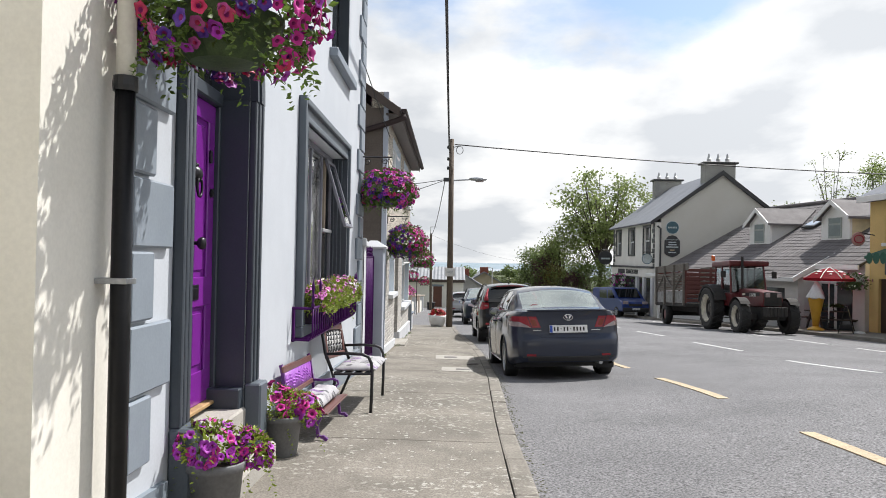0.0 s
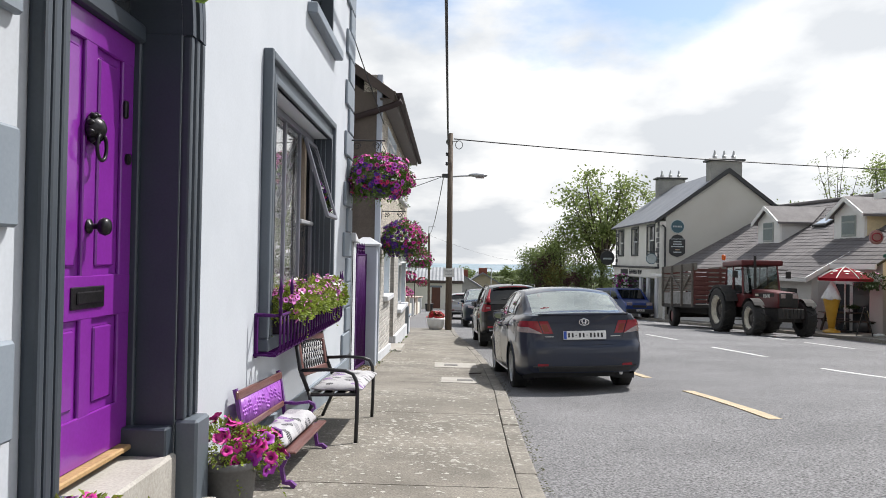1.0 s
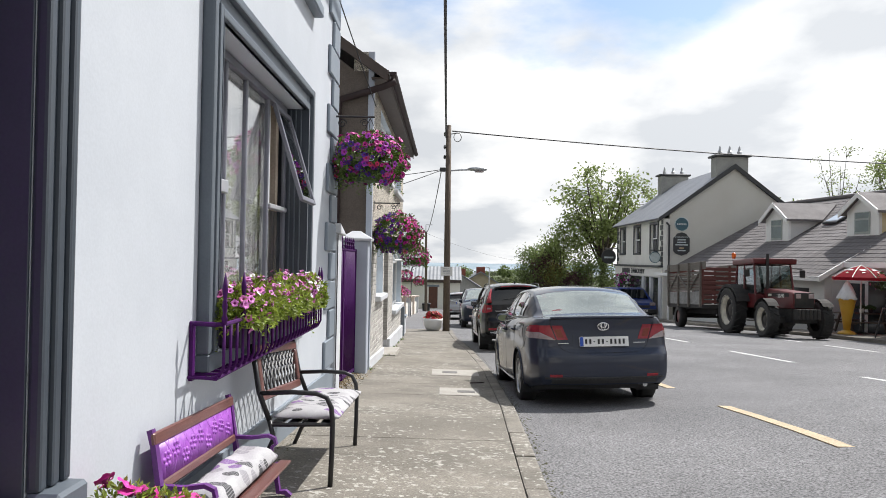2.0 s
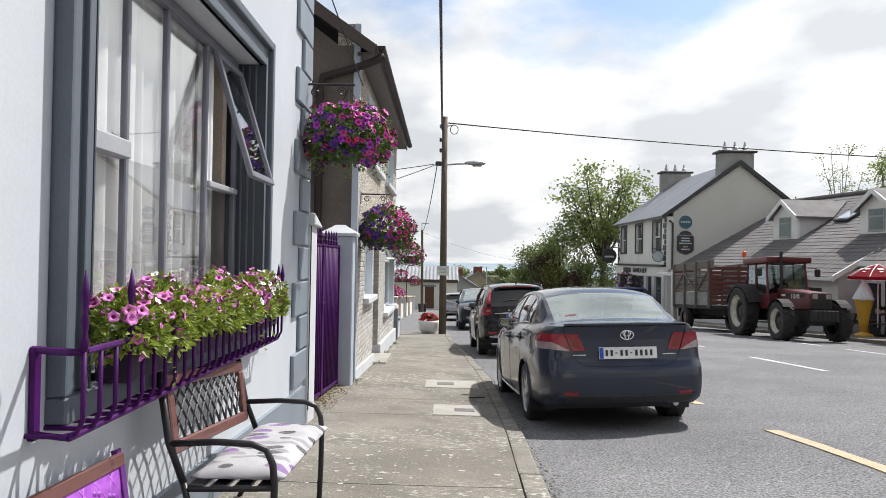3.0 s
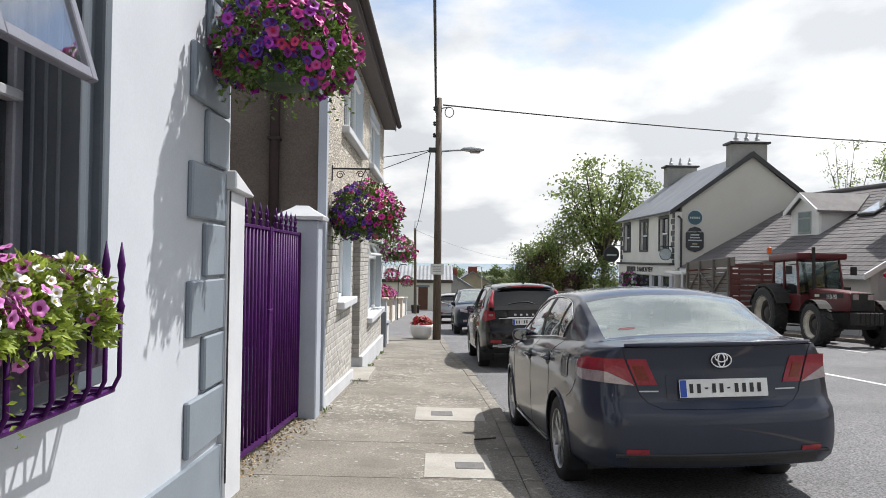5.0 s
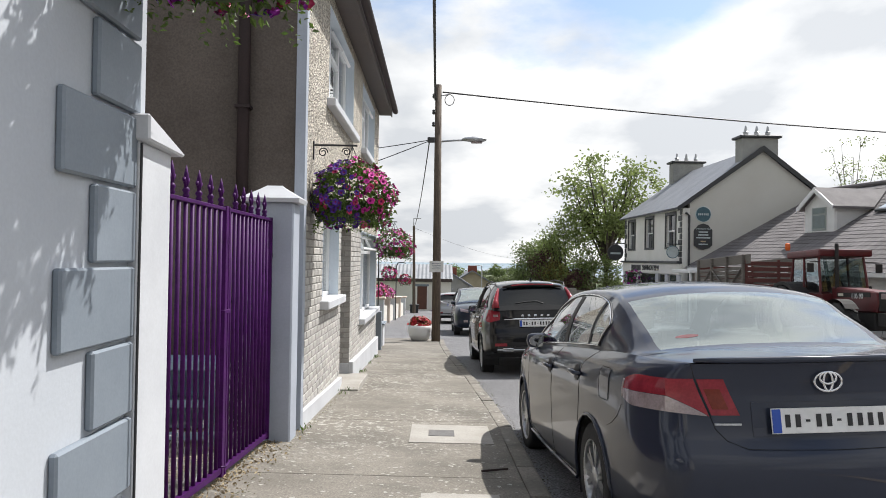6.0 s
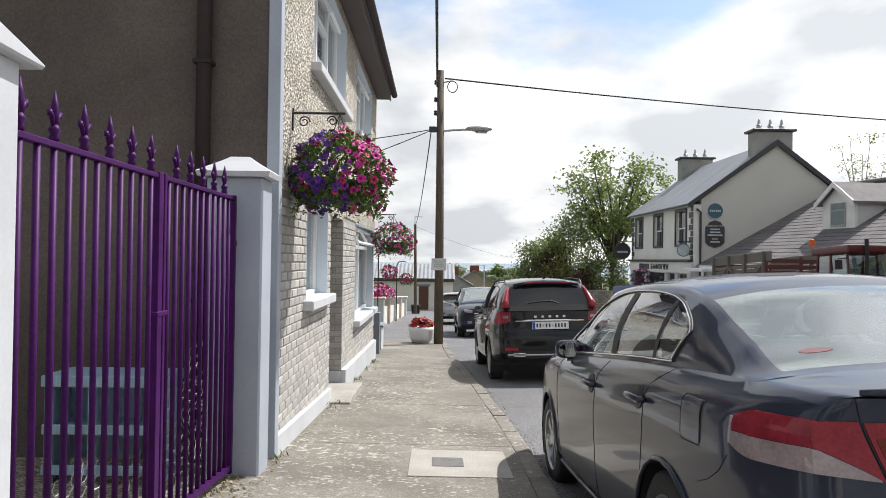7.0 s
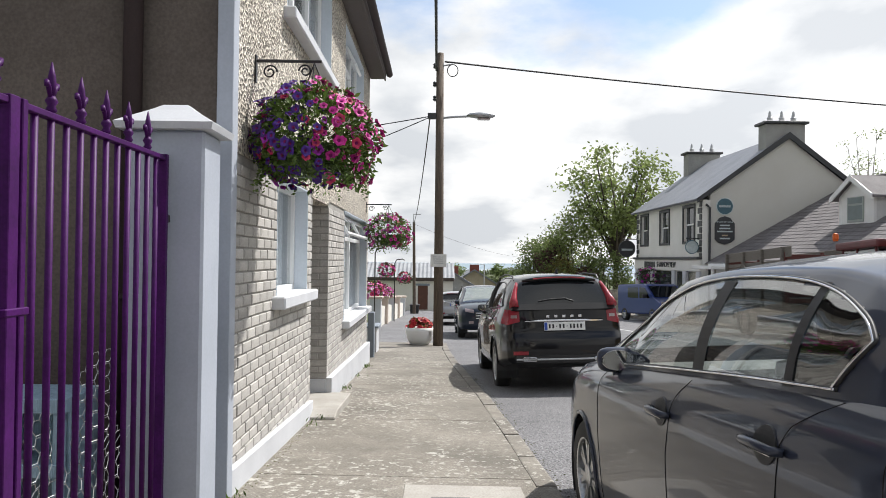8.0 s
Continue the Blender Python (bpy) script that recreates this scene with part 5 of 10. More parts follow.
def plate(parent, centre, w=0.50, h=0.105, back=True, lean=0.0):
    """A number plate: white, with a blue end and bars for its writing."""
    p = tagged(part("number_plate", box(-w / 2, w / 2, -0.006, 0.0, -h / 2, h / 2, 0.002), M["plate_white"], parent, "white number plate with a blue end"))
    p.matrix_basis = Matrix.Translation(centre) @ pose(0, 0, 0, lean, 0, 0 if back else 180)
    part("plate_end", box(-w / 2 + 0.004, -w / 2 + 0.045, -0.0085, -0.0055, -h / 2 + 0.004, h / 2 - 0.004, 0), M["plate_blue"], p)
    x = -w / 2 + 0.065
    step_w = (w - 0.085) / 10
    for k in range(10):
        hh, cw = (0.005, 0.4) if k in (2, 5) else (h * 0.25, 0.48)
        part("plate_bar", box(x, x + step_w * cw, -0.0085, -0.0055, -hh, hh, 0), M["trim"], p)
        x += step_w
    return p


def place_on_road(x, y, yaw):
    """A pose that stands on the sloping road."""
    up = Vector((0.002 if x > 3 else -0.033, 0.048, 1)).normalized()
    ahead = Vector((-math.sin(radians(yaw)), math.cos(radians(yaw)), 0))
    ahead = (ahead - ahead.dot(up) * up).normalized()
    right = ahead.cross(up)
    m = Matrix((right, ahead, up)).transposed().to_4x4()
    return Matrix.Translation((x, y, road_z(x, y) if x > 3 else 0.178 - 0.048 * y - 0.075 - 0.009 + camber(x - 0.5))) @ m


M["mirror_face"] = mat("mirror_face", (0.26, 0.27, 0.28), 0.03, None, 3, 0.0, metal=1.0, grain=0.0)


def disc(u0, u1, v0, v1):
    """A skew that rounds a square patch off to an oval."""
    cu, cv, hu, hv = (u0 + u1) / 2, (v0 + v1) / 2, (u1 - u0) / 2, (v1 - v0) / 2

    def skew(u, v):
        a, b = (u - cu) / hu, (v - cv) / hv
        return cu + hu * a * math.sqrt(1 - b * b / 2), cv + hv * b * math.sqrt(1 - a * a / 2)
    return skew


def mirror(parent, sh, y, z, paint_m, sign):
    x = sh.side_x(y, z - 0.06) * 0.93
    bm = bmesh.new()
    add_box(bm, -0.105, 0.105, -0.04, 0.075, -0.066, 0.066, 0.056, None, 5)
    for v in bm.verts:
        if v.co.y > 0.0:
            v.co.x *= 1 - 3.2 * v.co.y
            v.co.z *= 1 - 3.6 * v.co.y
        v.co.z += 0.16 * abs(v.co.x) * (0.5 if v.co.z > 0 else 1.0) * (-1 if v.co.z > 0 else 1) * 0.6
    o = part("door_mirror", bm, paint_m, parent, "painted door mirror", True)
    o.matrix_basis = pose(sign * (x + 0.085), y - 0.05, z - 0.03, 0, 0, sign * 6)
    part("mirror_glass", lathe([(0.001, 0.0), (0.085, 0.0), (0.088, -0.004)], 24, pose(0, -0.041, 0, 90, 0, 0) @ Matrix.Diagonal((0.95, 0.58, 1, 1))), M["mirror_face"], o, "mirror glass")
    part("mirror_arm", box(-0.02, 0.09, 0.0, 0.05, -0.10, -0.05, 0.01) if sign < 0 else box(-0.09, 0.02, 0.0, 0.05, -0.10, -0.05, 0.01), paint_m, o)


def handle(parent, sh, y, z, sign, m):
    pts = [sh.side(y + d, z + 0.008 * math.sin((d + 0.11) * 14), o, sign) for d, o in ((-0.11, 0.004), (-0.09, 0.032), (-0.03, 0.042), (0.05, 0.040), (0.09, 0.030), (0.11, 0.004))]
    part("door_handle", tube(pts, [0.012, 0.014, 0.015, 0.015, 0.014, 0.012], 8), m, parent, smooth=True)
    # flat black oval on the skin: the cup's shade put into its colour
    part("handle_cup", patch(lambda u, v, out: sh.side(u, v, out - 0.002, sign), y - 0.065, y + 0.065, z - 0.052, z + 0.055, 8, 8, disc(y - 0.065, y + 0.065, z - 0.052, z + 0.055), thick=0.012), M["trim"], parent, "dark oval laid on for the shaded cup behind the handle")
    part("handle_trim", tube([p + Vector((0, 0, -0.012)) for p in pts[1:-1]], 0.005, 6), M["chrome"], parent, "chrome strip", True)


def dense(pairs, n=8):
    """More pairs along the same line, so that a gap follows the curved skin."""
    return [(a[0] + (b[0] - a[0]) * k / n, a[1] + (b[1] - a[1]) * k / n) for a, b in zip(pairs, pairs[1:]) for k in range(n)] + [pairs[-1]]


def seam(parent, pts, r=0.0014):
    part("panel_gap", tube(pts, r, 5), M["seam"], parent)


# the dark saloon parked nearest
SALOON = {
    "length": 4.52, "rail": 0.60, "tall": 0.36, "bulge": 0.10, "trim": M["chrome"], "rear_edge": (0.935, 0.955),
    "tuck": [(0, 0.88), (0.5, 0.865), (0.9, 0.872), (1.35, 0.885), (2.2, 0.89)],
    "pillar": [(0.3, 0.665), (0.46, 0.66), (0.75, 0.645), (1.03, 0.632), (1.3, 0.62)],
    "plan": [(0, 0.75), (0.08, 0.79), (0.25, 0.84), (0.6, 0.868), (1.1, 0.88), (2.2, 0.884), (3.0, 0.872), (3.5, 0.85), (3.9, 0.82), (4.2, 0.77), (4.42, 0.69), (4.52, 0.61)],
    "sill": [(0, 0.35), (0.3, 0.30), (0.8, 0.25), (1.3, 0.225), (3.2, 0.215), (3.9, 0.23), (4.52, 0.26)],
    "shoulder": [(0, 0.985), (0.6, 1.012), (1.5, 0.988), (2.5, 0.950), (3.4, 0.900), (4.1, 0.81), (4.52, 0.62)],
    "belt": [(0, 1.09), (0.5, 1.10), (1.2, 1.082), (2.2, 1.038), (3.1, 0.985), (3.6, 0.955), (4.1, 0.88), (4.52, 0.68)],
    "deck": [(0, 1.125), (0.12, 1.13), (0.45, 1.135), (0.9, 1.13), (3.2, 1.04), (3.6, 1.02), (4.1, 0.94), (4.4, 0.80), (4.52, 0.70)],
    "roof": [(0.40, 1.134), (0.46, 1.147), (0.64, 1.225), (0.82, 1.315), (1.0, 1.40), (1.22, 1.457), (1.55, 1.485), (1.95, 1.492), (2.35, 1.475), (2.65, 1.425), (3.0, 1.265), (3.3, 1.10), (3.45, 0.985)],
    "tail": [(0.3, 0.09), (0.40, 0.025), (0.52, 0.0), (0.66, 0.0), (0.71, 0.02), (0.74, 0.055), (0.88, 0.078), (1.0, 0.085), (1.075, 0.07), (1.14, 0.05)],
    "nose": [(0.25, 0.10), (0.4, 0.02), (0.6, 0.0), (0.75, 0.1)],
}
M["saloon_paint"] = paint("saloon_paint", (0.032, 0.038, 0.058), 0.05)
saloon = thing("saloon_car", "dark grey-blue four-door saloon car parked against the kerb", "car", group="parked cars")
sh = Shell(SALOON)
WR = 0.315
wheels = [(0.99, WR + 0.045), (3.58, WR)]
car_body(sh, M["saloon_paint"], saloon, wheels, WR, (0.43, 3.2))
DLO = [(1.13, 1.108), (1.105, 1.118), (1.05, 1.175), (1.005, 1.225), (1.005, 1.245), (1.09, 1.30), (1.30, 1.365), (1.55, 1.40), (1.93, 1.412), (2.25, 1.395), (2.5, 1.345), (2.75, 1.255), (3.0, 1.12), (3.14, 1.03), (3.17, 1.0), (2.4, 1.045), (1.98, 1.07), (1.5, 1.095)]
car_cabin(sh, M["saloon_paint"], saloon, DLO, (0.46, 1.03), (2.62, 3.36), M["car_glass"], M["rear_glass"])
for wy, wz in wheels:
    for sgn in (-1, 1):
        wheel_part(saloon, sgn * (sh.half(wy) - 0.115), wy, wz, WR, sgn, M["alloy"], 7)
for sgn in (-1, 1):
    # pillars between the side windows
    for yy, wdt in ((1.97, 0.10), (1.33, 0.045)):
        bm = bmesh.new()
        cols = []
        for k in range(9):
            f = 0.04 + 0.86 * k / 8
            lean = 0.01 * f
            cols.append([bm.verts.new(sh.cab_side(yy + lean + d, f, 0.004, sgn)) for d in (-wdt / 2, 0, wdt / 2)])
        for a, b in zip(cols, cols[1:]):
            for i in range(2):
                bm.faces.new((a[i], a[i + 1], b[i + 1], b[i]))
        part("window_pillar", bm, M["trim"], saloon)
    handle(saloon, sh, 2.14, 0.90, sgn, M["saloon_paint"])
    handle(saloon, sh, 1.30, 0.935, sgn, M["saloon_paint"])
    seam(saloon, [sh.side(y, z, 0.0008, sgn) for y, z in dense(((1.99, 1.035), (2.04, 0.93), (2.08, 0.75), (2.08, 0.45), (2.06, 0.30)))])
    seam(saloon, [sh.side(y, z, 0.0008, sgn) for y, z in dense(((3.12, 0.97), (3.15, 0.85), (3.14, 0.6), (3.10, 0.32)))])
    seam(saloon, [sh.side(y, z, 0.0008, sgn) for y, z in dense(((1.055, 1.082), (1.12, 1.05), (1.185, 1.005), (1.22, 0.95), (1.235, 0.86), (1.245, 0.76), (1.262, 0.68), (1.285, 0.60)))])
    seam(saloon, [sh.side(y, z, 0.0008, sgn) for y, z in dense(((1.40, 0.31), (2.0, 0.295), (2.6, 0.295), (3.10, 0.31)))])
    seam(saloon, [sh.side(y, z, 0.0008, sgn) for y, z in dense(((0.40, 0.86), (0.46, 0.80), (0.55, 0.75), (0.64, 0.72)))])
    part("sill_strip", tube([sh.side(y, 0.265, 0.004, sgn) for y in (1.42, 2.0, 2.6, 3.12)], 0.012, 6), M["saloon_paint"], saloon)
    mirror(saloon, sh, 3.0, 1.06, M["saloon_paint"], sgn)
    # tail lamps: red wrap-round lens with a clear lower strip, and an inner one on the lid

    def wrap(u, v, out, sgn=sgn):
        """u from 0 at the lid's edge to 1 round on the flank; the edge leans with the lid."""
        if u < 0.4:
            x0 = 0.553 + 0.063 * (v - 0.855) / 0.167
            return sh.back(sgn * (x0 + (0.75 - x0) * u / 0.4), v, out)
        return sh.side((u - 0.4) / 0.6 * 0.372, v, out, sgn)

    def lamp_top(u):
        return 1.023 - 0.03 * max(0.0, (u - 0.8) / 0.2) ** 2

    def lamp_low(u):
        return 0.853 + 0.022 * min(1.0, u / 0.4) + 0.03 * max(0.0, (u - 0.75) / 0.25) ** 2

    def lamp_split(u):
        return lamp_low(u) + 0.082 * min(1.0, u / 0.36) ** 0.8 * (lamp_top(u) - lamp_low(u)) / 0.17

    def lid(u, v, out, sgn=sgn):
        """u from 0 at the inner edge to 1 at the lid's edge, both leaning."""
        f = (v - 0.855) / 0.167
        a, b = 0.414 + 0.068 * f, 0.540 + 0.062 * f
        return sh.back(sgn * (a + (b - a) * u), v, out)

    part("tail_lamp", patch(wrap, 0.0, 1.0, 0.0, 1.0, 24, 5, lambda u, v: (u, lamp_split(u) + (lamp_top(u) - lamp_split(u)) * v)), M["red_lens"], saloon, "red tail lamp lens")
    part("tail_lamp_clear", patch(wrap, 0.02, 0.995, 0.0, 1.0, 24, 3, lambda u, v: (u, lamp_low(u) + (lamp_split(u) - 0.002 - lamp_low(u)) * v)), M["clear_lens"], saloon, "clear lower tail lamp lens")
    part("lamp_edge", tube([wrap(0.998, lamp_low(1.0) + (lamp_top(1.0) - lamp_low(1.0)) * k / 6, 0.006) for k in range(7)], 0.006, 6), M["clear_lens"], saloon, "pale rim of the lamp", True)
    part("lid_lamp", patch(lid, 0.0, 1.0, 0.858, 1.02, 6, 5), M["red_lens"], saloon, "red lamp on the boot lid")
    part("lid_lamp_inner", patch(lambda u, v, out: lid(u, v, out + 0.003), 0.30, 0.88, 0.885, 0.975, 5, 4), M["amber_red_lens"], saloon, "dull amber-red inner lens")
    part("reflector", patch(lambda u, v, out: sh.back(sgn * u, v, out), 0.50, 0.64, 0.44, 0.470, 4, 2), M["red_lens"], saloon, "red bumper reflector")
    seam(saloon, [sh.back(sgn * x, z, 0.002) for x, z in dense(((0.628, 1.09), (0.608, 1.02), (0.546, 0.855), (0.53, 0.80), (0.48, 0.745), (0.40, 0.715), (0.0, 0.71)), 5)])
part("fuel_flap", patch(lambda u, v, out: sh.side(u, v, out - 0.003, -1), 0.62, 0.78, 0.86, 1.01, 10, 8, thick=0.01), M["saloon_paint"], saloon)
seam(saloon, [sh.side(y, z, 0.002, -1) for y, z in dense(((0.61, 0.87), (0.61, 1.0), (0.64, 1.02), (0.77, 1.02), (0.79, 1.0), (0.79, 0.87), (0.77, 0.85), (0.63, 0.85), (0.61, 0.87)))], 0.0013)
part("lid_spoiler", tube([sh.back(x, 1.108, 0.006) for x in (-0.62, -0.5, -0.3, 0, 0.3, 0.5, 0.62)], [0.009, 0.014, 0.016, 0.016, 0.016, 0.014, 0.009], 8), M["saloon_paint"], saloon, smooth=True)
part("bumper_strip", tube([sh.back(x, 0.43, 0.004) for x in (-0.7, -0.5, -0.25, 0, 0.25, 0.5, 0.7)], 0.012, 6), M["trim"], saloon)
part("bumper_lower", patch(lambda u, v, out: sh.back(u, v, out), -0.62, 0.62, 0.365, 0.43, 12, 2), M["trim"], saloon, "black lower bumper")
part("plate_recess", patch(lambda u, v, out: sh.back(u, v, out - 0.004), -0.36, 0.36, 0.765, 0.915, 10, 4), M["saloon_paint"], saloon)
plate(saloon, sh.back(0, 0.836, 0.018), 0.58, 0.112, lean=-6)
ring = bmesh.new()
c0 = sh.back(0, 1.005, 0.014)
for rx, rz, dz in ((0.066, 0.044, 0), (0.040, 0.026, 0.016), (0.022, 0.042, 0)):
    add_tube(ring, [c0 + Vector((rx * math.cos(a), 0, dz + rz * math.sin(a))) for a in (2 * math.pi * k / 20 for k in range(20))], 0.0065, 6, True)
part("badge", ring, M["chrome"], saloon, "chrome oval badge", True)
for x0, x1 in ((-0.53, -0.41), (0.36, 0.50)):
    part("nameplate", patch(lambda u, v, out: sh.back(u, v, out), x0, x1, 0.814, 0.822, 4, 1), M["alloy"], saloon, "small chrome lettering strip")
part("exhaust", tube([(0.52, 0.10, 0.33), (0.52, 0.45, 0.33)], 0.028, 10), M["alloy"], saloon)
part("window_sticker", patch(lambda u, v, out: sh.cab_top(v, u / 0.6, out - 0.0045), -0.45, -0.33, 0.565, 0.595, 10, 8, disc(-0.45, -0.33, 0.565, 0.595), thick=0.002), mat("sticker_red", (0.15, 0.02, 0.03), 0.7), saloon, "faded red window sticker")
# seats, dash and wheel inside
for x in (-0.36, 0.36):
    bm = bmesh.new()
    add_box(bm, x - 0.24, x + 0.24, 1.72, 2.35, 0.42, 0.62, 0.05, None, 2)
    add_box(bm, x - 0.23, x + 0.23, 1.62, 1.80, 0.55, 1.13, 0.05, pose(0, 0, 0), 2)
    add_box(bm, x - 0.12, x + 0.12, 1.60, 1.70, 1.17, 1.33, 0.035, None, 2)
    part("front_seat", bm, M["seat_cloth"], saloon, "dark cloth front seat")
bm = bmesh.new()
add_box(bm, -0.62, 0.62, 0.85, 1.35, 0.42, 0.66, 0.05, None, 2)
add_box(bm, -0.60, 0.60, 0.78, 0.95, 0.6, 1.10, 0.05, None, 2)
for x in (-0.38, 0.38):
    add_box(bm, x - 0.11, x + 0.11, 0.80, 0.89, 1.08, 1.21, 0.03, None, 2)
part("rear_seat", bm, M["seat_cloth"], saloon, "dark cloth rear bench")
part("parcel_shelf", box(-0.6, 0.6, 0.40, 0.80, 1.06, 1.085, 0.005), M["trim"], saloon)
part("dashboard", box(-0.68, 0.68, 2.72, 3.12, 0.72, 1.0, 0.06, 2), M["seat_pale"], saloon, "pale grey dashboard")
part("steering_wheel", tube([(0.36 + 0.18 * math.cos(a), 2.62 + 0.05 * math.sin(a), 0.93 + 0.17 * math.sin(a)) for a in (2 * math.pi * k / 20 for k in range(20))], 0.016, 6, True), M["trim"], saloon)
part("floor_tub", box(-0.76, 0.76, 0.5, 3.2, 0.24, 0.34, 0.0), M["trim"], saloon)
for sgn in (-1, 1):
    part("door_card", box(sgn * 0.745 - 0.012, sgn * 0.745 + 0.012, 0.6, 3.15, 0.3, 0.985, 0.0), M["trim"], saloon)
saloon.matrix_basis = place_on_road(1.64, 12.50, 2.6) @ Matrix.Diagonal((0.967, 1, 1, 1))


# ---- the black estate with the tall tail lamps ----
ESTATE = {
    "length": 4.45, "rail": 0.60, "tall": 0.42, "bulge": 0.10, "trim": M["trim"],
    "plan": [(0, 0.77), (0.08, 0.80), (0.25, 0.845), (0.6, 0.87), (1.1, 0.88), (2.2, 0.885), (3.3, 0.88), (3.9, 0.86), (4.15, 0.82), (4.35, 0.73), (4.45, 0.64)],
    "sill": [(0, 0.42), (0.3, 0.36), (0.8, 0.30), (1.3, 0.27), (3.2, 0.27), (3.9, 0.29), (4.45, 0.32)],
    "shoulder": [(0, 1.02), (0.6, 1.03), (1.5, 1.0), (2.5, 0.97), (3.4, 0.94), (4.1, 0.90), (4.45, 0.74)],
    "belt": [(0, 1.14), (0.5, 1.16), (1.2, 1.14), (2.2, 1.11), (3.1, 1.08), (3.6, 1.05), (4.1, 0.98), (4.45, 0.80)],
    "deck": [(0, 1.16), (0.3, 1.18), (3.2, 1.12), (3.6, 1.10), (4.1, 1.04), (4.35, 0.92), (4.45, 0.82)],
    "roof": [(-0.02, 1.14), (0.10, 1.30), (0.22, 1.45), (0.34, 1.56), (0.55, 1.625), (1.0, 1.66), (1.6, 1.675), (2.2, 1.65), (2.5, 1.59), (2.9, 1.40), (3.3, 1.20), (3.5, 1.07)],
    "tail": [(0.3, 0.10), (0.42, 0.03), (0.55, 0.0), (0.72, 0.0), (0.78, 0.02), (0.82, 0.06), (1.0, 0.08), (1.16, 0.10)],
    "nose": [(0.3, 0.10), (0.45, 0.02), (0.65, 0.0), (0.9, 0.1)],
}
M["estate_paint"] = paint("estate_paint", (0.009, 0.009, 0.010), 0.0)


def estate_like(spec, paint_m, name, label, x, y, yaw, red=True):
    car = thing(name, label, "car", group="parked cars")
    sh = Shell(spec)
    r = 0.355
    wh = [(0.92, r), (3.55, r)]
    car_body(sh, paint_m, car, wh, r, (0.4, 3.2))
    dlo = [(0.50, 1.19), (0.48, 1.24), (0.62, 1.40), (0.85, 1.50), (1.3, 1.545), (1.9, 1.55), (2.3, 1.51), (2.6, 1.42), (2.95, 1.24), (3.15, 1.12), (2.4, 1.135), (1.4, 1.165)]
    car_cabin(sh, paint_m, car, dlo, (0.04, 0.36), (2.45, 3.4), M["dark_glass"] if red else M["rear_glass"])
    for wy, wz in wh:
        for sgn in (-1, 1):
            wheel_part(car, sgn * (sh.half(wy) - 0.12), wy, wz, r, sgn, M["alloy"], 5)
    for sgn in (-1, 1):
        handle(car, sh, 2.25, 0.98, sgn, M["chrome"])
        handle(car, sh, 1.25, 1.0, sgn, M["chrome"])
        seam(car, [sh.side(yy, z, 0.0005, sgn) for yy, z in ((2.0, 1.1), (2.05, 0.7), (2.05, 0.4))])
        seam(car, [sh.side(yy, z, 0.0005, sgn) for yy, z in ((1.0, 1.1), (1.15, 0.9), (1.32, 0.65), (1.38, 0.4))])
        seam(car, [sh.side(yy, z, 0.0005, sgn) for yy, z in ((3.1, 1.05), (3.15, 0.7), (3.1, 0.4))])
        mirror(car, sh, 3.0, 1.16, paint_m, sgn)
        part("window_pillar", tube([sh.cab_side(2.02 - 0.06 * f, f, 0.004, sgn) for f in (0.05, 0.5, 0.9)], 0.04, 6), M["trim"], car)
        part("roof_rail", tube([sh.cab_side(yy, 0.98, 0.0, sgn) + Vector((0, 0, o)) for yy, o in ((0.5, 0.0), (0.6, 0.05), (1.4, 0.055), (2.2, 0.05), (2.3, 0.0))], 0.012, 6), M["trim"], car)
        if red:
            def lamp_low(u, v, out, sgn=sgn):
                return sh.back(sgn * (0.60 + 0.17 * u / 0.5), v, out) if u < 0.5 else sh.side((u - 0.5) * 0.42, v, out, sgn)

            part("tail_lamp", patch(lamp_low, 0.0, 1.0, 0.94, 1.14, 12, 5, lambda u, v: (u, v + 0.04 * u - 0.02 + 0.12 * (1.14 - v) / 0.20 * max(0.0, 0.5 - u))), M["red_lens"], car, "red tail lamp lens")
            # the lens climbs beside the rear window
            pts = [sh.cab_top(yy, sgn * 0.97, 0.006) for yy in (0.02, 0.10, 0.18, 0.26, 0.33)]
            part("tail_lamp_upper", tube(pts, [0.072, 0.054, 0.040, 0.031, 0.022], 8), M["red_lens"], car, "tall red upper tail lamp", True)
            part("reflector", patch(lambda u, v, out: sh.back(sgn * u, v, out), 0.50, 0.70, 0.535, 0.585, 4, 2), M["red_lens"], car)
            tip = [sh.back(sgn * xx, zz, 0.012) for xx, zz in ((0.40, 0.455), (0.385, 0.475), (0.40, 0.497), (0.56, 0.50), (0.58, 0.478), (0.56, 0.455))]
            part("exhaust_tip", tube(tip, 0.009, 6, True), M["chrome"], car, "chrome-edged exhaust outlet", True)
            part("lamp_lens", patch(lamp_low, 0.10, 0.34, 1.03, 1.07, 4, 3, thick=0.004), M["clear_lens"], car, "clear panel in the tail lamp").location.y -= 0.004
    if red:
        plate(car, sh.back(0.0, 0.915, 0.018), 0.56, 0.112, lean=-5)
        part("chrome_bar", tube([sh.back(xx, 0.99, 0.012) for xx in (-0.53, -0.3, 0, 0.3, 0.53)], 0.015, 6), M["chrome"], car, "chrome bar above the plate")
        part("skid_strip", tube([sh.back(xx, 0.475, 0.01) for xx in (-0.66, -0.35, 0, 0.35, 0.66)], 0.013, 6), M["alloy"], car, "silver strip along the lower bumper")
        for k in range(5):
            xx = -0.22 + 0.11 * k
            part("lid_letter", box(xx - 0.022, xx + 0.022, sh.back(0, 1.045).y - 0.012, sh.back(0, 1.045).y + 0.0, 1.03, 1.065, 0.004), M["chrome"], car)
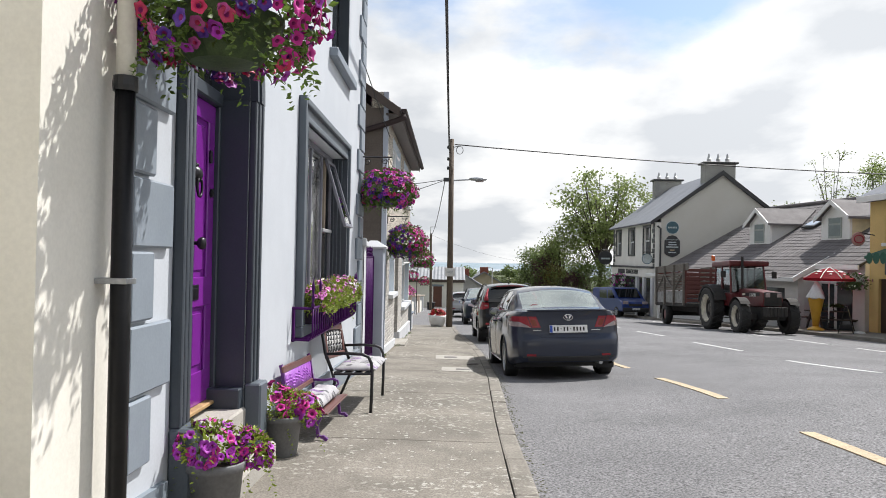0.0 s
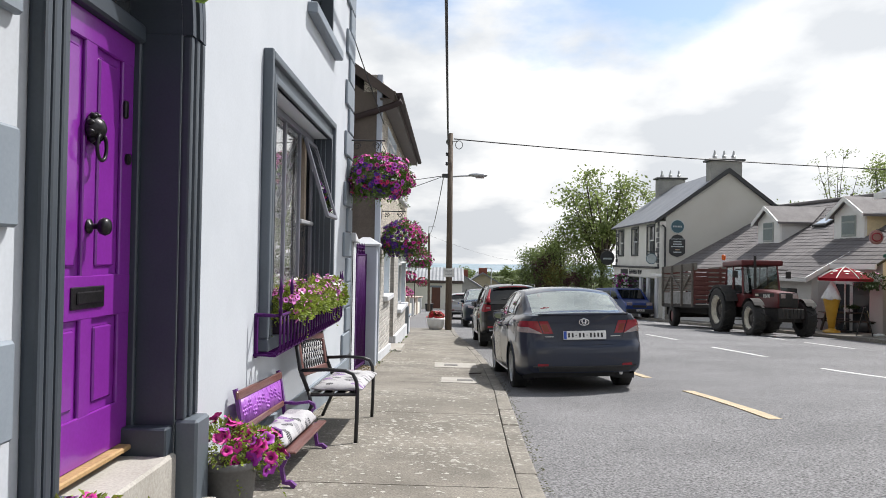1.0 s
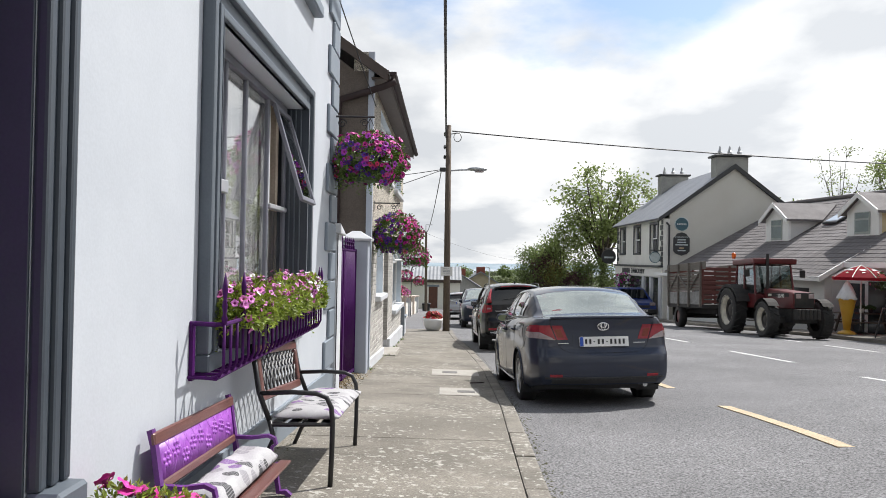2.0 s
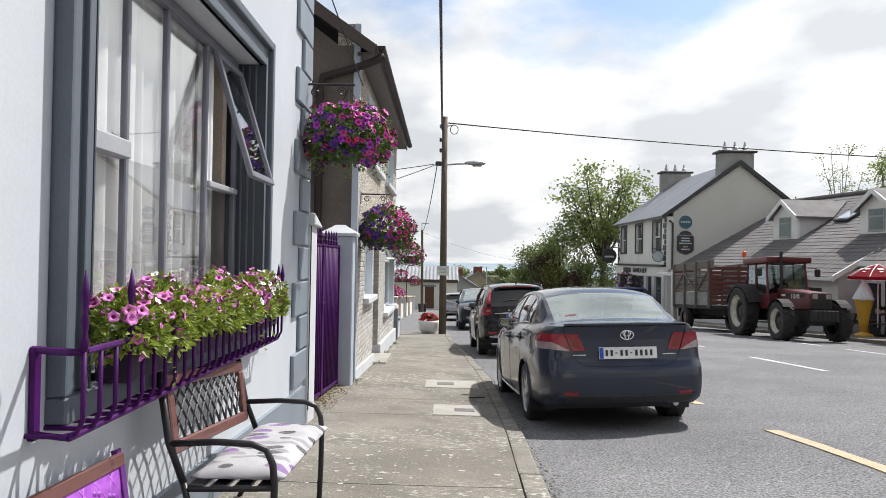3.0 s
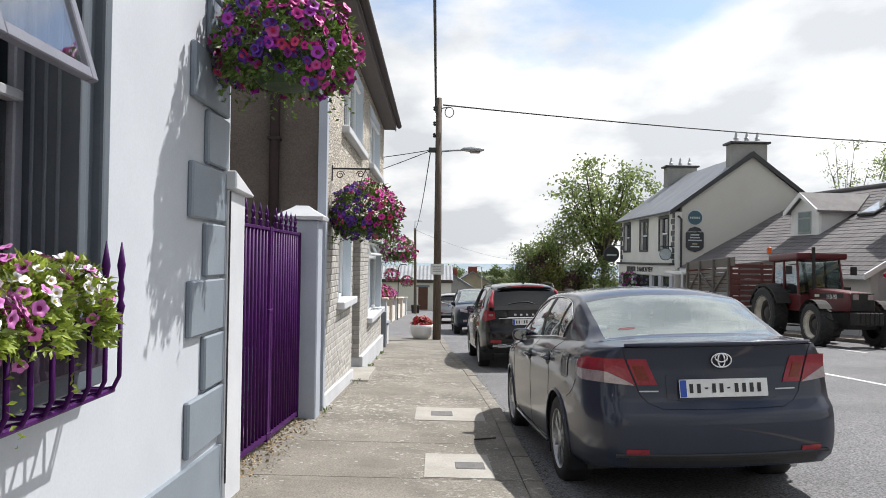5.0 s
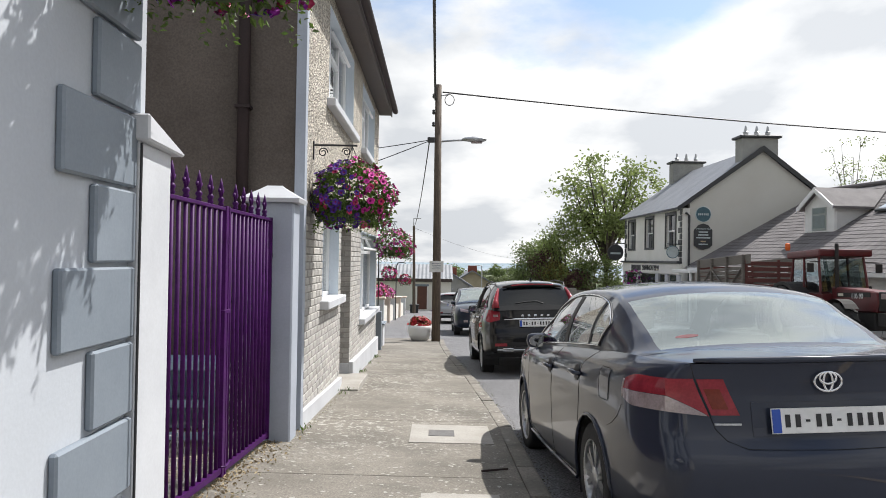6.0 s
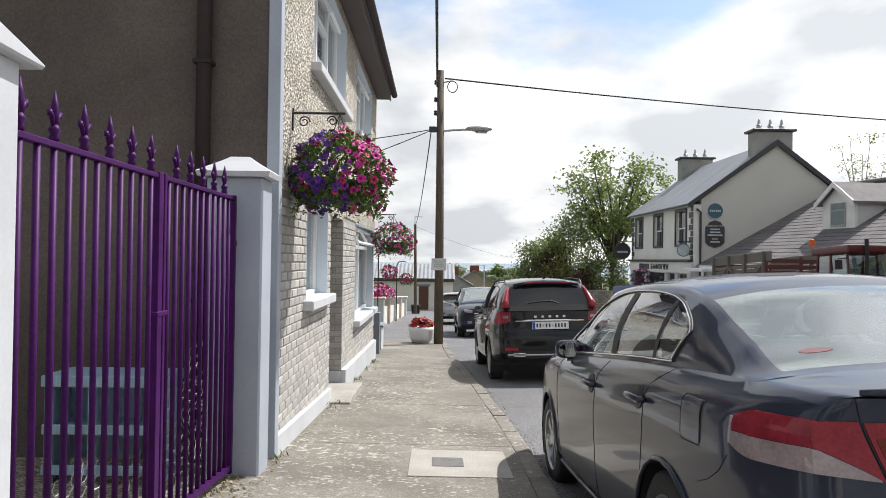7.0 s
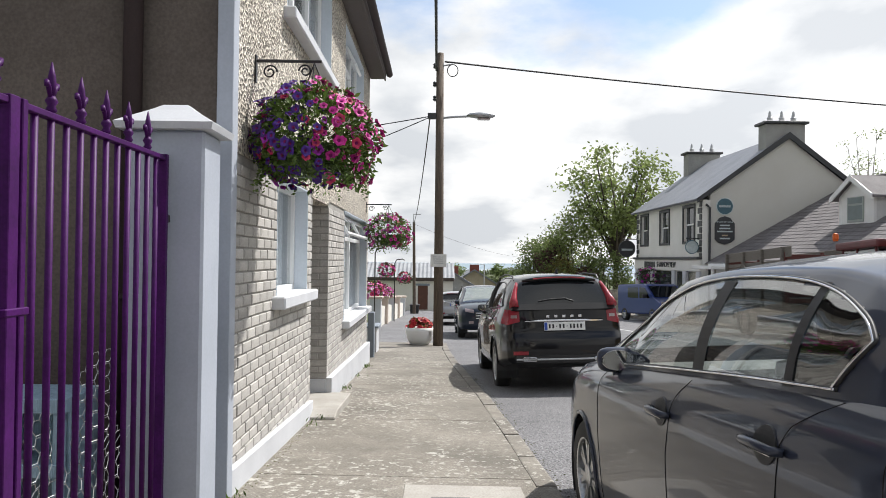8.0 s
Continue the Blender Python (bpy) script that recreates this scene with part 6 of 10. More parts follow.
        part("wiper", tube([sh.cab_top(0.055, 0.22, 0.012), sh.cab_top(0.080, 0.05, 0.016), sh.cab_top(0.075, -0.25, 0.014), sh.cab_top(0.060, -0.48, 0.012)], 0.008, 5), M["trim"], car)
        part("roof_spoiler", tube([sh.cab_top(0.33, g, 0.02) + Vector((0, -0.03, 0)) for g in (-0.85, -0.5, 0, 0.5, 0.85)], [0.02, 0.035, 0.035, 0.035, 0.02], 8), paint_m, car, smooth=True)
        part("brake_lamp", tube([sh.cab_top(0.33, g, 0.02) + Vector((0, -0.062, 0.006)) for g in (-0.6, -0.3, 0, 0.3, 0.6)], 0.011, 6), M["red_lens"], car, "red high-level brake lamp")
        part("roof_aerial", prism([(0.40, 1.63), (0.54, 1.63), (0.43, 1.70)], "x", -0.015, 0.015, 0.004), paint_m, car)
        part("bumper_lower", patch(lambda u, v, out: sh.back(u, v, out), -0.66, 0.66, 0.43, 0.53, 12, 2), M["trim"], car, "black lower bumper")
    else:
        for sgn in (-1, 1):
            def head(u, v, out, sgn=sgn):
                return sh.face(sgn * (0.40 + 0.26 * u), v + 0.05 * u, out)

            part("headlamp", patch(head, 0.0, 1.0, 0.80, 0.90, 6, 3), M["clear_lens"], car, "clear headlamp")
            part("fog_lamp", patch(lambda u, v, out: sh.face(sgn * u, v, out), 0.42, 0.56, 0.48, 0.56, 3, 3), M["clear_lens"], car)
        part("grille", patch(lambda u, v, out: sh.face(u, v, out), -0.36, 0.36, 0.62, 0.82, 10, 4), M["trim"], car, "black grille")
        for z in (0.64, 0.72, 0.80):
            part("grille_bar", tube([sh.face(xx, z, 0.012) for xx in (-0.34, -0.15, 0, 0.15, 0.34)], 0.014, 6), M["chrome"], car)
        plate(car, sh.face(0, 0.50, 0.016), back=False)
    car.matrix_basis = place_on_road(x, y, yaw)
    return car


estate_like(ESTATE, M["estate_paint"], "estate_car", "black sport-utility estate car with tall red tail lamps", 1.57, 21.9, 1.5)
M["suv_paint"] = paint("suv_paint", (0.020, 0.028, 0.045), 0.1)
SUV = dict(
    ESTATE,
    plan=[(0, 0.77), (0.08, 0.80), (0.25, 0.845), (0.6, 0.87), (1.1, 0.88), (2.2, 0.885), (3.3, 0.88), (3.9, 0.87), (4.15, 0.85), (4.35, 0.80), (4.45, 0.75)],
    shoulder=[(0, 1.02), (0.6, 1.03), (1.5, 1.0), (2.5, 0.97), (3.4, 0.95), (4.1, 0.93), (4.45, 0.86)],
    belt=[(0, 1.14), (0.5, 1.16), (1.2, 1.14), (2.2, 1.11), (3.1, 1.08), (3.6, 1.06), (4.1, 1.01), (4.45, 0.92)],
    deck=[(0, 1.16), (0.3, 1.18), (3.2, 1.12), (3.6, 1.11), (4.1, 1.06), (4.35, 0.99), (4.45, 0.94)],
    nose=[(0.3, 0.10), (0.45, 0.02), (0.65, 0.0), (0.85, 0.02), (0.95, 0.10)],
)
estate_like(SUV, M["suv_paint"], "suv_car", "dark blue sport-utility car facing up the street", 1.34, 38.9, 180.5, False)
M["silver_paint"] = paint("silver_paint", (0.42, 0.43, 0.44), 0.5)
estate_like(dict(ESTATE, roof=[(p, q - 0.16) for p, q in ESTATE["roof"]]), M["silver_paint"], "hatchback_car", "pale silver car parked behind the others", 0.72, 44.6, 1.0)

# the blue van outside the pub
van = thing("van", "dark blue delivery van parked outside the pub", "van")
M["van_paint"] = paint("van_paint", (0.025, 0.05, 0.20), 0.3)
vp = [(0.0, 0.35), (0.0, 1.70), (0.12, 1.80), (2.6, 1.82), (2.85, 1.74), (3.55, 1.12), (4.15, 0.92), (4.3, 0.75), (4.32, 0.35)]
bm = prism(vp, "x", -0.86, 0.86)
bmesh.ops.bevel(bm, geom=bm.edges[:], offset=0.07, segments=2, affect="EDGES", profile=0.6)
part("body", bm, M["van_paint"], van, smooth=False)
part("windscreen", prism([(2.93, 1.68), (3.50, 1.17), (3.515, 1.19), (2.945, 1.70)], "x", -0.72, 0.72), M["dark_glass"], van)
for sgn in (-1, 1):
    part("side_window", prism([(2.3, 1.12), (3.3, 1.12), (2.85, 1.60), (2.3, 1.65)], "x", *(sorted((sgn * 0.862, sgn * 0.868)))), M["dark_glass"], van)
    part("side_window", prism([(1.1, 1.14), (2.15, 1.12), (2.15, 1.64), (1.1, 1.64)], "x", *(sorted((sgn * 0.862, sgn * 0.868)))), M["dark_glass"], van)
    part("headlamp", box(sgn * 0.62 - 0.17, sgn * 0.62 + 0.17, 4.20, 4.31, 0.78, 0.96, 0.03), M["clear_lens"], van)
    part("door_mirror", box(sgn * 1.0 - 0.11, sgn * 1.0 + 0.11, 2.95, 3.10, 1.12, 1.30, 0.03), M["trim"], van)
    for wy in (0.75, 3.5):
        wheel_part(van, sgn * 0.77, wy, 0.31, 0.31, sgn, M["alloy"], 6)
part("grille", box(-0.42, 0.42, 4.28, 4.335, 0.66, 0.80, 0.01), M["trim"], van)
part("bumper", box(-0.84, 0.84, 4.2, 4.38, 0.32, 0.58, 0.04), M["trim"], van)
plate(van, Vector((0, 4.39, 0.5)), back=False)
van.matrix_basis = place_on_road(9.95, 50.4, 193)

# ---- tractor and trailer ----
M["tractor_red"] = mat("tractor_red", (0.125, 0.014, 0.017), 0.42, (0.085, 0.012, 0.013), 3, 0.15, 50, grain=0.12, dist=0.002)
M["tractor_dark"] = mat("tractor_dark", (0.026, 0.025, 0.024), 0.85, (0.040, 0.036, 0.032), 6, 0.3, 50, dist=0.004)
M["hub_grey"] = mat("hub_grey", (0.035, 0.03, 0.028), 0.7, (0.05, 0.045, 0.04), 10, 0.2, 60)
M["rim_grey"] = mat("rim_grey", (0.76, 0.72, 0.60), 0.6, (0.58, 0.54, 0.43), 8)
tractor = thing("tractor", "old dark red farm tractor with a glazed cab", "tractor")


def tractor_wheel(x, y, r, w, sign, lugs):
    bm = bmesh.new()
    add_lathe(bm, [(r * 0.60, -w * 0.45), (r * 0.86, -w * 0.5), (r * 0.95, -w * 0.42), (r * 0.95, w * 0.42), (r * 0.86, w * 0.5), (r * 0.60, w * 0.45)], 36, None, True)
    for k in range(lugs):
        for s in (-1, 1):
            a = 2 * math.pi * (k + (0.5 if s > 0 else 0)) / lugs
            add_box(bm, r * 0.93, r * 1.0, -0.028, 0.028, -w * 0.02, w * 0.5, 0.0, pose(0, 0, 0, 0, 0, math.degrees(a)) @ (pose(0, 0, 0, 28, 0, 0) if s > 0 else pose(0, 0, 0, 152, 0, 0)))
    me = to_mesh("wheel", bm)
    me.materials.append(M["rubber"])
    wob = new("wheel", me)
    wob.parent = tractor
    wob.matrix_basis = pose(x, y, r, 0, 90 * sign, 0)
    rm = bmesh.new()
    add_lathe(rm, [(r * 0.62, w * 0.45), (r * 0.64, w * 0.47), (r * 0.60, w * 0.38), (r * 0.52, w * 0.30), (r * 0.50, w * 0.12)], 28, None, True)
    hub = bmesh.new()
    add_lathe(hub, [(r * 0.51, w * 0.10), (r * 0.44, w * 0.14), (r * 0.30, w * 0.02), (r * 0.22, w * 0.16), (0.02, w * 0.18)], 24)
    # hub disc much darker than the rim round it
    part("hub", hub, M["hub_grey"], wob, "dark hub disc", True)
    part("rim", rm, M["rim_grey"], wob, "cream-painted steel rim", True)


for s in (-1, 1):
    tractor_wheel(s * 0.86, 0.0, 0.84, 0.46, s, 18)
    tractor_wheel(s * 0.86, 2.78, 0.60, 0.36, s, 16)
part("hood", prism([(1.40, 0.95), (3.42, 0.95), (3.50, 1.15), (3.46, 1.46), (1.40, 1.62)], "x", -0.34, 0.34, 0.03), M["tractor_red"], tractor, "dark red bonnet")
part("grille", box(-0.30, 0.30, 3.47, 3.53, 0.98, 1.46, 0.01), M["tractor_dark"], tractor)
for s in (-1, 1):
    part("headlamp", box(s * 0.2 - 0.08, s * 0.2 + 0.08, 3.51, 3.55, 1.28, 1.42, 0.01), M["clear_lens"], tractor)
    part("side_stripe", box(s * 0.345 - 0.004, s * 0.345 + 0.004, 1.7, 3.2, 1.33, 1.45, 0.0), M["tractor_dark"], tractor)
part("engine", box(-0.30, 0.30, 0.8, 3.3, 0.50, 0.96, 0.03), M["tractor_dark"], tractor)
part("gearbox", box(-0.32, 0.32, -0.5, 0.85, 0.55, 1.05, 0.04), M["tractor_dark"], tractor)
part("front_axle", box(-0.75, 0.75, 2.66, 2.90, 0.48, 0.70, 0.03), M["tractor_dark"], tractor)
part("rear_axle", tube([(-0.85, 0, 0.84), (0.85, 0, 0.84)], 0.14, 10), M["tractor_dark"], tractor)
for k in range(6):
    part("nose_weight", box(-0.36 + 0.121 * k, -0.36 + 0.121 * k + 0.112, 3.5, 3.82, 0.62, 0.95, 0.02), M["tractor_dark"], tractor)
part("cab_base", prism([(-0.25, 0.95), (1.45, 0.95), (1.45, 1.42), (0.7, 1.42), (0.1, 1.55), (-0.25, 1.50)], "x", -0.62, 0.62, 0.02), M["tractor_red"], tractor)
for s in (-1, 1):
    for a, b in (((-0.25, 1.50), (-0.10, 2.45)), ((0.55, 1.45), (0.52, 2.45)), ((1.45, 1.42), (1.30, 2.45))):
        part("cab_pillar", tube([(s * 0.66, a[0], a[1]), (s * 0.62, b[0], b[1])], 0.035, 6), M["tractor_red"], tractor)
    part("side_window", prism([(-0.20, 1.55), (0.53, 1.50), (0.50, 2.40), (-0.08, 2.40)], "x", *(sorted((s * 0.62, s * 0.628)))), M["car_glass"], tractor)
    part("cab_door_glass", prism([(0.59, 1.46), (1.41, 1.46), (1.28, 2.40), (0.56, 2.40)], "x", *(sorted((s * 0.62, s * 0.628)))), M["car_glass"], tractor)
    mud = bmesh.new()
    arc = [(1.0 * math.cos(a), 0.84 + 0.93 * math.sin(a)) for a in (radians(k) for k in range(20, 176, 12))]
    ra = [mud.verts.new((s * 0.62, p, q)) for p, q in arc]
    rb = [mud.verts.new((s * 1.06, p, q)) for p, q in arc]
    rc = [mud.verts.new((s * 1.06, p * 0.97, 0.84 + (q - 0.84) * 0.90)) for p, q in arc]
    for k in range(len(arc) - 1):
        mud.faces.new((ra[k], ra[k + 1], rb[k + 1], rb[k]))
        mud.faces.new((rb[k], rb[k + 1], rc[k + 1], rc[k]))
    part("mudguard", mud, M["tractor_dark"], tractor)
    fm = bmesh.new()
    arc = [(2.78 + 0.68 * math.cos(a), 0.60 + 0.68 * math.sin(a)) for a in (radians(k) for k in range(40, 160, 14))]
    ra = [fm.verts.new((s * 0.70, p, q)) for p, q in arc]
    rb = [fm.verts.new((s * 1.04, p, q)) for p, q in arc]
    for k in range(len(arc) - 1):
        fm.faces.new((ra[k], ra[k + 1], rb[k + 1], rb[k]))
    part("front_mudguard", fm, M["tractor_dark"], tractor)
part("windscreen", prism([(1.44, 1.46), (1.31, 2.40), (1.32, 2.40), (1.45, 1.46)], "x", -0.6, 0.6), M["car_glass"], tractor)
part("rear_glass", prism([(-0.24, 1.55), (-0.10, 2.40), (-0.11, 2.40), (-0.25, 1.55)], "x", -0.6, 0.6), M["car_glass"], tractor)
part("cab_roof", box(-0.74, 0.74, -0.30, 1.55, 2.44, 2.64, 0.06, 2), M["tractor_red"], tractor, "dark red cab roof")
part("seat", box(-0.25, 0.25, 0.0, 0.4, 1.2, 1.8, 0.05), M["tractor_dark"], tractor)
part("exhaust", tube([(0.30, 1.62, 1.55), (0.30, 1.62, 2.78)], 0.05, 8), M["tractor_dark"], tractor)
part("beacon", lathe([(0.06, 2.66), (0.06, 2.70), (0.075, 2.71), (0.07, 2.85), (0.03, 2.88)], 12, pose(0.6, -0.5, 0.05)), mat("amber", (0.75, 0.14, 0.02), 0.2), tractor, "amber warning beacon")
for s in (-1, 1):
    part("cab_mirror", box(s * 0.95 - 0.09, s * 0.95 + 0.09, 1.45, 1.50, 2.0, 2.25, 0.01), M["tractor_dark"], tractor)
    part("mirror_arm", tube([(s * 0.64, 1.35, 2.3), (s * 0.95, 1.47, 2.28)], 0.014, 5), M["tractor_dark"], tractor)
    part("cab_step", box(s * 0.68 - 0.12, s * 0.68 + 0.12, 0.95, 1.3, 0.5, 0.54, 0.01), M["tractor_dark"], tractor)
part("steering_wheel", tube([(0.20 * math.cos(a), 1.02 + 0.08 * math.sin(a), 1.62 + 0.17 * math.sin(a)) for a in (2 * math.pi * k / 18 for k in range(18))], 0.014, 5, True), M["tractor_dark"], tractor)
part("steering_column", tube([(0, 1.25, 1.3), (0, 1.02, 1.62)], 0.03, 6), M["tractor_dark"], tractor)
for s in (-1, 1):
    tm = letters("110-90", 0.19, M["plate_white"])
    to = new("side_number", tm)
    to.parent = tractor
    to.matrix_basis = pose(s * 0.352, 2.35 + s * 0.28, 1.35, 90, 0, 90 * s)
    tagged(to, "white painted model number")
    part("side_mark", box(s * 0.352 - 0.003, s * 0.352 + 0.003, 2.68, 3.05, 1.36, 1.43, 0) if s < 0 else box(0.349, 0.355, 1.75, 2.0, 1.36, 1.43, 0), M["rim_grey"], tractor)
tractor.matrix_basis = place_on_road(10.95, 30.9, 181.0)

trailer = thing("farm_trailer", "old slatted wooden farm trailer with red-brown rails", "trailer")
M["old_wood"] = mat("old_grey_wood", (0.21, 0.19, 0.165), 0.9, (0.11, 0.098, 0.082), 6, 0.5, 30, stretch=(1, 8, 8), grain=0.25, dist=0.006)
M["red_wood"] = mat("red_brown_wood", (0.15, 0.05, 0.042), 0.85, (0.09, 0.035, 0.03), 6, 0.5, 30, stretch=(8, 1, 8), grain=0.25, dist=0.006)
M["pale_board"] = mat("pale_board", (0.31, 0.31, 0.30), 0.9, (0.20, 0.198, 0.19), 5, 0.4, 25, grain=0.2)
TL = 4.2
part("bed", box(-1.05, 1.05, 0, TL, 0.85, 1.0, 0.01), M["tractor_dark"], trailer)
for x in (-0.5, 0.42):
    part("chassis_beam", box(x, x + 0.08, 0.1, TL - 0.1, 0.62, 0.85, 0.008), M["tractor_dark"], trailer)
# added dark sheet below the bed, standing in for the shade under the trailer
part("tail_panel", box(-0.95, 0.95, TL - 0.35, TL - 0.3, 0.50, 0.85, 0.01), M["tractor_dark"], trailer)
part("drawbar", prism([(-1.5, 0.6), (-1.5, 0.72), (0.2, 0.95), (0.2, 0.8)], "x", -0.1, 0.1), M["tractor_dark"], trailer)
for y, ym in ((0.03, 0.0), (TL - 0.09, 0.12)):
    for x in (-1.05, 0.0, 0.97):
        part("upright", box(x, x + 0.08, y, y + 0.08, 0.95, 2.5, 0.006), M["red_wood"], trailer)
    for k in range(8):
        z = 1.05 + 0.18 * k
        part("end_slat", box(-1.04, 1.04, y - 0.028 + ym, y - 0.003 + ym, z, z + 0.125, 0.004), M["red_wood"], trailer, "red-brown painted slat")
for x, o in ((-1.045, -1), (1.02, 1)):
    part("side_board", box(x, x + 0.025, 0.1, TL - 0.1, 1.01, 1.50, 0.008), M["pale_board"], trailer, "pale lower side board")
    for k in range(6):
        z = 1.54 + 0.128 * k
        part("side_rail", box(x, x + 0.025, 0.1, TL - 0.1, z, z + 0.108, 0.004), M["old_wood"], trailer, "weathered grey wooden rail")
    part("top_board", box(x, x + 0.03, -0.3, TL - 0.1, 2.36, 2.66, 0.008), M["old_wood"], trailer, "high weathered board")
    for y in (0.08, 1.4, 2.7, TL - 0.2):
        part("side_post", box(x + o * 0.05 - 0.03, x + o * 0.05 + 0.06, y, y + 0.09, 0.9, 2.66, 0.006), M["old_wood"], trailer)
    for a, b in (((0.2, 2.25), (1.35, 1.55)), ((2.75, 2.25), (1.5, 1.55)), ((2.85, 2.25), (3.9, 1.55))):
        part("brace", tube([(x + o * 0.045, a[0], a[1]), (x + o * 0.045, b[0], b[1])], 0.032, 5), M["old_wood"], trailer)
for s in (-1, 1):
    bm = bmesh.new()
    add_lathe(bm, [(0.25, -0.13), (0.42, -0.14), (0.47, -0.09), (0.47, 0.09), (0.42, 0.14), (0.25, 0.13)], 24, pose(s * 0.92, 2.9, 0.47, 0, 90, 0), True)
    part("wheel", bm, M["rubber"], trailer, smooth=True)
    part("wheel_hub", lathe([(0.26, -0.05), (0.26, 0.08), (0.12, 0.10), (0.02, 0.1)], 16, pose(s * 0.92, 2.9, 0.47, 0, 90 * s, 0)), M["tractor_red"], trailer)
part("axle", tube([(-0.9, 2.9, 0.47), (0.9, 2.9, 0.47)], 0.05, 8), M["tractor_dark"], trailer)
trailer.matrix_basis = place_on_road(10.75, 32.9, 1.0)


# ---- flowers ----
def petal_mat(name, col):
    m = mat(name, col, 0.55, tuple(c * 0.8 for c in col), 30, 0.1, 300, grain=0.1, obrand=0.22, dist=0.001)
    m.node_tree.nodes["Principled BSDF"].inputs["Sheen Weight"].default_value = 0.08
    return m


M["f_violet"] = petal_mat("violet_petal", (0.060, 0.008, 0.22))
M["f_magenta"] = petal_mat("magenta_petal", (0.56, 0.012, 0.27))
M["f_pink"] = petal_mat("pink_petal", (0.55, 0.13, 0.36))
M["f_mauve"] = petal_mat("mauve_petal", (0.60, 0.17, 0.50))
M["f_rose"] = petal_mat("rose_petal", (0.40, 0.05, 0.24))
M["f_red"] = petal_mat("cerise_petal", (0.52, 0.02, 0.10))
M["f_white"] = petal_mat("white_petal", (0.80, 0.78, 0.80))
M["f_scarlet"] = petal_mat("scarlet_petal", (0.55, 0.012, 0.02))
M["f_purple"] = petal_mat("purple_petal", (0.36, 0.018, 0.40))
M["throat"] = mat("flower_throat", (0.24, 0.008, 0.13), 0.7)
M["throat_yellow"] = mat("flower_eye", (0.55, 0.45, 0.12), 0.7)


def leaf_mat(name, col, col2):
    m = mat(name, col, 0.5, col2, 14, 0.15, 120, grain=0.2, dist=0.001)
    n, l = m.node_tree.nodes, m.node_tree.links
    b, out = n["Principled BSDF"], n["Material Output"]
    geo = n.new("ShaderNodeNewGeometry")
    hsv = n.new("ShaderNodeHueSaturation")
    rng = n.new("ShaderNodeMapRange")
    rng.inputs["To Min"].default_value, rng.inputs["To Max"].default_value = 0.55, 1.45
    l.new(geo.outputs["Random Per Island"], rng.inputs["Value"])
    l.new(rng.outputs["Result"], hsv.inputs["Value"])
    src = b.inputs["Base Color"].links[0].from_socket
    l.new(src, hsv.inputs["Color"])
    l.new(hsv.outputs["Color"], b.inputs["Base Color"])
    tr = n.new("ShaderNodeBsdfTranslucent")
    l.new(hsv.outputs["Color"], tr.inputs["Color"])
    mx = n.new("ShaderNodeMixShader")
    mx.inputs["Fac"].default_value = 0.3
    l.new(b.outputs["BSDF"], mx.inputs[1])
    l.new(tr.outputs["BSDF"], mx.inputs[2])
    l.new(mx.outputs["Shader"], out.inputs["Surface"])
    return m


M["leaf"] = leaf_mat("leaf_green", (0.12, 0.19, 0.035), (0.07, 0.12, 0.02))
M["leaf_bright"] = leaf_mat("leaf_lime", (0.33, 0.41, 0.06), (0.15, 0.21, 0.03))
M["leaf_dark"] = leaf_mat("leaf_dark", (0.06, 0.10, 0.03), (0.035, 0.065, 0.02))


def blossom_mesh(petal, throat, r=0.034, lobes=5):
    """A petunia trumpet: five soft lobes round a dark throat."""
    bm = bmesh.new()
    n = lobes * 4
    rings = []
    for rad, h in ((0.16, -0.55), (0.34, -0.18), (0.72, 0.06), (1.0, 0.0)):
        ring = []
        for k in range(n):
            a = 2 * math.pi * k / n
            w = 1 + (0.10 * math.cos(lobes * a) if rad > 0.6 else 0)
            ring.append(bm.verts.new((r * rad * w * math.cos(a), r * rad * w * math.sin(a), r * (h + (0.10 * math.cos(lobes * a + 1.2) if rad > 0.9 else 0)))))
        rings.append(ring)
    for j, (ra, rb) in enumerate(zip(rings, rings[1:])):
        for k in range(n):
            f = bm.faces.new((ra[k], ra[(k + 1) % n], rb[(k + 1) % n], rb[k]))
            f.material_index = 1 if j == 0 else 0
    bm.faces.new(rings[0][::-1]).material_index = 1
    me = to_mesh("blossom", bm, True)
    me.materials.append(petal)
    me.materials.append(throat)
    return me


BLOSSOM = {k: blossom_mesh(M["f_" + k], M["throat"]) for k in ("violet", "magenta", "red", "purple")}
BLOSSOM["mauve"] = blossom_mesh(M["f_mauve"], M["throat"])
BLOSSOM["rose"] = blossom_mesh(M["f_rose"], M["f_red"])
BLOSSOM["pink"] = blossom_mesh(M["f_pink"], M["throat"])
BLOSSOM["white"] = blossom_mesh(M["f_white"], M["throat_yellow"], 0.03)
BLOSSOM["scarlet"] = blossom_mesh(M["f_scarlet"], M["throat"], 0.045, 6)


def add_leaf(bm, p, d, size, rnd, wide=0.5):
    """A leaf of two bent halves, rooted at p and pointing along d."""
    d = d.normalized()
    s = d.cross(Vector((rnd.uniform(-1, 1), rnd.uniform(-1, 1), rnd.uniform(-0.2, 1)))).normalized()
    u = s.cross(d)
    droop = rnd.uniform(-0.3, 0.1)
    pts = [p, p + d * size * 0.45 + s * size * wide * 0.5 + u * size * 0.08, p + d * size + u * size * droop, p + d * size * 0.45 - s * size * wide * 0.5 + u * size * 0.08, p + d * size * 0.5 - u * size * 0.03]
    v = [bm.verts.new(q) for q in pts]
    bm.faces.new((v[0], v[1], v[4]))
    bm.faces.new((v[1], v[2], v[4]))
    bm.faces.new((v[2], v[3], v[4]))
    bm.faces.new((v[3], v[0], v[4]))


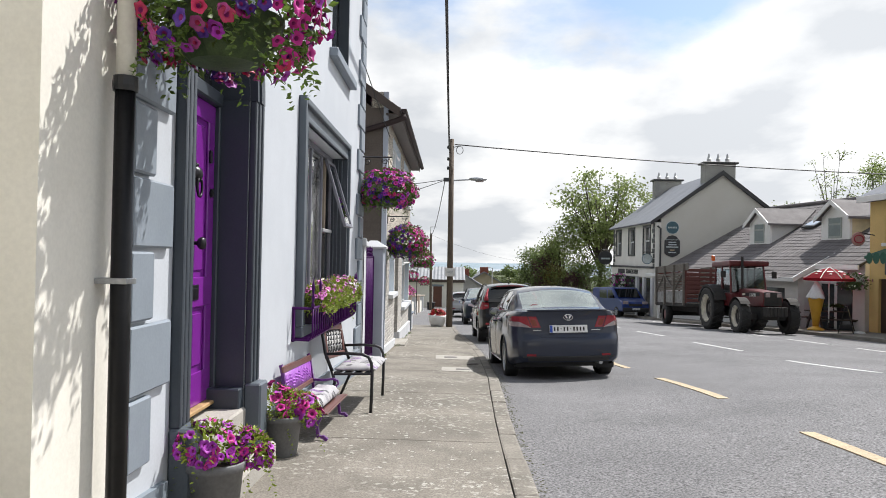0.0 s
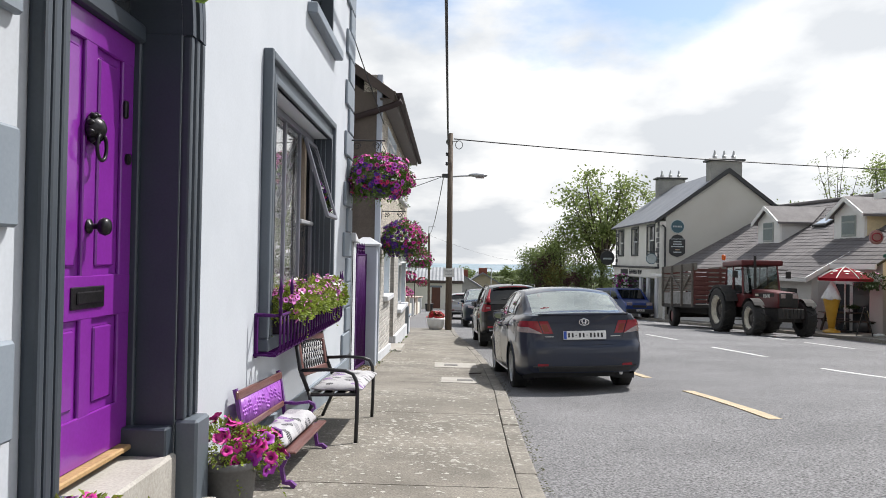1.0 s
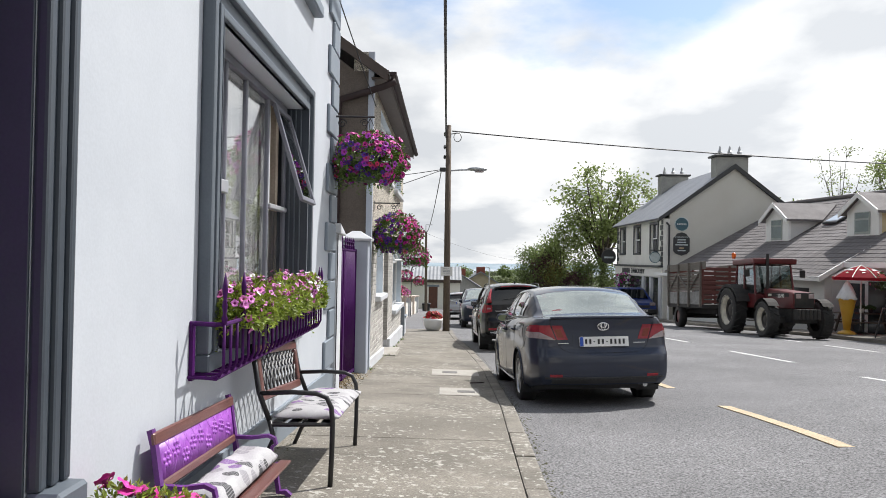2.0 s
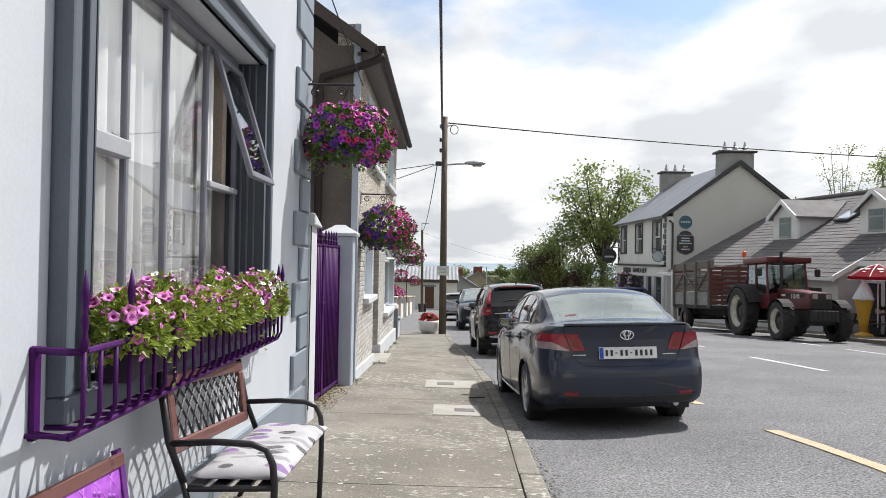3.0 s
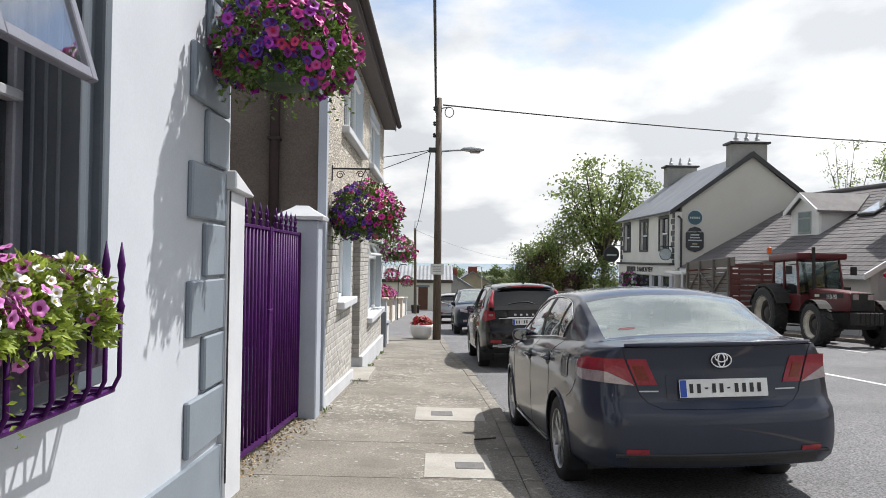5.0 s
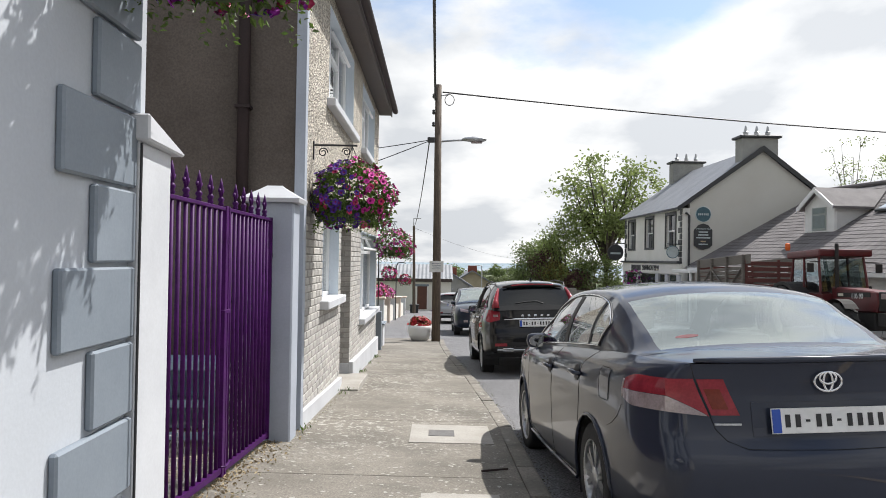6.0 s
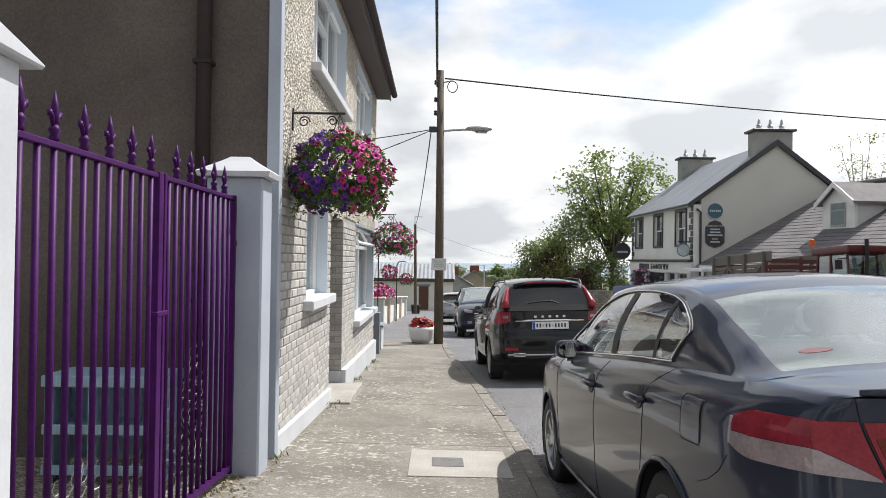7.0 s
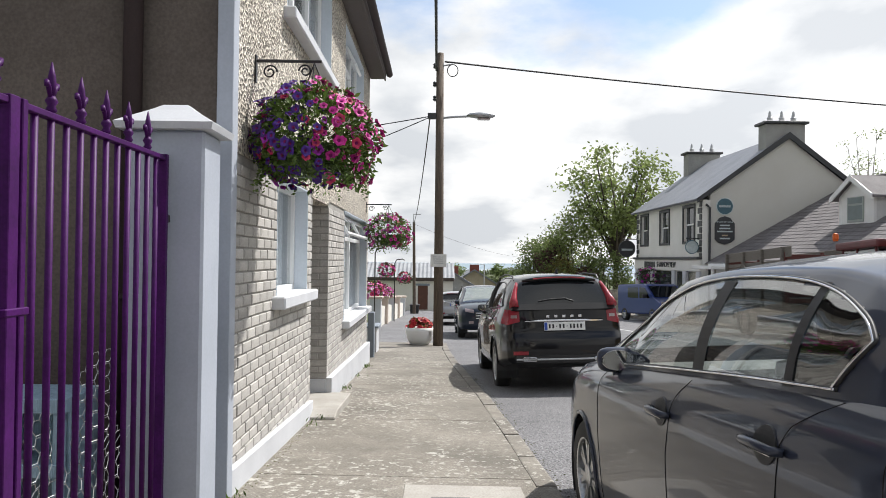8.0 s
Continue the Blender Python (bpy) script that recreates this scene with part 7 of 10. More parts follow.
def rough_radius(dirv, seed, amount):
    return 1 + amount * noise.noise(dirv * 2.1 + Vector((seed, 0, 0))) + amount * 0.6 * noise.noise(dirv * 5.0 + Vector((0, seed, 0)))


def bush(parent, centre, radii, leaves, flowers, palette, seed, leaf_m, leaf_size=0.045, low=-0.75, blossom_scale=1.0, trail=0):
    """Leaves through an uneven mound, and blossoms facing out of it. palette: a function of the direction to a colour name."""
    rnd = random.Random(seed)
    c, r = Vector(centre), Vector(radii)
    bm = bmesh.new()

    def way():
        while True:
            d = Vector((rnd.uniform(-1, 1), rnd.uniform(-1, 1), rnd.uniform(-1, 1)))
            if 0.05 < d.length < 1:
                d.normalize()
                if d.z > low:
                    return d

    for _ in range(leaves):
        d = way()
        k = rnd.uniform(0.55, 1.0) ** 0.6 * rough_radius(d, seed, 0.22)
        p = c + Vector((d.x * r.x, d.y * r.y, d.z * r.z)) * k
        add_leaf(bm, p, d + Vector((rnd.uniform(-0.9, 0.9), rnd.uniform(-0.9, 0.9), rnd.uniform(-0.7, 0.7))), leaf_size * rnd.uniform(0.6, 1.3), rnd)
    for _ in range(trail):
        a = rnd.uniform(0, 2 * math.pi)
        p = c + Vector((math.cos(a) * r.x * 0.8, math.sin(a) * r.y * 0.8, -r.z * 0.5))
        for k in range(rnd.randint(5, 11)):
            p = p + Vector((math.cos(a) * 0.006 + rnd.uniform(-0.008, 0.008), math.sin(a) * 0.006 + rnd.uniform(-0.008, 0.008), -0.018))
            add_leaf(bm, p, Vector((rnd.uniform(-1, 1), rnd.uniform(-1, 1), rnd.uniform(-0.6, 0.3))), leaf_size * 0.8, rnd)
    part("foliage", bm, leaf_m, parent, "small green leaves")
    for _ in range(flowers):
        d = way()
        k = rnd.uniform(0.93, 1.07) * rough_radius(d, seed, 0.22)
        p = c + Vector((d.x * r.x, d.y * r.y, d.z * r.z)) * k
        o = new("blossom", BLOSSOM[palette(d, rnd)])
        o.parent = parent
        tilt = (d + Vector((rnd.uniform(-0.5, 0.5), rnd.uniform(-0.5, 0.5), rnd.uniform(-0.3, 0.5)))).normalized()
        sc = rnd.uniform(0.75, 1.25) * blossom_scale
        o.matrix_basis = Matrix.Translation(p) @ tilt.to_track_quat("Z", "Y").to_matrix().to_4x4() @ pose(0, 0, 0, 0, 0, rnd.uniform(0, 360)) @ Matrix.Diagonal((sc, sc, sc, 1))


def hanging_basket(x, y, z, r, seed, palette, flowers, label, wall_x, leaves=1500, hz=0.74):
    b = thing("hanging_basket", label, "hanging basket", group="hanging baskets")
    part("bowl", lathe([(0.02, z - r * 0.62), (r * 0.35, z - r * 0.58), (r * 0.55, z - r * 0.35), (r * 0.62, z - r * 0.1), (r * 0.6, z - r * 0.1), (r * 0.3, z - r * 0.3)], 18, pose(x, y, 0)), M["leaf_dark"], b, "dark mossy basket bowl")
    bush(b, (x, y, z), (r, r, r * hz), leaves, flowers, palette, seed, M["leaf"], 0.045, -0.8, trail=34, blossom_scale=0.84)
    top = z + r * hz + 0.16
    for a in (0.5, 2.6, 4.7):
        part("chain", tube([(x, y, top), (x + r * 0.6 * math.cos(a), y + r * 0.6 * math.sin(a), z)], 0.004, 5), M["black"], b)
    br = thing("wall_bracket", "black scrolled iron bracket holding a flower basket", "bracket", group="basket brackets")
    part("arm", tube([(wall_x, y, top + 0.01), (x - 0.12, y, top + 0.01)], 0.011, 6), M["black"], br)
    part("plate", box(wall_x - 0.002, wall_x + 0.012, y - 0.02, y + 0.02, top - 0.14, top + 0.05, 0.003), M["black"], br)
    part("arm", tube([(x - 0.12, y, top + 0.01), (x + 0.05, y, top + 0.01)], 0.010, 6), M["black"], br)
    sx = wall_x + 0.10
    part("scroll", tube([(sx + 0.05 * (1 - t * 0.7) * math.cos(t * 9), y, top - 0.065 + 0.05 * (1 - t * 0.7) * math.sin(t * 9)) for t in (k / 24 for k in range(25))], 0.006, 5), M["black"], br)
    part("scroll", tube([(x - 0.06 + 0.045 * (1 - t * 0.7) * math.cos(3.14 - t * 9), y, top - 0.055 + 0.045 * (1 - t * 0.7) * math.sin(t * 9)) for t in (k / 24 for k in range(25))], 0.006, 5), M["black"], br)
    return b


def mixed(d, rnd):
    if d.z > 0.5 + rnd.uniform(-0.25, 0.25) or d.x > 0.55 + rnd.uniform(-0.3, 0.3):
        return rnd.choice(("magenta", "magenta", "magenta", "magenta", "purple"))
    if d.z < -0.05 + rnd.uniform(-0.3, 0.3):
        return rnd.choice(("rose", "red", "violet", "violet", "purple"))
    return rnd.choice(("violet", "violet", "violet", "violet", "purple", "magenta", "rose"))


def split_lr(d, rnd):
    return rnd.choice(("magenta", "magenta", "magenta", "magenta", "red")) if d.x + 0.25 * d.z + rnd.uniform(-0.18, 0.18) > 0.22 else rnd.choice(("violet",) * 7 + ("purple", "red"))


def pale_mix(d, rnd):
    return rnd.choice(("magenta", "magenta", "magenta", "red")) if d.x + rnd.uniform(-0.4, 0.4) > 0.1 else rnd.choice(("white", "pink", "magenta", "purple"))


hanging_basket(-1.07, 4.42, 2.33, 0.385, 1, mixed, 340, "hanging basket overflowing with pink and violet petunias", FRONT)
hanging_basket(-1.04, 12.02, 2.29, 0.40, 2, mixed, 360, "round hanging basket of magenta and violet petunias", FRONT, 3000)
hanging_basket(-1.05, 16.82, 1.64, 0.42, 3, split_lr, 420, "hanging basket, violet petunias one side and magenta the other", F2, 3800, 0.88)
hanging_basket(-1.05, 24.9, 1.30, 0.38, 4, pale_mix, 260, "hanging basket of white and magenta petunias", F2, 2400, 0.85)

# ---- window guard with its flower trough ----
guard = thing("window_guard", "purple wrought-iron window guard with spear corners", "window guard")
U0, U1g, UX, UZ0, UZ1 = 7.56, 10.43, -1.265, 0.645, 0.905
part("rail", tube([(FRONT, U0 + 0.05, UZ1), (UX - 0.03, U0, UZ1), (UX, U0 + 0.03, UZ1), (UX, U1g - 0.03, UZ1), (UX - 0.03, U1g, UZ1), (FRONT, U1g, UZ1)], 0.012, 8), M["purple_iron"], guard)
part("rail", tube([(FRONT, U0 + 0.05, UZ0), (UX - 0.03, U0, UZ0), (UX - 0.03, U1g, UZ0), (FRONT, U1g, UZ0)], 0.010, 8), M["purple_iron"], guard)
part("end_plate", box(FRONT, FRONT + 0.02, U0 + 0.03, U0 + 0.07, UZ0 - 0.02, UZ1 + 0.01, 0.003), M["purple_iron"], guard)
nb = 25
for k in range(nb + 1):
    y = U0 + 0.02 + (U1g - U0 - 0.04) * k / nb
    part("bar", tube([(UX, y, UZ1), (UX, y, UZ0 + 0.05), (UX - 0.02, y, UZ0 + 0.01), (UX - 0.06, y, UZ0), (FRONT, y, UZ0)], 0.0085, 6), M["purple_iron"], guard, smooth=True)
for y in (U0 + 0.02, U0 + 0.36, U1g - 0.14, U1g - 0.02):
    part("spear", lathe([(0.009, UZ1), (0.016, UZ1 + 0.03), (0.008, UZ1 + 0.05), (0.014, UZ1 + 0.09), (0.008, UZ1 + 0.12), (0.015, UZ1 + 0.17), (0.002, UZ1 + 0.25)], 8, pose(UX, y, 0)), M["purple_iron"], guard, smooth=True)
trough = thing("flower_trough", "dark plastic trough of pink and white petunias on the window guard", "planter")
part("trough", box(UX - 0.155, UX - 0.02, 7.98, 10.36, UZ0 + 0.095, UZ1 - 0.03, 0.012), mat("trough_plastic", (0.035, 0.02, 0.045), 0.5), trough)
rt = random.Random(5)
for i in range(9):
    y = 8.02 + 0.264 * i
    far = i / 8
    hz = 0.148 + 0.045 * math.sin(i * 1.9)

    def trough_palette(d, rnd, far=far):
        return "white" if rnd.random() < 0.12 + 0.6 * max(0, far - 0.72) / 0.28 else rnd.choice(("mauve", "mauve", "mauve", "pink"))

    bush(trough, (UX - 0.055 + rt.uniform(-0.02, 0.02), y, UZ1 + 0.015), (0.125, 0.20 if i < 8 else 0.10, hz), 1250, 0, trough_palette, 40 + i, M["leaf_bright"], 0.034, -0.5, trail=1)
    for n_fl, low_fl, sd in ((58, 0.15, 60), (22, -0.6, 80)):
        bush(trough, (UX - 0.055, y, UZ1 + 0.025), (0.13, 0.19 if i < 8 else 0.09, hz * 1.05), 20, n_fl, trough_palette, sd + i, M["leaf_bright"], 0.025, low_fl, blossom_scale=0.58)


# ---- benches ----
M["bench_wood"] = mat("bench_wood", (0.165, 0.068, 0.058), 0.4, (0.115, 0.045, 0.038), 5, 0.25, 40, stretch=(8, 0.8, 8), coat=0.2, dist=0.002)


def cushion_mat():
    m = mat("cushion_print", (0.45, 0.445, 0.455), 0.9, (0.37, 0.365, 0.38), 6, 0.3, 200, dist=0.002)
    n, l = m.node_tree.nodes, m.node_tree.links
    b = n["Principled BSDF"]
    tc = n["Texture Coordinate"]
    v = n.new("ShaderNodeTexVoronoi")
    v.inputs["Scale"].default_value = 8.5
    mp = n.new("ShaderNodeMapping")
    mp.inputs["Scale"].default_value = (0.8, 1.25, 1)
    l.new(tc.outputs["Object"], mp.inputs["Vector"])
    l.new(mp.outputs["Vector"], v.inputs["Vector"])
    st = n.new("ShaderNodeTexWave")
    st.inputs["Scale"].default_value = 40
    l.new(tc.outputs["Object"], st.inputs["Vector"])
    lt = n.new("ShaderNodeMath")
    lt.operation = "LESS_THAN"
    lt.inputs[1].default_value = 0.43
    l.new(v.outputs["Distance"], lt.inputs[0])
    cr = n.new("ShaderNodeValToRGB")
    cr.color_ramp.interpolation = "CONSTANT"
    e = cr.color_ramp.elements
    e[0].position, e[0].color = 0, (0.055, 0.055, 0.06, 1)
    e[1].position, e[1].color = 0.40, (0.19, 0.09, 0.27, 1)
    x = e.new(0.56)
    x.color = (0.26, 0.25, 0.27, 1)
    l.new(v.outputs["Color"], cr.inputs["Fac"])
    mix = n.new("ShaderNodeMix")
    mix.data_type = "RGBA"
    src = b.inputs["Base Color"].links[0].from_socket
    gt = n.new("ShaderNodeMath")
    gt.operation = "MULTIPLY"
    wv = n.new("ShaderNodeMapRange")
    wv.inputs["From Min"].default_value, wv.inputs["From Max"].default_value = -0.1, 0.25
    l.new(st.outputs["Fac"], wv.inputs["Value"])
    l.new(lt.outputs["Value"], gt.inputs[0])
    l.new(wv.outputs["Result"], gt.inputs[1])
    l.new(gt.outputs["Value"], mix.inputs[0])
    l.new(src, mix.inputs[6])
    l.new(cr.outputs["Color"], mix.inputs[7])
    l.new(mix.outputs[2], b.inputs["Base Color"])
    return m


M["cushion"] = cushion_mat()


def cushion_mesh(x0, x1, y0, y1, z, h, seed):
    """A soft seat pad, swollen between its edges."""
    bm = bmesh.new()
    nx, ny = 10, 24
    top, low = [], []
    for i in range(nx + 1):
        a, b = [], []
        for k in range(ny + 1):
            u, v = i / nx, k / ny
            e = min(1.0, 6 * min(u, 1 - u)) ** 0.5 * min(1.0, 12 * min(v, 1 - v)) ** 0.5
            wob = 0.018 * noise.noise((u * 3 + seed, v * 7, 0))
            x, y = x0 + (x1 - x0) * u, y0 + (y1 - y0) * v
            a.append(bm.verts.new((x, y, z + h * (0.45 + 0.55 * e) + wob)))
            b.append(bm.verts.new((x, y, z + h * 0.3 * (1 - e))))
        top.append(a)
        low.append(b)
    for g in (top, low):
        for i in range(nx):
            for k in range(ny):
                bm.faces.new((g[i][k], g[i + 1][k], g[i + 1][k + 1], g[i][k + 1]))
    rim = [(i, 0) for i in range(nx)] + [(nx, k) for k in range(ny)] + [(i, ny) for i in range(nx, 0, -1)] + [(0, k) for k in range(ny, 0, -1)]
    for (a, b), (c, d) in zip(rim, rim[1:] + rim[:1]):
        bm.faces.new((top[a][b], top[c][d], low[c][d], low[a][b]))
    return bm


def strap(path, w, t, axis="y"):
    """A flat bar along a path in the x-z plane, w wide along y."""
    bm = bmesh.new()
    pts = [Vector(p) for p in path]
    rows = []
    for i, p in enumerate(pts):
        d = (pts[min(i + 1, len(pts) - 1)] - pts[max(i - 1, 0)]).normalized()
        nrm = Vector((-d.z, 0, d.x)) * t / 2
        rows.append([bm.verts.new(q) for q in (p + nrm + Vector((0, -w / 2, 0)), p + nrm + Vector((0, w / 2, 0)), p - nrm + Vector((0, w / 2, 0)), p - nrm + Vector((0, -w / 2, 0)))])
    for a, b in zip(rows, rows[1:]):
        for k in range(4):
            bm.faces.new((a[k], a[(k + 1) % 4], b[(k + 1) % 4], b[k]))
    bm.faces.new(rows[0][::-1])
    bm.faces.new(rows[-1])
    return bm


# the tall bench: black steel tube, wood-framed lattice back
BY0, BY1 = 8.86, 10.24
bench = thing("garden_bench", "black steel garden bench with a red-brown lattice back", "bench")
part_z = pave_z(-1.1, 9.55)
for y in (BY0, BY1):
    zf, zr = part_z - 0.002, part_z + 0.002
    part("end_frame", tube([(-1.415, y, part_z + (0.92 if y == BY0 else 0.865)), (-1.36, y, part_z + 0.60), (-1.29, y, part_z + 0.42)], 0.017, 8), M["black"], bench, smooth=True)
    part("rear_leg", tube([(-1.29, y, part_z + 0.42), (-1.26, y, part_z + 0.30), (-1.38, y, zr)], 0.016, 8), M["black"], bench, smooth=True)
    part("arm_rest", tube([(-1.365, y, part_z + 0.595), (-1.15, y, part_z + 0.607), (-1.00, y, part_z + 0.60), (-0.935, y, part_z + 0.575), (-0.905, y, part_z + 0.51), (-0.895, y, part_z + 0.42), (-0.895, y, part_z + 0.2), (-0.90, y, zf)], 0.016, 8), M["black"], bench, smooth=True)
    part("seat_bearer", tube([(-1.29, y, part_z + 0.39), (-0.895, y, part_z + 0.40)], 0.014, 6), M["black"], bench)
for x in (-1.24, -1.14, -1.04, -0.94):
    part("seat_slat", box(x - 0.035, x + 0.035, BY0, BY1, part_z + 0.395, part_z + 0.41, 0.003), M["black"], bench)


def backrest_part(name, bm, m, parent, base, label="", smooth=False):
    o = part(name, bm, m, parent, label, smooth)
    o.matrix_basis = base
    return o


BYM = (BY0 + BY1) / 2
BASE = Matrix.Translation((-1.35, BYM, part_z + 0.51)) @ pose(0, 0, 0, -2.2, 0, 0) @ pose(0, 0, 0, 0, -9, 0) @ Matrix.Translation((0, -BYM, 0))
a0, a1, hgt = BY0 + 0.02, BY1 - 0.02, 0.375
backrest_part("back_rail", box(-0.016, 0.016, a0, a1, hgt - 0.065, hgt, 0.008), M["bench_wood"], bench, BASE, "red-brown stained wooden rail")
backrest_part("back_rail", box(-0.016, 0.016, a0, a1, 0.0, 0.06, 0.008), M["bench_wood"], bench, BASE, "red-brown stained wooden rail")
for y in (a0, a1 - 0.075):
    backrest_part("back_stile", box(-0.0155, 0.0155, y, y + 0.075, 0.06, hgt - 0.065, 0.006), M["bench_wood"], bench, BASE, "red-brown stained wooden stile")
lat = bmesh.new()
L0, L1, Z0, Z1 = a0 + 0.075, a1 - 0.075, 0.06, hgt - 0.065
cx = (L0 + L1) / 2
for k in range(-10, 11):
    for sgn in (-1, 1):
        pts = []
        for q in range(9):
            z = Z0 + (Z1 - Z0) * q / 8
            y = cx + k * 0.118 + sgn * ((z - Z0) * 0.62 + 0.11 * ((z - Z0) / (Z1 - Z0)) ** 2)
            if L0 < y < L1:
                pts.append((0.0, y, z))
        if len(pts) > 2:
            add_tube(lat, pts, 0.0068, 5)
backrest_part("lattice", lat, M["black"], bench, BASE, "black cast lattice")
pad = solid("seat_cushion", cushion_mesh(-1.27, -0.86, BY0 + 0.03, BY1 - 0.0, part_z + 0.412, 0.075, 1), M["cushion"], "white cushion with grey and purple leaf print on the bench", "cushion", group="cushions", smooth=True)

tilt_bench = Matrix.Translation((-1.325, 8.945, pave_z(-1.1, 8.945))) @ pose(0, 0, 0, -2.75, 0, 0) @ Matrix.Diagonal((0.94, 0.877, 0.89, 1)) @ Matrix.Translation((1.405, -9.55, -part_z))
bench.matrix_basis = tilt_bench
pad.matrix_basis = tilt_bench

# the low bench: purple cast ends, wooden slats, a cast flower panel
SY0, SY1 = 7.0, 8.0
low = thing("low_bench", "low bench with purple cast-iron ends and a flowered back panel", "bench")
lz = pave_z(-1.2, 7.5) - 0.07
M["cast_purple"] = mat("cast_purple", (0.13, 0.025, 0.20), 0.4, (0.10, 0.02, 0.16), 12, 0.2, 90, dist=0.002)
for y in (SY0, SY1):
    gz = pave_z(-1.1, 7.5)
    part("end_casting", strap([(-1.395, y, lz + 0.74), (-1.37, y, lz + 0.66), (-1.34, y, lz + 0.5), (-1.31, y, lz + 0.33), (-1.28, y, lz + 0.25)], 0.035, 0.03), M["cast_purple"], low)
    part("rear_leg", strap([(-1.28, y, lz + 0.26), (-1.26, y, lz + 0.14), (-1.30, y, lz + 0.05), (-1.38, y, gz)], 0.032, 0.028), M["cast_purple"], low)
    part("seat_bearer", strap([(-1.29, y, lz + 0.27), (-1.12, y, lz + 0.25), (-0.95, y, lz + 0.29)], 0.032, 0.03), M["cast_purple"], low)
    part("front_leg", strap([(-0.97, y, lz + 0.28), (-1.01, y, lz + 0.20), (-0.99, y, lz + 0.10), (-0.94, y, gz + 0.03), (-0.90, y, gz)], 0.034, 0.03), M["cast_purple"], low)
    part("arm_rest", strap([(-1.335, y, lz + 0.46), (-1.2, y, lz + 0.455), (-1.08, y, lz + 0.47), (-1.03, y, lz + 0.45), (-1.02, y, lz + 0.415), (-1.045, y, lz + 0.40), (-1.07, y, lz + 0.30)], 0.03, 0.022), M["cast_purple"], low)
LB = pose(-1.33, 0, lz + 0.43, 0, -9, 0)
backrest_part("back_rail", box(-0.014, 0.014, SY0 - 0.02, SY1 + 0.02, 0.235, 0.30, 0.008), M["bench_wood"], low, LB, "dark red wooden rail")
backrest_part("back_rail", box(-0.014, 0.014, SY0, SY1, 0.0, 0.05, 0.008), M["bench_wood"], low, LB, "dark red wooden rail")
panel = bmesh.new()
rp = random.Random(8)
M["cast_lilac"] = mat("cast_lilac", (0.36, 0.10, 0.50), 0.4, (0.25, 0.05, 0.38), 18, 0.3, 90, dist=0.002)
for k in range(9):
    y, z = SY0 + 0.10 + 0.1 * k, 0.14 + 0.035 * math.sin(k * 2.2)
    for q in range(6):
        a = q * math.pi / 3 + k
        add_lathe(panel, [(0.003, -0.012), (0.022, 0), (0.003, 0.012)], 7, pose(0, y + 0.033 * math.cos(a), z + 0.033 * math.sin(a), 0, 90, 0))
    add_lathe(panel, [(0.003, -0.016), (0.014, 0), (0.003, 0.016)], 7, pose(0, y, z, 0, 90, 0))
    add_tube(panel, [(0, y - 0.05, 0.05), (0, y - 0.02 + rp.uniform(-0.02, 0.02), 0.12), (0, y + 0.03, 0.235)], 0.006, 5)
    add_tube(panel, [(0, y + 0.05, 0.05), (0, y + 0.06, 0.15), (0, y - 0.01, 0.235)], 0.006, 5)
add_box(panel, -0.006, 0.004, SY0 + 0.01, SY1 - 0.01, 0.045, 0.24)
backrest_part("flower_panel", panel, M["cast_lilac"], low, LB, "lilac cast-iron flower panel", True)
for x in (-1.25, -1.14, -1.04, -0.945):
    part("seat_slat", box(x - 0.042, x + 0.042, SY0, SY1, lz + 0.272 + (0.02 if x > -0.96 else 0), lz + 0.292 + (0.02 if x > -0.96 else 0), 0.006), M["bench_wood"], low, "dark red wooden slat")
low_pad = solid("seat_cushion", cushion_mesh(-1.29, -1.0, SY0 + 0.06, SY1 - 0.02, lz + 0.293, 0.125, 5), M["cushion"], "white and purple printed cushion on the low bench", "cushion", group="cushions", smooth=True)

low_place = Matrix.Translation((-1.40, 7.56, pave_z(-1.2, 7.56))) @ pose(0, 0, 0, -2.75, 0, 0) @ Matrix.Diagonal((0.74, 1.10, 0.82, 1)) @ Matrix.Translation((1.395, -7.5, -pave_z(-1.1, 7.5)))
low.matrix_basis = low_place
low_pad.matrix_basis = low_place


# ---- flower pots ----
M["pot"] = mat("pot_grey", (0.17, 0.172, 0.175), 0.6, (0.13, 0.13, 0.134), 5, 0.1, 60, dist=0.002)
M["soil"] = mat("soil", (0.05, 0.035, 0.025), 0.95, None, 10, 0.5, 60, dist=0.01)


def pot(x, y, r, h, label, seed, palette, flowers, leaves, spread, leaf_m, bloom=0.58, leaf=0.036):
    z = pave_z(x, y)
    p = thing("flower_pot", label, "flower pot", group="pots by the door")
    part("pot", lathe([(r * 0.70, z), (r * 0.74, z + 0.01), (r * 0.93, z + h * 0.86), (r * 1.02, z + h * 0.87), (r * 1.03, z + h * 0.98), (r * 0.98, z + h), (r * 0.92, z + h * 0.98), (r * 0.90, z + h * 0.85)], 32, pose(x, y, 0)), M["pot"], p, "grey plastic tub", True)
    part("soil", lathe([(r * 0.9, z + h * 0.86), (r * 0.5, z + h * 0.90), (0.01, z + h * 0.91)], 20, pose(x, y, 0)), M["soil"], p)
    for k, (dx, dy, dz, rr) in enumerate(spread):
        bush(p, (x + dx, y + dy, z + h + dz), rr, leaves * 2 // len(spread), flowers // len(spread), palette, seed + k, leaf_m, leaf, -0.5, trail=3, blossom_scale=bloom)
    return p


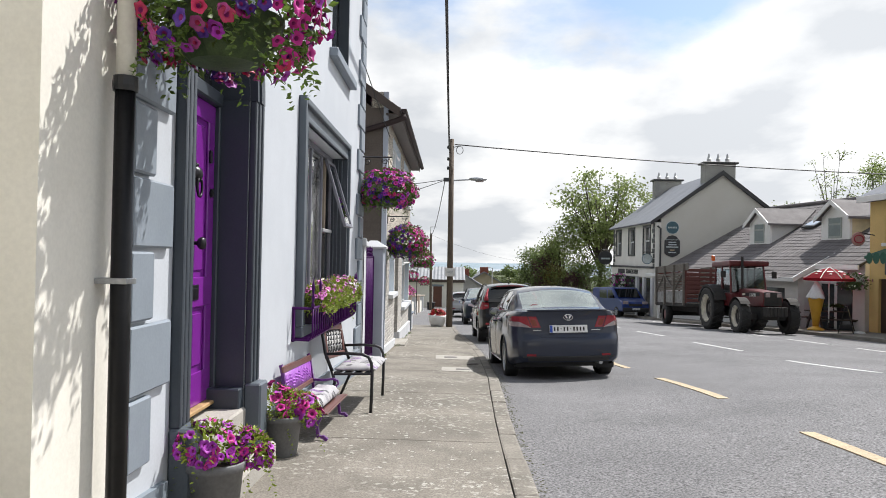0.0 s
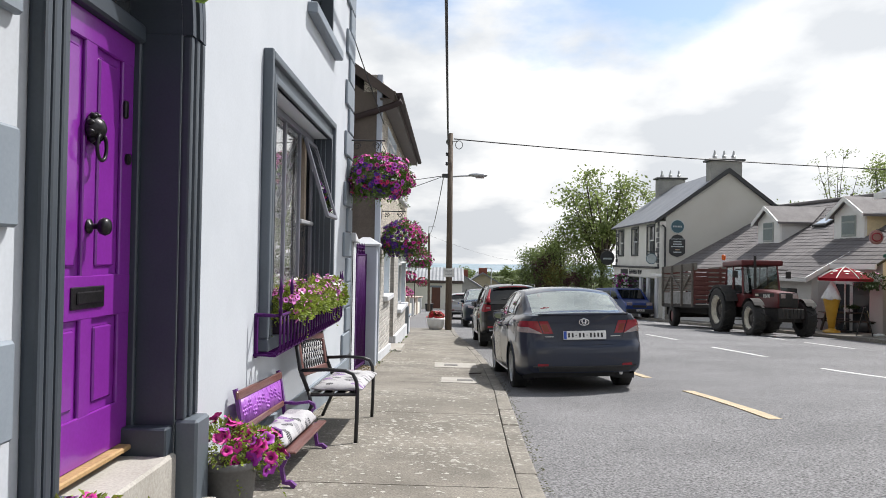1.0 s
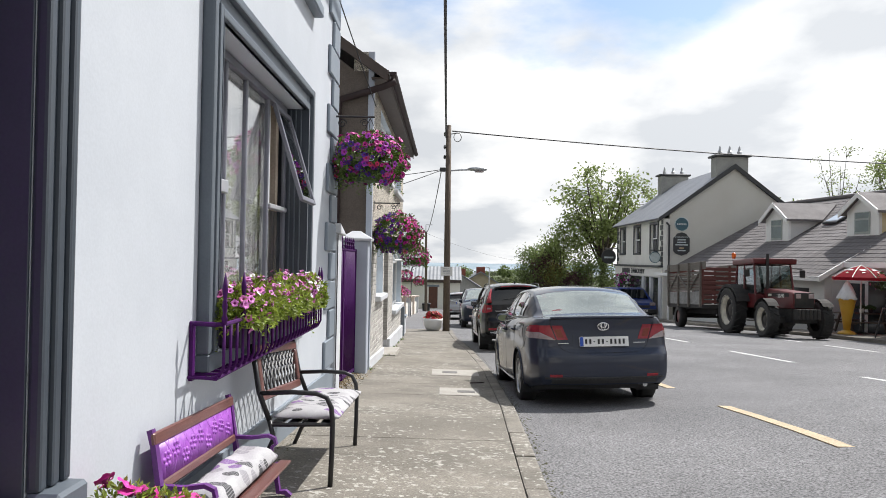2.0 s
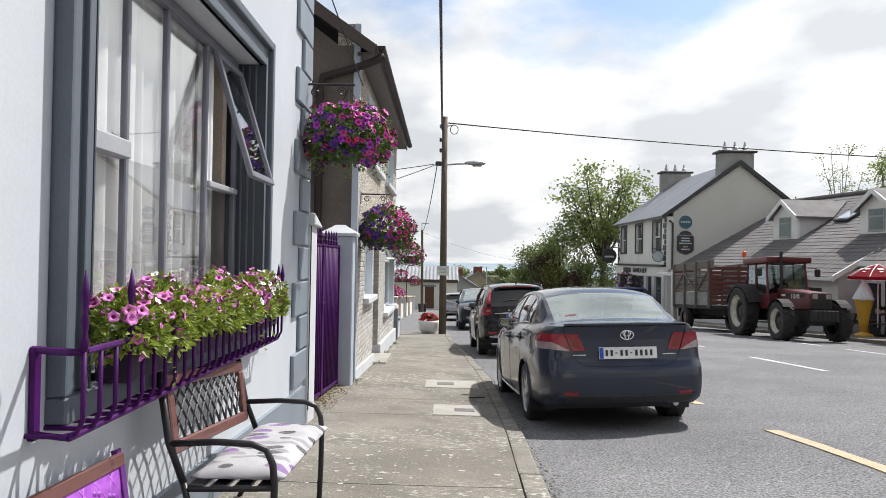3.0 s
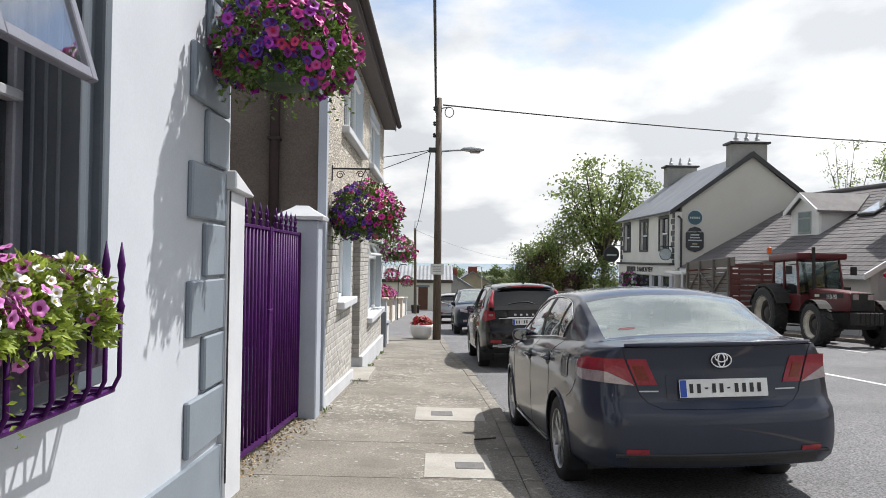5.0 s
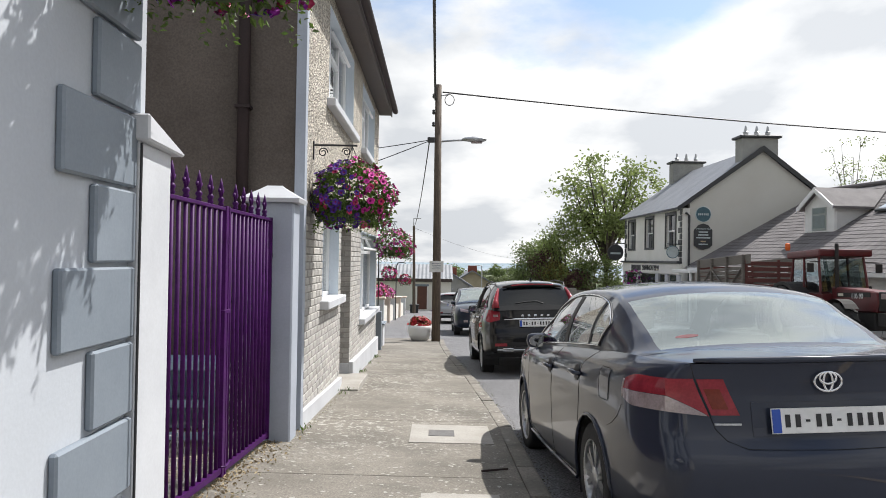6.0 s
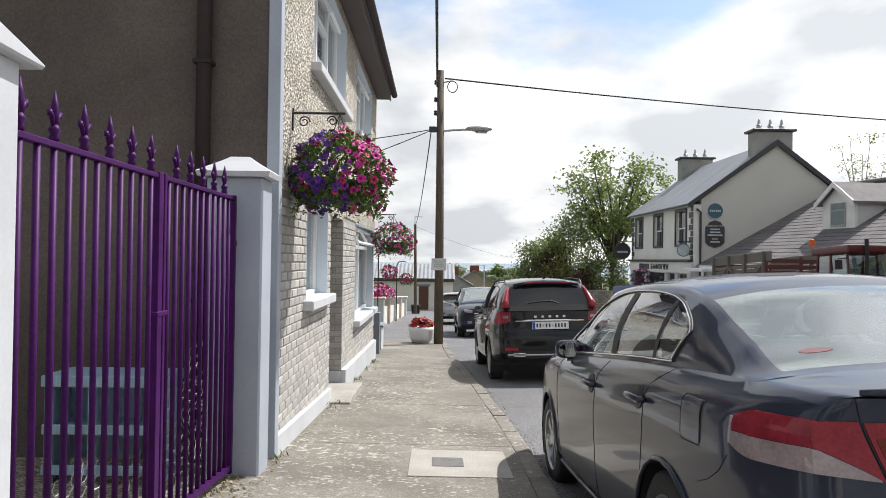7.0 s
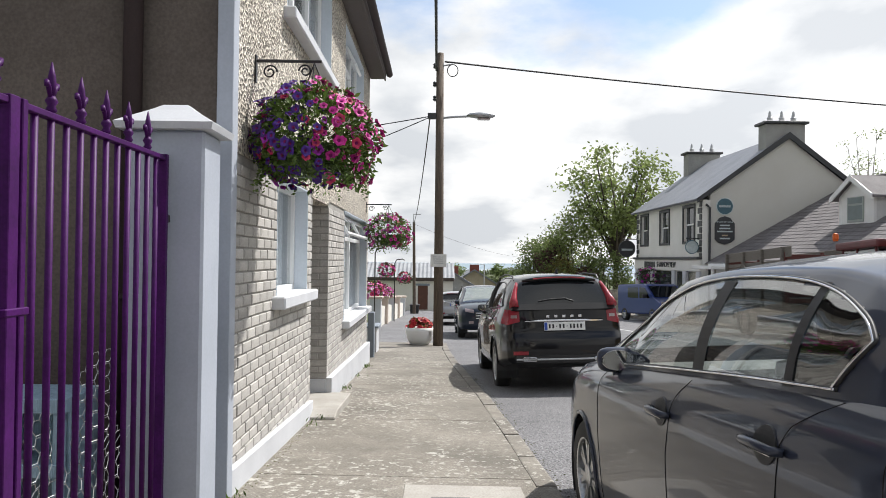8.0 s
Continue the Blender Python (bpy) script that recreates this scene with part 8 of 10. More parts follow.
pot(-1.23, 4.95, 0.135, 0.325, "grey tub of purple trailing flowers beside the doorstep", 71, lambda d, r: r.choice(("purple", "purple", "purple", "magenta")), 150, 560, [(-0.04, -0.02, 0.06, (0.14, 0.15, 0.125)), (0.13, 0.12, 0.0, (0.10, 0.10, 0.12))], M["leaf_bright"], 0.62, 0.03)
pot(-1.27, 6.51, 0.146, 0.275, "grey tub of magenta petunias by the low bench", 75, lambda d, r: r.choice(("magenta", "magenta", "magenta", "purple")), 56, 900, [(-0.03, 0.0, 0.055, (0.16, 0.17, 0.13)), (0.11, 0.10, 0.0, (0.13, 0.17, 0.13))], M["leaf_bright"], 0.98, 0.027)
pot(-1.62, 3.1, 0.15, 0.4, "tub of pink flowers in the cream recess", 79, lambda d, r: "magenta", 20, 200, [(0.0, 0.05, 0.10, (0.16, 0.22, 0.16))], M["leaf"])

# ---- the right side of the street ----
rp_z = lambda x, y: road_z(x, y) + 0.11
solid("pavement_right", strip(lambda y: (right_kerb_x(y) + 0.15, 40.0), -30, 100, 2.0, rp_z, 0.0), M["pavement"], "grey footpath before the shops", "pavement", kind="structure")
kr = tagged(new("kerb_right"), "concrete kerb before the shops", "kerb", kind="structure")
y = 14.0
while y < 70:
    bm = bmesh.new()
    xa, xb = right_kerb_x(y), right_kerb_x(y + 0.92)
    add_prism(bm, [(xa, y), (xa + 0.155, y), (xb + 0.155, y + 0.91), (xb, y + 0.91)], "z", -0.3, 0.004)
    for v in bm.verts:
        v.co.z += rp_z(v.co.x, v.co.y)
    part("kerb_stone", bm, M["kerb"], kr)
    y += 0.92

# lane markings, worn
M["line_white"] = mat("road_paint_white", (0.66, 0.66, 0.64), 0.8, (0.42, 0.42, 0.41), 7, 0.3, 60, grain=0.25, dist=0.003)
M["line_yellow"] = mat("road_paint_yellow", (0.52, 0.405, 0.26), 0.8, (0.40, 0.32, 0.215), 7, 0.3, 60, grain=0.25, dist=0.003)


def dash_mark(name, x0, y0, x1, y1, w, m, label):
    bm = bmesh.new()
    n = 6
    rows = []
    rr = random.Random(int(y0 * 10))
    for i in range(n + 1):
        x, y = x0 + (x1 - x0) * i / n, y0 + (y1 - y0) * i / n
        rows.append([bm.verts.new((x + d + rr.uniform(-0.006, 0.006), y, road_z(x, y) + 0.0045)) for d in (-w / 2, w / 2)])
    for a, b in zip(rows, rows[1:]):
        bm.faces.new((a[0], a[1], b[1], b[0]))
    # thick paint: the edges run down into the asphalt
    rim = [r[0] for r in rows] + [r[1] for r in reversed(rows)]
    foot = [bm.verts.new(v.co - Vector((0, 0, 0.012))) for v in rim]
    for i in range(len(rim)):
        j = (i + 1) % len(rim)
        bm.faces.new((rim[i], rim[j], foot[j], foot[i]))
    solid(name, bm, m, label, "road marking", group=label, kind="structure")


for k in range(-3, 12):
    y0 = 9.75 + 4.47 * k
    dash_mark("parking_line", 2.91 + 0.004 * k, y0, 2.87 + 0.004 * k, y0 + 2.45, 0.135, M["line_yellow"], "faded yellow parking bay dashes")
for k in range(-3, 9):
    y0 = 17.6 + (5.75 if k > 0 else 5.2) * k
    dash_mark("centre_line", 6.12, y0, 6.02, y0 + 2.75, 0.11, M["line_white"], "worn white centre line dashes")
for k in range(-3, 8):
    y0 = 21.75 + 3.95 * k
    dash_mark("bay_line", 10.1, y0, 10.03, y0 + 2.45, 0.11, M["line_white"], "worn white bay line dashes")

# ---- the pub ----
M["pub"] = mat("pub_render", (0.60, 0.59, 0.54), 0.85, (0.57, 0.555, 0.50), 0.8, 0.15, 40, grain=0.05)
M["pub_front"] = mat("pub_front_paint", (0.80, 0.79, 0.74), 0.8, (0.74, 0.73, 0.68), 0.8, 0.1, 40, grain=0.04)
M["pub_grey"] = mat("chimney_render", (0.36, 0.36, 0.34), 0.9, (0.29, 0.29, 0.275), 1.5, 0.2, 30)
M["dark_trim"] = mat("dark_trim", (0.045, 0.047, 0.05), 0.5, None, 3, 0.05)
M["dark_win"] = mat("window_dark", (0.03, 0.034, 0.04), 0.06, (0.05, 0.055, 0.06), 0.7, 0.0, grain=0.02)
PX, PY0, PY1, PE = 11.95, 46.0, 57.3, 3.72
pub = thing("pub", "two-storey cream rendered pub with a slate roof and two chimneys", "house")
front_wins = [(46.95, 48.75), (50.8, 52.6), (54.7, 56.4)]
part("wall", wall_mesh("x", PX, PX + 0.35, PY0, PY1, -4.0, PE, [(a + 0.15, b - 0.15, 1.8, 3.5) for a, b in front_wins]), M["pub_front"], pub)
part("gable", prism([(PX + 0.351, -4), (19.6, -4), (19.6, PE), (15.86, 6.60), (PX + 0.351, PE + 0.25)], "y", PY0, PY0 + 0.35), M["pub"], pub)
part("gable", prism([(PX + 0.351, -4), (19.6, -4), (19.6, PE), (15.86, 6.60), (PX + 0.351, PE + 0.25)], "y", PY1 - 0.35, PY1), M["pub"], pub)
part("back_wall", box(19.25, 19.6, PY0 + 0.36, PY1 - 0.36, -4, PE, 0), M["pub"], pub)
for name, x0, z0, x1, z1 in (("roof", PX - 0.3, PE - 0.06, 15.86, 6.72), ("roof", 19.95, PE - 0.12, 15.861, 6.72)):
    d = Vector((x1 - x0, 0, z1 - z0)).normalized()
    nrm = Vector((-d.z, 0, d.x)) * (0.10 if x1 > x0 else -0.10)
    part(name, prism([(x0, z0), (x1, z1), (x1 + nrm.x, z1 + nrm.z), (x0 + nrm.x, z0 + nrm.z)], "y", PY0 - 0.12, PY1 + 0.12), M["roof_slate"], pub)
    part("barge_board", prism([(x0, z0 + 0.12), (x1, z1 + 0.13), (x1, z1 - 0.16), (x0, z0 - 0.10)], "y", PY0 - 0.17, PY0 - 0.121), M["dark_trim"], pub, "dark barge board")
for cy, x0, x1, zb, zt in ((PY0 + 0.45, 14.85, 16.65, 5.6, 7.25), (PY1 - 0.6, 14.7, 16.6, 5.4, 7.3)):
    ch = bmesh.new()
    add_box(ch, x0, x1, cy - 0.42, cy + 0.42, zb, zt, 0.02)
    part("chimney", ch, M["pub_grey"], pub, "grey rendered chimney stack")
    part("chimney_cap", box(x0 - 0.14, x1 + 0.14, cy - 0.56, cy + 0.56, zt, zt + 0.12, 0.02), M["dark_trim"], pub)
    for k in range(3):
        cx = x0 + 0.35 + (x1 - x0 - 0.7) * k / 2
        part("chimney_pot", lathe([(0.13, zt + 0.1), (0.12, zt + 0.32), (0.14, zt + 0.34), (0.09, zt + 0.38), (0.05, zt + 0.62), (0.01, zt + 0.68)], 12, pose(cx, cy, 0)), M["steel"], pub, "chimney pot with a pale cowl")
for a, b in front_wins:
    w = new("window")
    bpy.data.objects.remove(w)
    fr = bmesh.new()
    for p, q, r, s in ((a, a + 0.15, 1.72, 3.62), (b - 0.15, b, 1.72, 3.62), (a + 0.15, b - 0.15, 3.47, 3.62), (a + 0.15, b - 0.15, 1.72, 1.84)):
        add_box(fr, PX - 0.05, PX, p, q, r, s, 0.01)
    wo = part("window", fr, M["dark_trim"], pub, "dark-framed sash window")
    part("pane", box(PX + 0.12, PX + 0.13, a + 0.15, b - 0.15, 2.68, 3.5, 0), M["dark_win"], wo)
    part("pane", box(PX + 0.16, PX + 0.17, a + 0.15, b - 0.15, 1.8, 2.66, 0), M["dark_win"], wo)
    part("sash_rail", box(PX + 0.10, PX + 0.15, a + 0.15, b - 0.15, 2.62, 2.70, 0.005), M["upvc"], wo)
    for yy in (a + 0.16, b - 0.20):
        part("sash_stile", box(PX + 0.10, PX + 0.15, yy, yy + 0.05, 1.84, 3.47, 0.004), M["upvc"], wo)
    part("curtain", box(PX + 0.2, PX + 0.21, a + 0.15, a + 0.55, 1.8, 3.5, 0), M["curtain"], wo)
for k in range(9):
    z = 1.0 + 0.30 * k
    ln = 0.55 if k % 2 else 0.32
    part("quoin", box(PX - 0.03, PX + 0.0, PY0 + 0.06, PY0 + 0.06 + ln, z, z + 0.27, 0.006), M["dark_trim"], pub, "dark painted quoin")
    part("quoin", box(PX - 0.03, PX + 0.0, PY1 - 0.06 - ln, PY1 - 0.06, z, z + 0.27, 0.006), M["dark_trim"], pub, "dark painted quoin")
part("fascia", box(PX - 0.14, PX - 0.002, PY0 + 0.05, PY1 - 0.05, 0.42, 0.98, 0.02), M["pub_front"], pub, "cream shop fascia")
part("cornice", box(PX - 0.26, PX - 0.002, PY0, PY1, 0.98, 1.10, 0.02), M["dark_trim"], pub)
openings = [(46.7, 47.9), (48.5, 49.6), (50.3, 53.4), (54.0, 56.6)]
for a, b in openings:
    part("shop_window", box(PX - 0.012, PX - 0.002, a, b, -1.9, 0.38, 0), M["dark_win"], pub, "dark shopfront glass")
for a in (46.1, 48.0, 49.7, 53.5, 56.7):
    part("pilaster", box(PX - 0.10, PX - 0.002, a, a + 0.5, -2.8, 0.42, 0.01), M["white_pillar"], pub, "cream pilaster")
part("stall_riser", box(PX - 0.06, PX - 0.013, 50.3, 56.6, -2.9, -1.4, 0.01), M["dark_trim"], pub)
txt = bpy.data.curves.new("sign_lettering", "FONT")
txt.body, txt.size, txt.extrude, txt.align_x, txt.align_y = "SHANNON VIEW", 0.42, 0.01, "LEFT", "CENTER"
tob = new("sign_lettering_curve", txt)
dg = bpy.context.evaluated_depsgraph_get()
tme = bpy.data.meshes.new_from_object(tob.evaluated_get(dg))
bpy.data.objects.remove(tob)
tme.materials.append(M["dark_trim"])
lt = new("sign_lettering", tme)
lt.parent = pub
lt.matrix_basis = pose(PX - 0.155, 52.6, 0.70, 90, 0, -90)
tagged(lt, "raised dark sign letters")
for k in range(7):
    part("sign_bar", box(PX - 0.16, PX - 0.14, 53.0 + 0.30 * k, 53.22 + 0.30 * k, 0.56, 0.86, 0.003), M["dark_trim"], pub)
part("corner_pipe", tube([(PX + 0.12, PY0 - 0.07, 3.5), (PX + 0.30, PY0 - 0.07, 3.35), (PX + 0.30, PY0 - 0.07, -2.0)], 0.055, 8), M["dark_trim"], pub)
M["sign_teal"] = mat("sign_teal", (0.055, 0.13, 0.165), 0.4, None, 4)
M["sign_pale"] = mat("sign_pale", (0.55, 0.62, 0.62), 0.4, None, 4)
sg = thing("round_sign", "round teal and white enamel sign on the gable", "sign")
cx, cz = 12.95, 3.42
part("disc", lathe([(0.40, 0), (0.40, 0.04), (0.38, 0.05), (0.001, 0.05)], 36, pose(cx, PY0 - 0.001, cz, 90, 0, 0)), M["sign_pale"], sg)
part("ring", lathe([(0.36, 0.053), (0.36, 0.058), (0.26, 0.058), (0.26, 0.055)], 36, pose(cx, PY0 - 0.001, cz, 90, 0, 0)), M["sign_teal"], sg)
part("band", box(cx - 0.34, cx + 0.34, PY0 - 0.075, PY0 - 0.06, cz - 0.08, cz + 0.08, 0.004), M["sign_teal"], sg)
for k in range(6):
    part("sign_bar", box(cx - 0.265 + 0.09 * k, cx - 0.205 + 0.09 * k, PY0 - 0.08, PY0 - 0.074, cz - 0.05, cz + 0.05, 0), M["sign_pale"], sg)
pb = thing("shield_sign", "black shield-shaped pub sign with pale writing", "sign")
cz = 2.33
sh_pts = [(cx - 0.45, cz - 0.42), (cx - 0.3, cz - 0.56), (cx, cz - 0.66), (cx + 0.3, cz - 0.56), (cx + 0.45, cz - 0.42), (cx + 0.45, cz + 0.32), (cx + 0.36, cz + 0.40), (cx + 0.25, cz + 0.56), (cx, cz + 0.64), (cx - 0.25, cz + 0.56), (cx - 0.36, cz + 0.40), (cx - 0.45, cz + 0.32)]
part("board", prism(sh_pts, "y", PY0 - 0.06, PY0 - 0.001), M["dark_trim"], pb)
for z, w in ((0.22, 0.45), (0.08, 0.5), (-0.06, 0.70), (-0.24, 0.26), (-0.38, 0.45)):
    part("sign_bar", box(cx - w / 2, cx + w / 2, PY0 - 0.066, PY0 - 0.06, cz + z - 0.035, cz + z + 0.03, 0), M["sign_pale"] if z != -0.24 else M["line_yellow"], pb)
so = new("sign_lettering", letters("SHANNON VIEW", 0.098, M["sign_pale"]))
so.parent = pb
so.matrix_basis = pose(cx, PY0 - 0.066, cz + 0.37, 90, 0, 0)
hs = thing("hanging_sign", "black round sign on an iron arm at the pub corner", "sign")
part("arm", tube([(PX, 57.2, 2.2), (PX - 0.9, 57.2, 2.2)], 0.03, 6), M["dark_trim"], hs)
part("board", lathe([(0.001, -0.05), (0.5, -0.05), (0.52, 0), (0.5, 0.05), (0.001, 0.05)], 24, pose(PX - 0.62, 57.2, 1.62, 90, 0, 0)), M["dark_trim"], hs)
part("sign_bar", box(PX - 0.95, PX - 0.3, 57.13, 57.14, 1.5, 1.62, 0), M["sign_pale"], hs)
hs = thing("hanging_sign", "small pale round sign on a scrolled bracket", "sign")
part("arm", tube([(PX, 46.4, 1.95), (PX - 0.62, 46.4, 1.95)], 0.025, 6), M["dark_trim"], hs)
part("board", lathe([(0.001, -0.04), (0.30, -0.04), (0.32, 0), (0.30, 0.04), (0.001, 0.04)], 24, pose(PX - 0.36, 46.4, 1.55, 90, 0, 0)), M["sign_pale"], hs)
part("rim", tube([(PX - 0.36 + 0.30 * math.cos(a), 46.35, 1.55 + 0.30 * math.sin(a)) for a in (2 * math.pi * k / 24 for k in range(24))], 0.018, 6, True), M["sign_teal"], hs)
fl = thing("hanging_basket", "hanging basket of purple flowers on the pub front", "hanging basket", group="hanging baskets")
part("bowl", lathe([(0.02, -0.9), (0.3, -0.75), (0.42, -0.5), (0.3, -0.5)], 12, pose(PX - 0.5, 53.2, 0.3)), M["leaf_dark"], fl)
bush(fl, (PX - 0.5, 53.2, 0.05), (0.6, 0.6, 0.5), 500, 60, lambda d, r: r.choice(("purple", "magenta", "white")), 91, M["leaf_dark"], 0.1, -0.9, blossom_scale=2.2)

# ---- the bungalow with dormers ----
bung = thing("bungalow", "white bungalow with a brown tiled roof and two gabled dormers", "house", at=(13.6, 35.5, 0), turn=8.1)
RS, R0 = 0.57, 0.85


def roof_z(x):
    return R0 + RS * x


M["bung_wall"] = mat("bungalow_render", (0.66, 0.66, 0.65), 0.85, (0.60, 0.60, 0.59), 1, 0.1, 40)
M["cream_dormer"] = mat("cream_dormer", (0.72, 0.62, 0.40), 0.8, None, 2)
part("roof_deck", prism([(0, R0 - 0.12), (6.7, roof_z(6.7) - 0.12), (13.2, R0 - 0.1), (13.2, R0), (6.7, roof_z(6.7) - 0.03), (0, R0 - 0.03)], "y", -2.9, 10.3), M["dark_trim"], bung)
part("roof_deck", prism([(1.0, roof_z(1.0) - 0.12), (6.7, roof_z(6.7) - 0.12), (13.2, R0 - 0.1), (13.2, R0), (6.7, roof_z(6.7) - 0.03), (1.0, roof_z(1.0) - 0.03)], "y", -5.6, -2.9), M["dark_trim"], bung)
part("back_roof", prism([(6.7, roof_z(6.7)), (13.3, R0 + 0.02), (13.3, R0 + 0.1), (6.7, roof_z(6.7) + 0.08)], "y", -5.6, 10.3), M["roof_tile"], bung)
part("wall", box(0.35, 0.65, -2.75, 10.3, -3.2, R0 + 0.02, 0), M["bung_wall"], bung)
part("wall", box(1.25, 1.55, -5.6, -2.76, -3.2, roof_z(1.3) - 0.14, 0), M["bung_wall"], bung)
part("end_wall", prism([(0.66, -3.2), (13, -3.2), (13, 0.8), (6.7, roof_z(6.7) - 0.15), (0.66, roof_z(0.66) - 0.15)], "y", -2.745, -2.45), M["bung_wall"], bung)
part("fascia", box(-0.06, 0.0, -2.95, 10.3, R0 - 0.2, R0 - 0.02, 0.005), M["white"], bung)
part("fascia", box(0.94, 1.0, -5.6, -2.96, roof_z(1.0) - 0.22, roof_z(1.0) - 0.02, 0.005), M["white"], bung)
part("verge_board", prism([(-0.05, R0 - 0.22), (-0.05, R0 - 0.02), (2.5, roof_z(2.5) - 0.02), (2.5, roof_z(2.5) - 0.22)], "y", -3.0, -2.91), M["white"], bung)
part("ridge", tube([(6.7, -5.6, roof_z(6.7) + 0.02), (6.7, 10.3, roof_z(6.7) + 0.02)], 0.11, 8), M["roof_tile"], bung)
for y0, y1, z0, z1 in ((-4.9, -4.0, -1.2, 0.8), (-3.8, -3.0, -1.9, 0.6)):
    part("window_opening", box(1.235, 1.249, y0, y1, z0, z1, 0), M["dark_win"], bung, "dark ground-floor window")
for y0, y1 in ((-1.8, -0.2), (2.0, 4.0), (6.0, 8.0)):
    part("window_opening", box(0.335, 0.349, y0, y1, -0.9, 0.35, 0), M["dark_win"], bung, "dark ground-floor window")


def dormer(yc, x0, half, zb, ze, za, cheek):
    d = part("dormer_front", prism([(yc - half, zb - 0.15), (yc + half, zb - 0.15), (yc + half, ze), (yc, za), (yc - half, ze)], "x", x0, x0 + 0.12), M["white"], bung, "white gabled dormer front")
    xe = (ze - R0) / RS
    for s in (-1, 1):
        part("cheek", prism([(x0 + 0.121, zb - 0.2), (x0 + 0.121, ze), (xe, ze)], "y", *((yc - half, yc - half + 0.12) if s < 0 else (yc + half - 0.12, yc + half))), cheek, d)
        e = yc + s * (half + 0.22)
        zlo = ze - 0.22 * (za - ze) / half
        xr, xlo = (za + 0.05 - R0) / RS, (zlo - R0) / RS
        rf = bmesh.new()
        v = [rf.verts.new(c) for c in ((x0 - 0.25, e, zlo), (x0 - 0.25, yc, za + 0.04), (xr, yc, za + 0.04), (xlo, e, zlo))]
        w = [rf.verts.new(c.co + Vector((0, 0, 0.10))) for c in v]
        rf.faces.new(v[::-1])
        rf.faces.new(w)
        for i in range(4):
            rf.faces.new((v[i], v[(i + 1) % 4], w[(i + 1) % 4], w[i]))
        part("dormer_roof", rf, M["roof_tile"], d)
        bb = bmesh.new()
        v = [bb.verts.new(c) for c in ((x0 - 0.27, e, zlo - 0.08), (x0 - 0.27, yc, za - 0.08), (x0 - 0.27, yc, za + 0.13), (x0 - 0.27, e, zlo + 0.13))]
        w = [bb.verts.new(c.co + Vector((0.05, 0, 0))) for c in v]
        bb.faces.new(v)
        bb.faces.new(w[::-1])
        for i in range(4):
            bb.faces.new((v[i], v[(i + 1) % 4], w[(i + 1) % 4], w[i]))
        part("barge_board", bb, M["white"], d)
    part("window_frame", box(x0 - 0.03, x0 - 0.001, yc - 0.46, yc + 0.46, zb + 0.05, ze - 0.05, 0.01), mat("dormer_frame", (0.36, 0.40, 0.38), 0.5), d)
    part("pane", box(x0 - 0.038, x0 - 0.031, yc - 0.38, yc + 0.38, zb + 0.15, ze - 0.38, 0), mat("dormer_glass", (0.16, 0.21, 0.21), 0.08), d)
    part("pane", box(x0 - 0.038, x0 - 0.031, yc - 0.38, yc + 0.38, ze - 0.30, ze - 0.08, 0), mat("dormer_glass", (0.16, 0.21, 0.21), 0.08), d)


dormer(4.25, 2.7, 0.95, roof_z(2.7), 3.45, 4.10, M["bung_wall"])
dormer(-1.45, 2.9, 0.95, roof_z(2.9), 3.50, 4.12, M["cream_dormer"])
sk = part("skylight", prism([(3.95, roof_z(3.95) + 0.05), (5.0, roof_z(5.0) + 0.05), (5.0, roof_z(5.0) + 0.14), (3.95, roof_z(3.95) + 0.14)], "y", 1.65, 2.65, 0.01), M["dark_trim"], bung)
part("skylight_glass", prism([(4.05, roof_z(4.05) + 0.141), (4.9, roof_z(4.9) + 0.141), (4.9, roof_z(4.9) + 0.15), (4.05, roof_z(4.05) + 0.15)], "y", 1.75, 2.55), mat("sky_pane", (0.5, 0.55, 0.6), 0.05), sk)
# lean-to porch beside the pub
part("porch_roof", box(-0.9, 0.5, 8.4, 10.2, 0.55, 0.70, 0.02), M["white"], bung)
part("porch_post", box(-0.85, -0.75, 8.45, 8.55, -2.4, 0.55, 0.01), M["white"], bung)

# ---- the yellow shop ----
M["yellow_wall"] = mat("yellow_render", (0.70, 0.50, 0.20), 0.85, (0.63, 0.45, 0.18), 1.2, 0.1, 40)
shop = thing("yellow_shop", "two-storey ochre yellow shop with a green awning", "house")
SX = 15.55
part("wall", wall_mesh("x", SX, SX + 0.3, 12.0, 29.7, -3, 3.9, [(27.3, 28.7, 2.2, 3.6), (22.0, 23.4, 2.2, 3.6), (24.0, 27.5, -1.4, 0.9), (28.0, 29.1, -1.6, 0.9)]), M["yellow_wall"], shop)
part("side_wall", box(SX + 0.301, 24, 29.4, 29.7, -3, 3.9, 0), M["yellow_wall"], shop)
part("back_wall", box(24, 24.3, 12, 29.7, -3, 3.9, 0), M["yellow_wall"], shop)
part("roof", prism([(SX - 0.35, 3.75), (SX - 0.35, 3.95), (19.8, 6.4), (24.4, 3.9)], "y", 12, 29.95), M["roof_slate"], shop)
part("fascia", box(SX - 0.40, SX - 0.36, 12, 29.95, 3.72, 3.95, 0.005), M["white"], shop)
for a, b in ((27.3, 28.7), (22.0, 23.4)):
    part("window_frame", box(SX + 0.1, SX + 0.15, a, b, 2.2, 3.6, 0.0), M["dark_trim"], shop)
    part("pane", box(SX + 0.09, SX + 0.099, a + 0.08, b - 0.08, 2.3, 3.5, 0), M["dark_win"], shop)
    part("sill", box(SX - 0.1, SX + 0.1, a - 0.1, b + 0.1, 2.08, 2.2, 0.01), M["white"], shop)
part("shop_window", box(SX + 0.1, SX + 0.12, 24.0, 27.5, -1.4, 0.9, 0), M["dark_win"], shop)
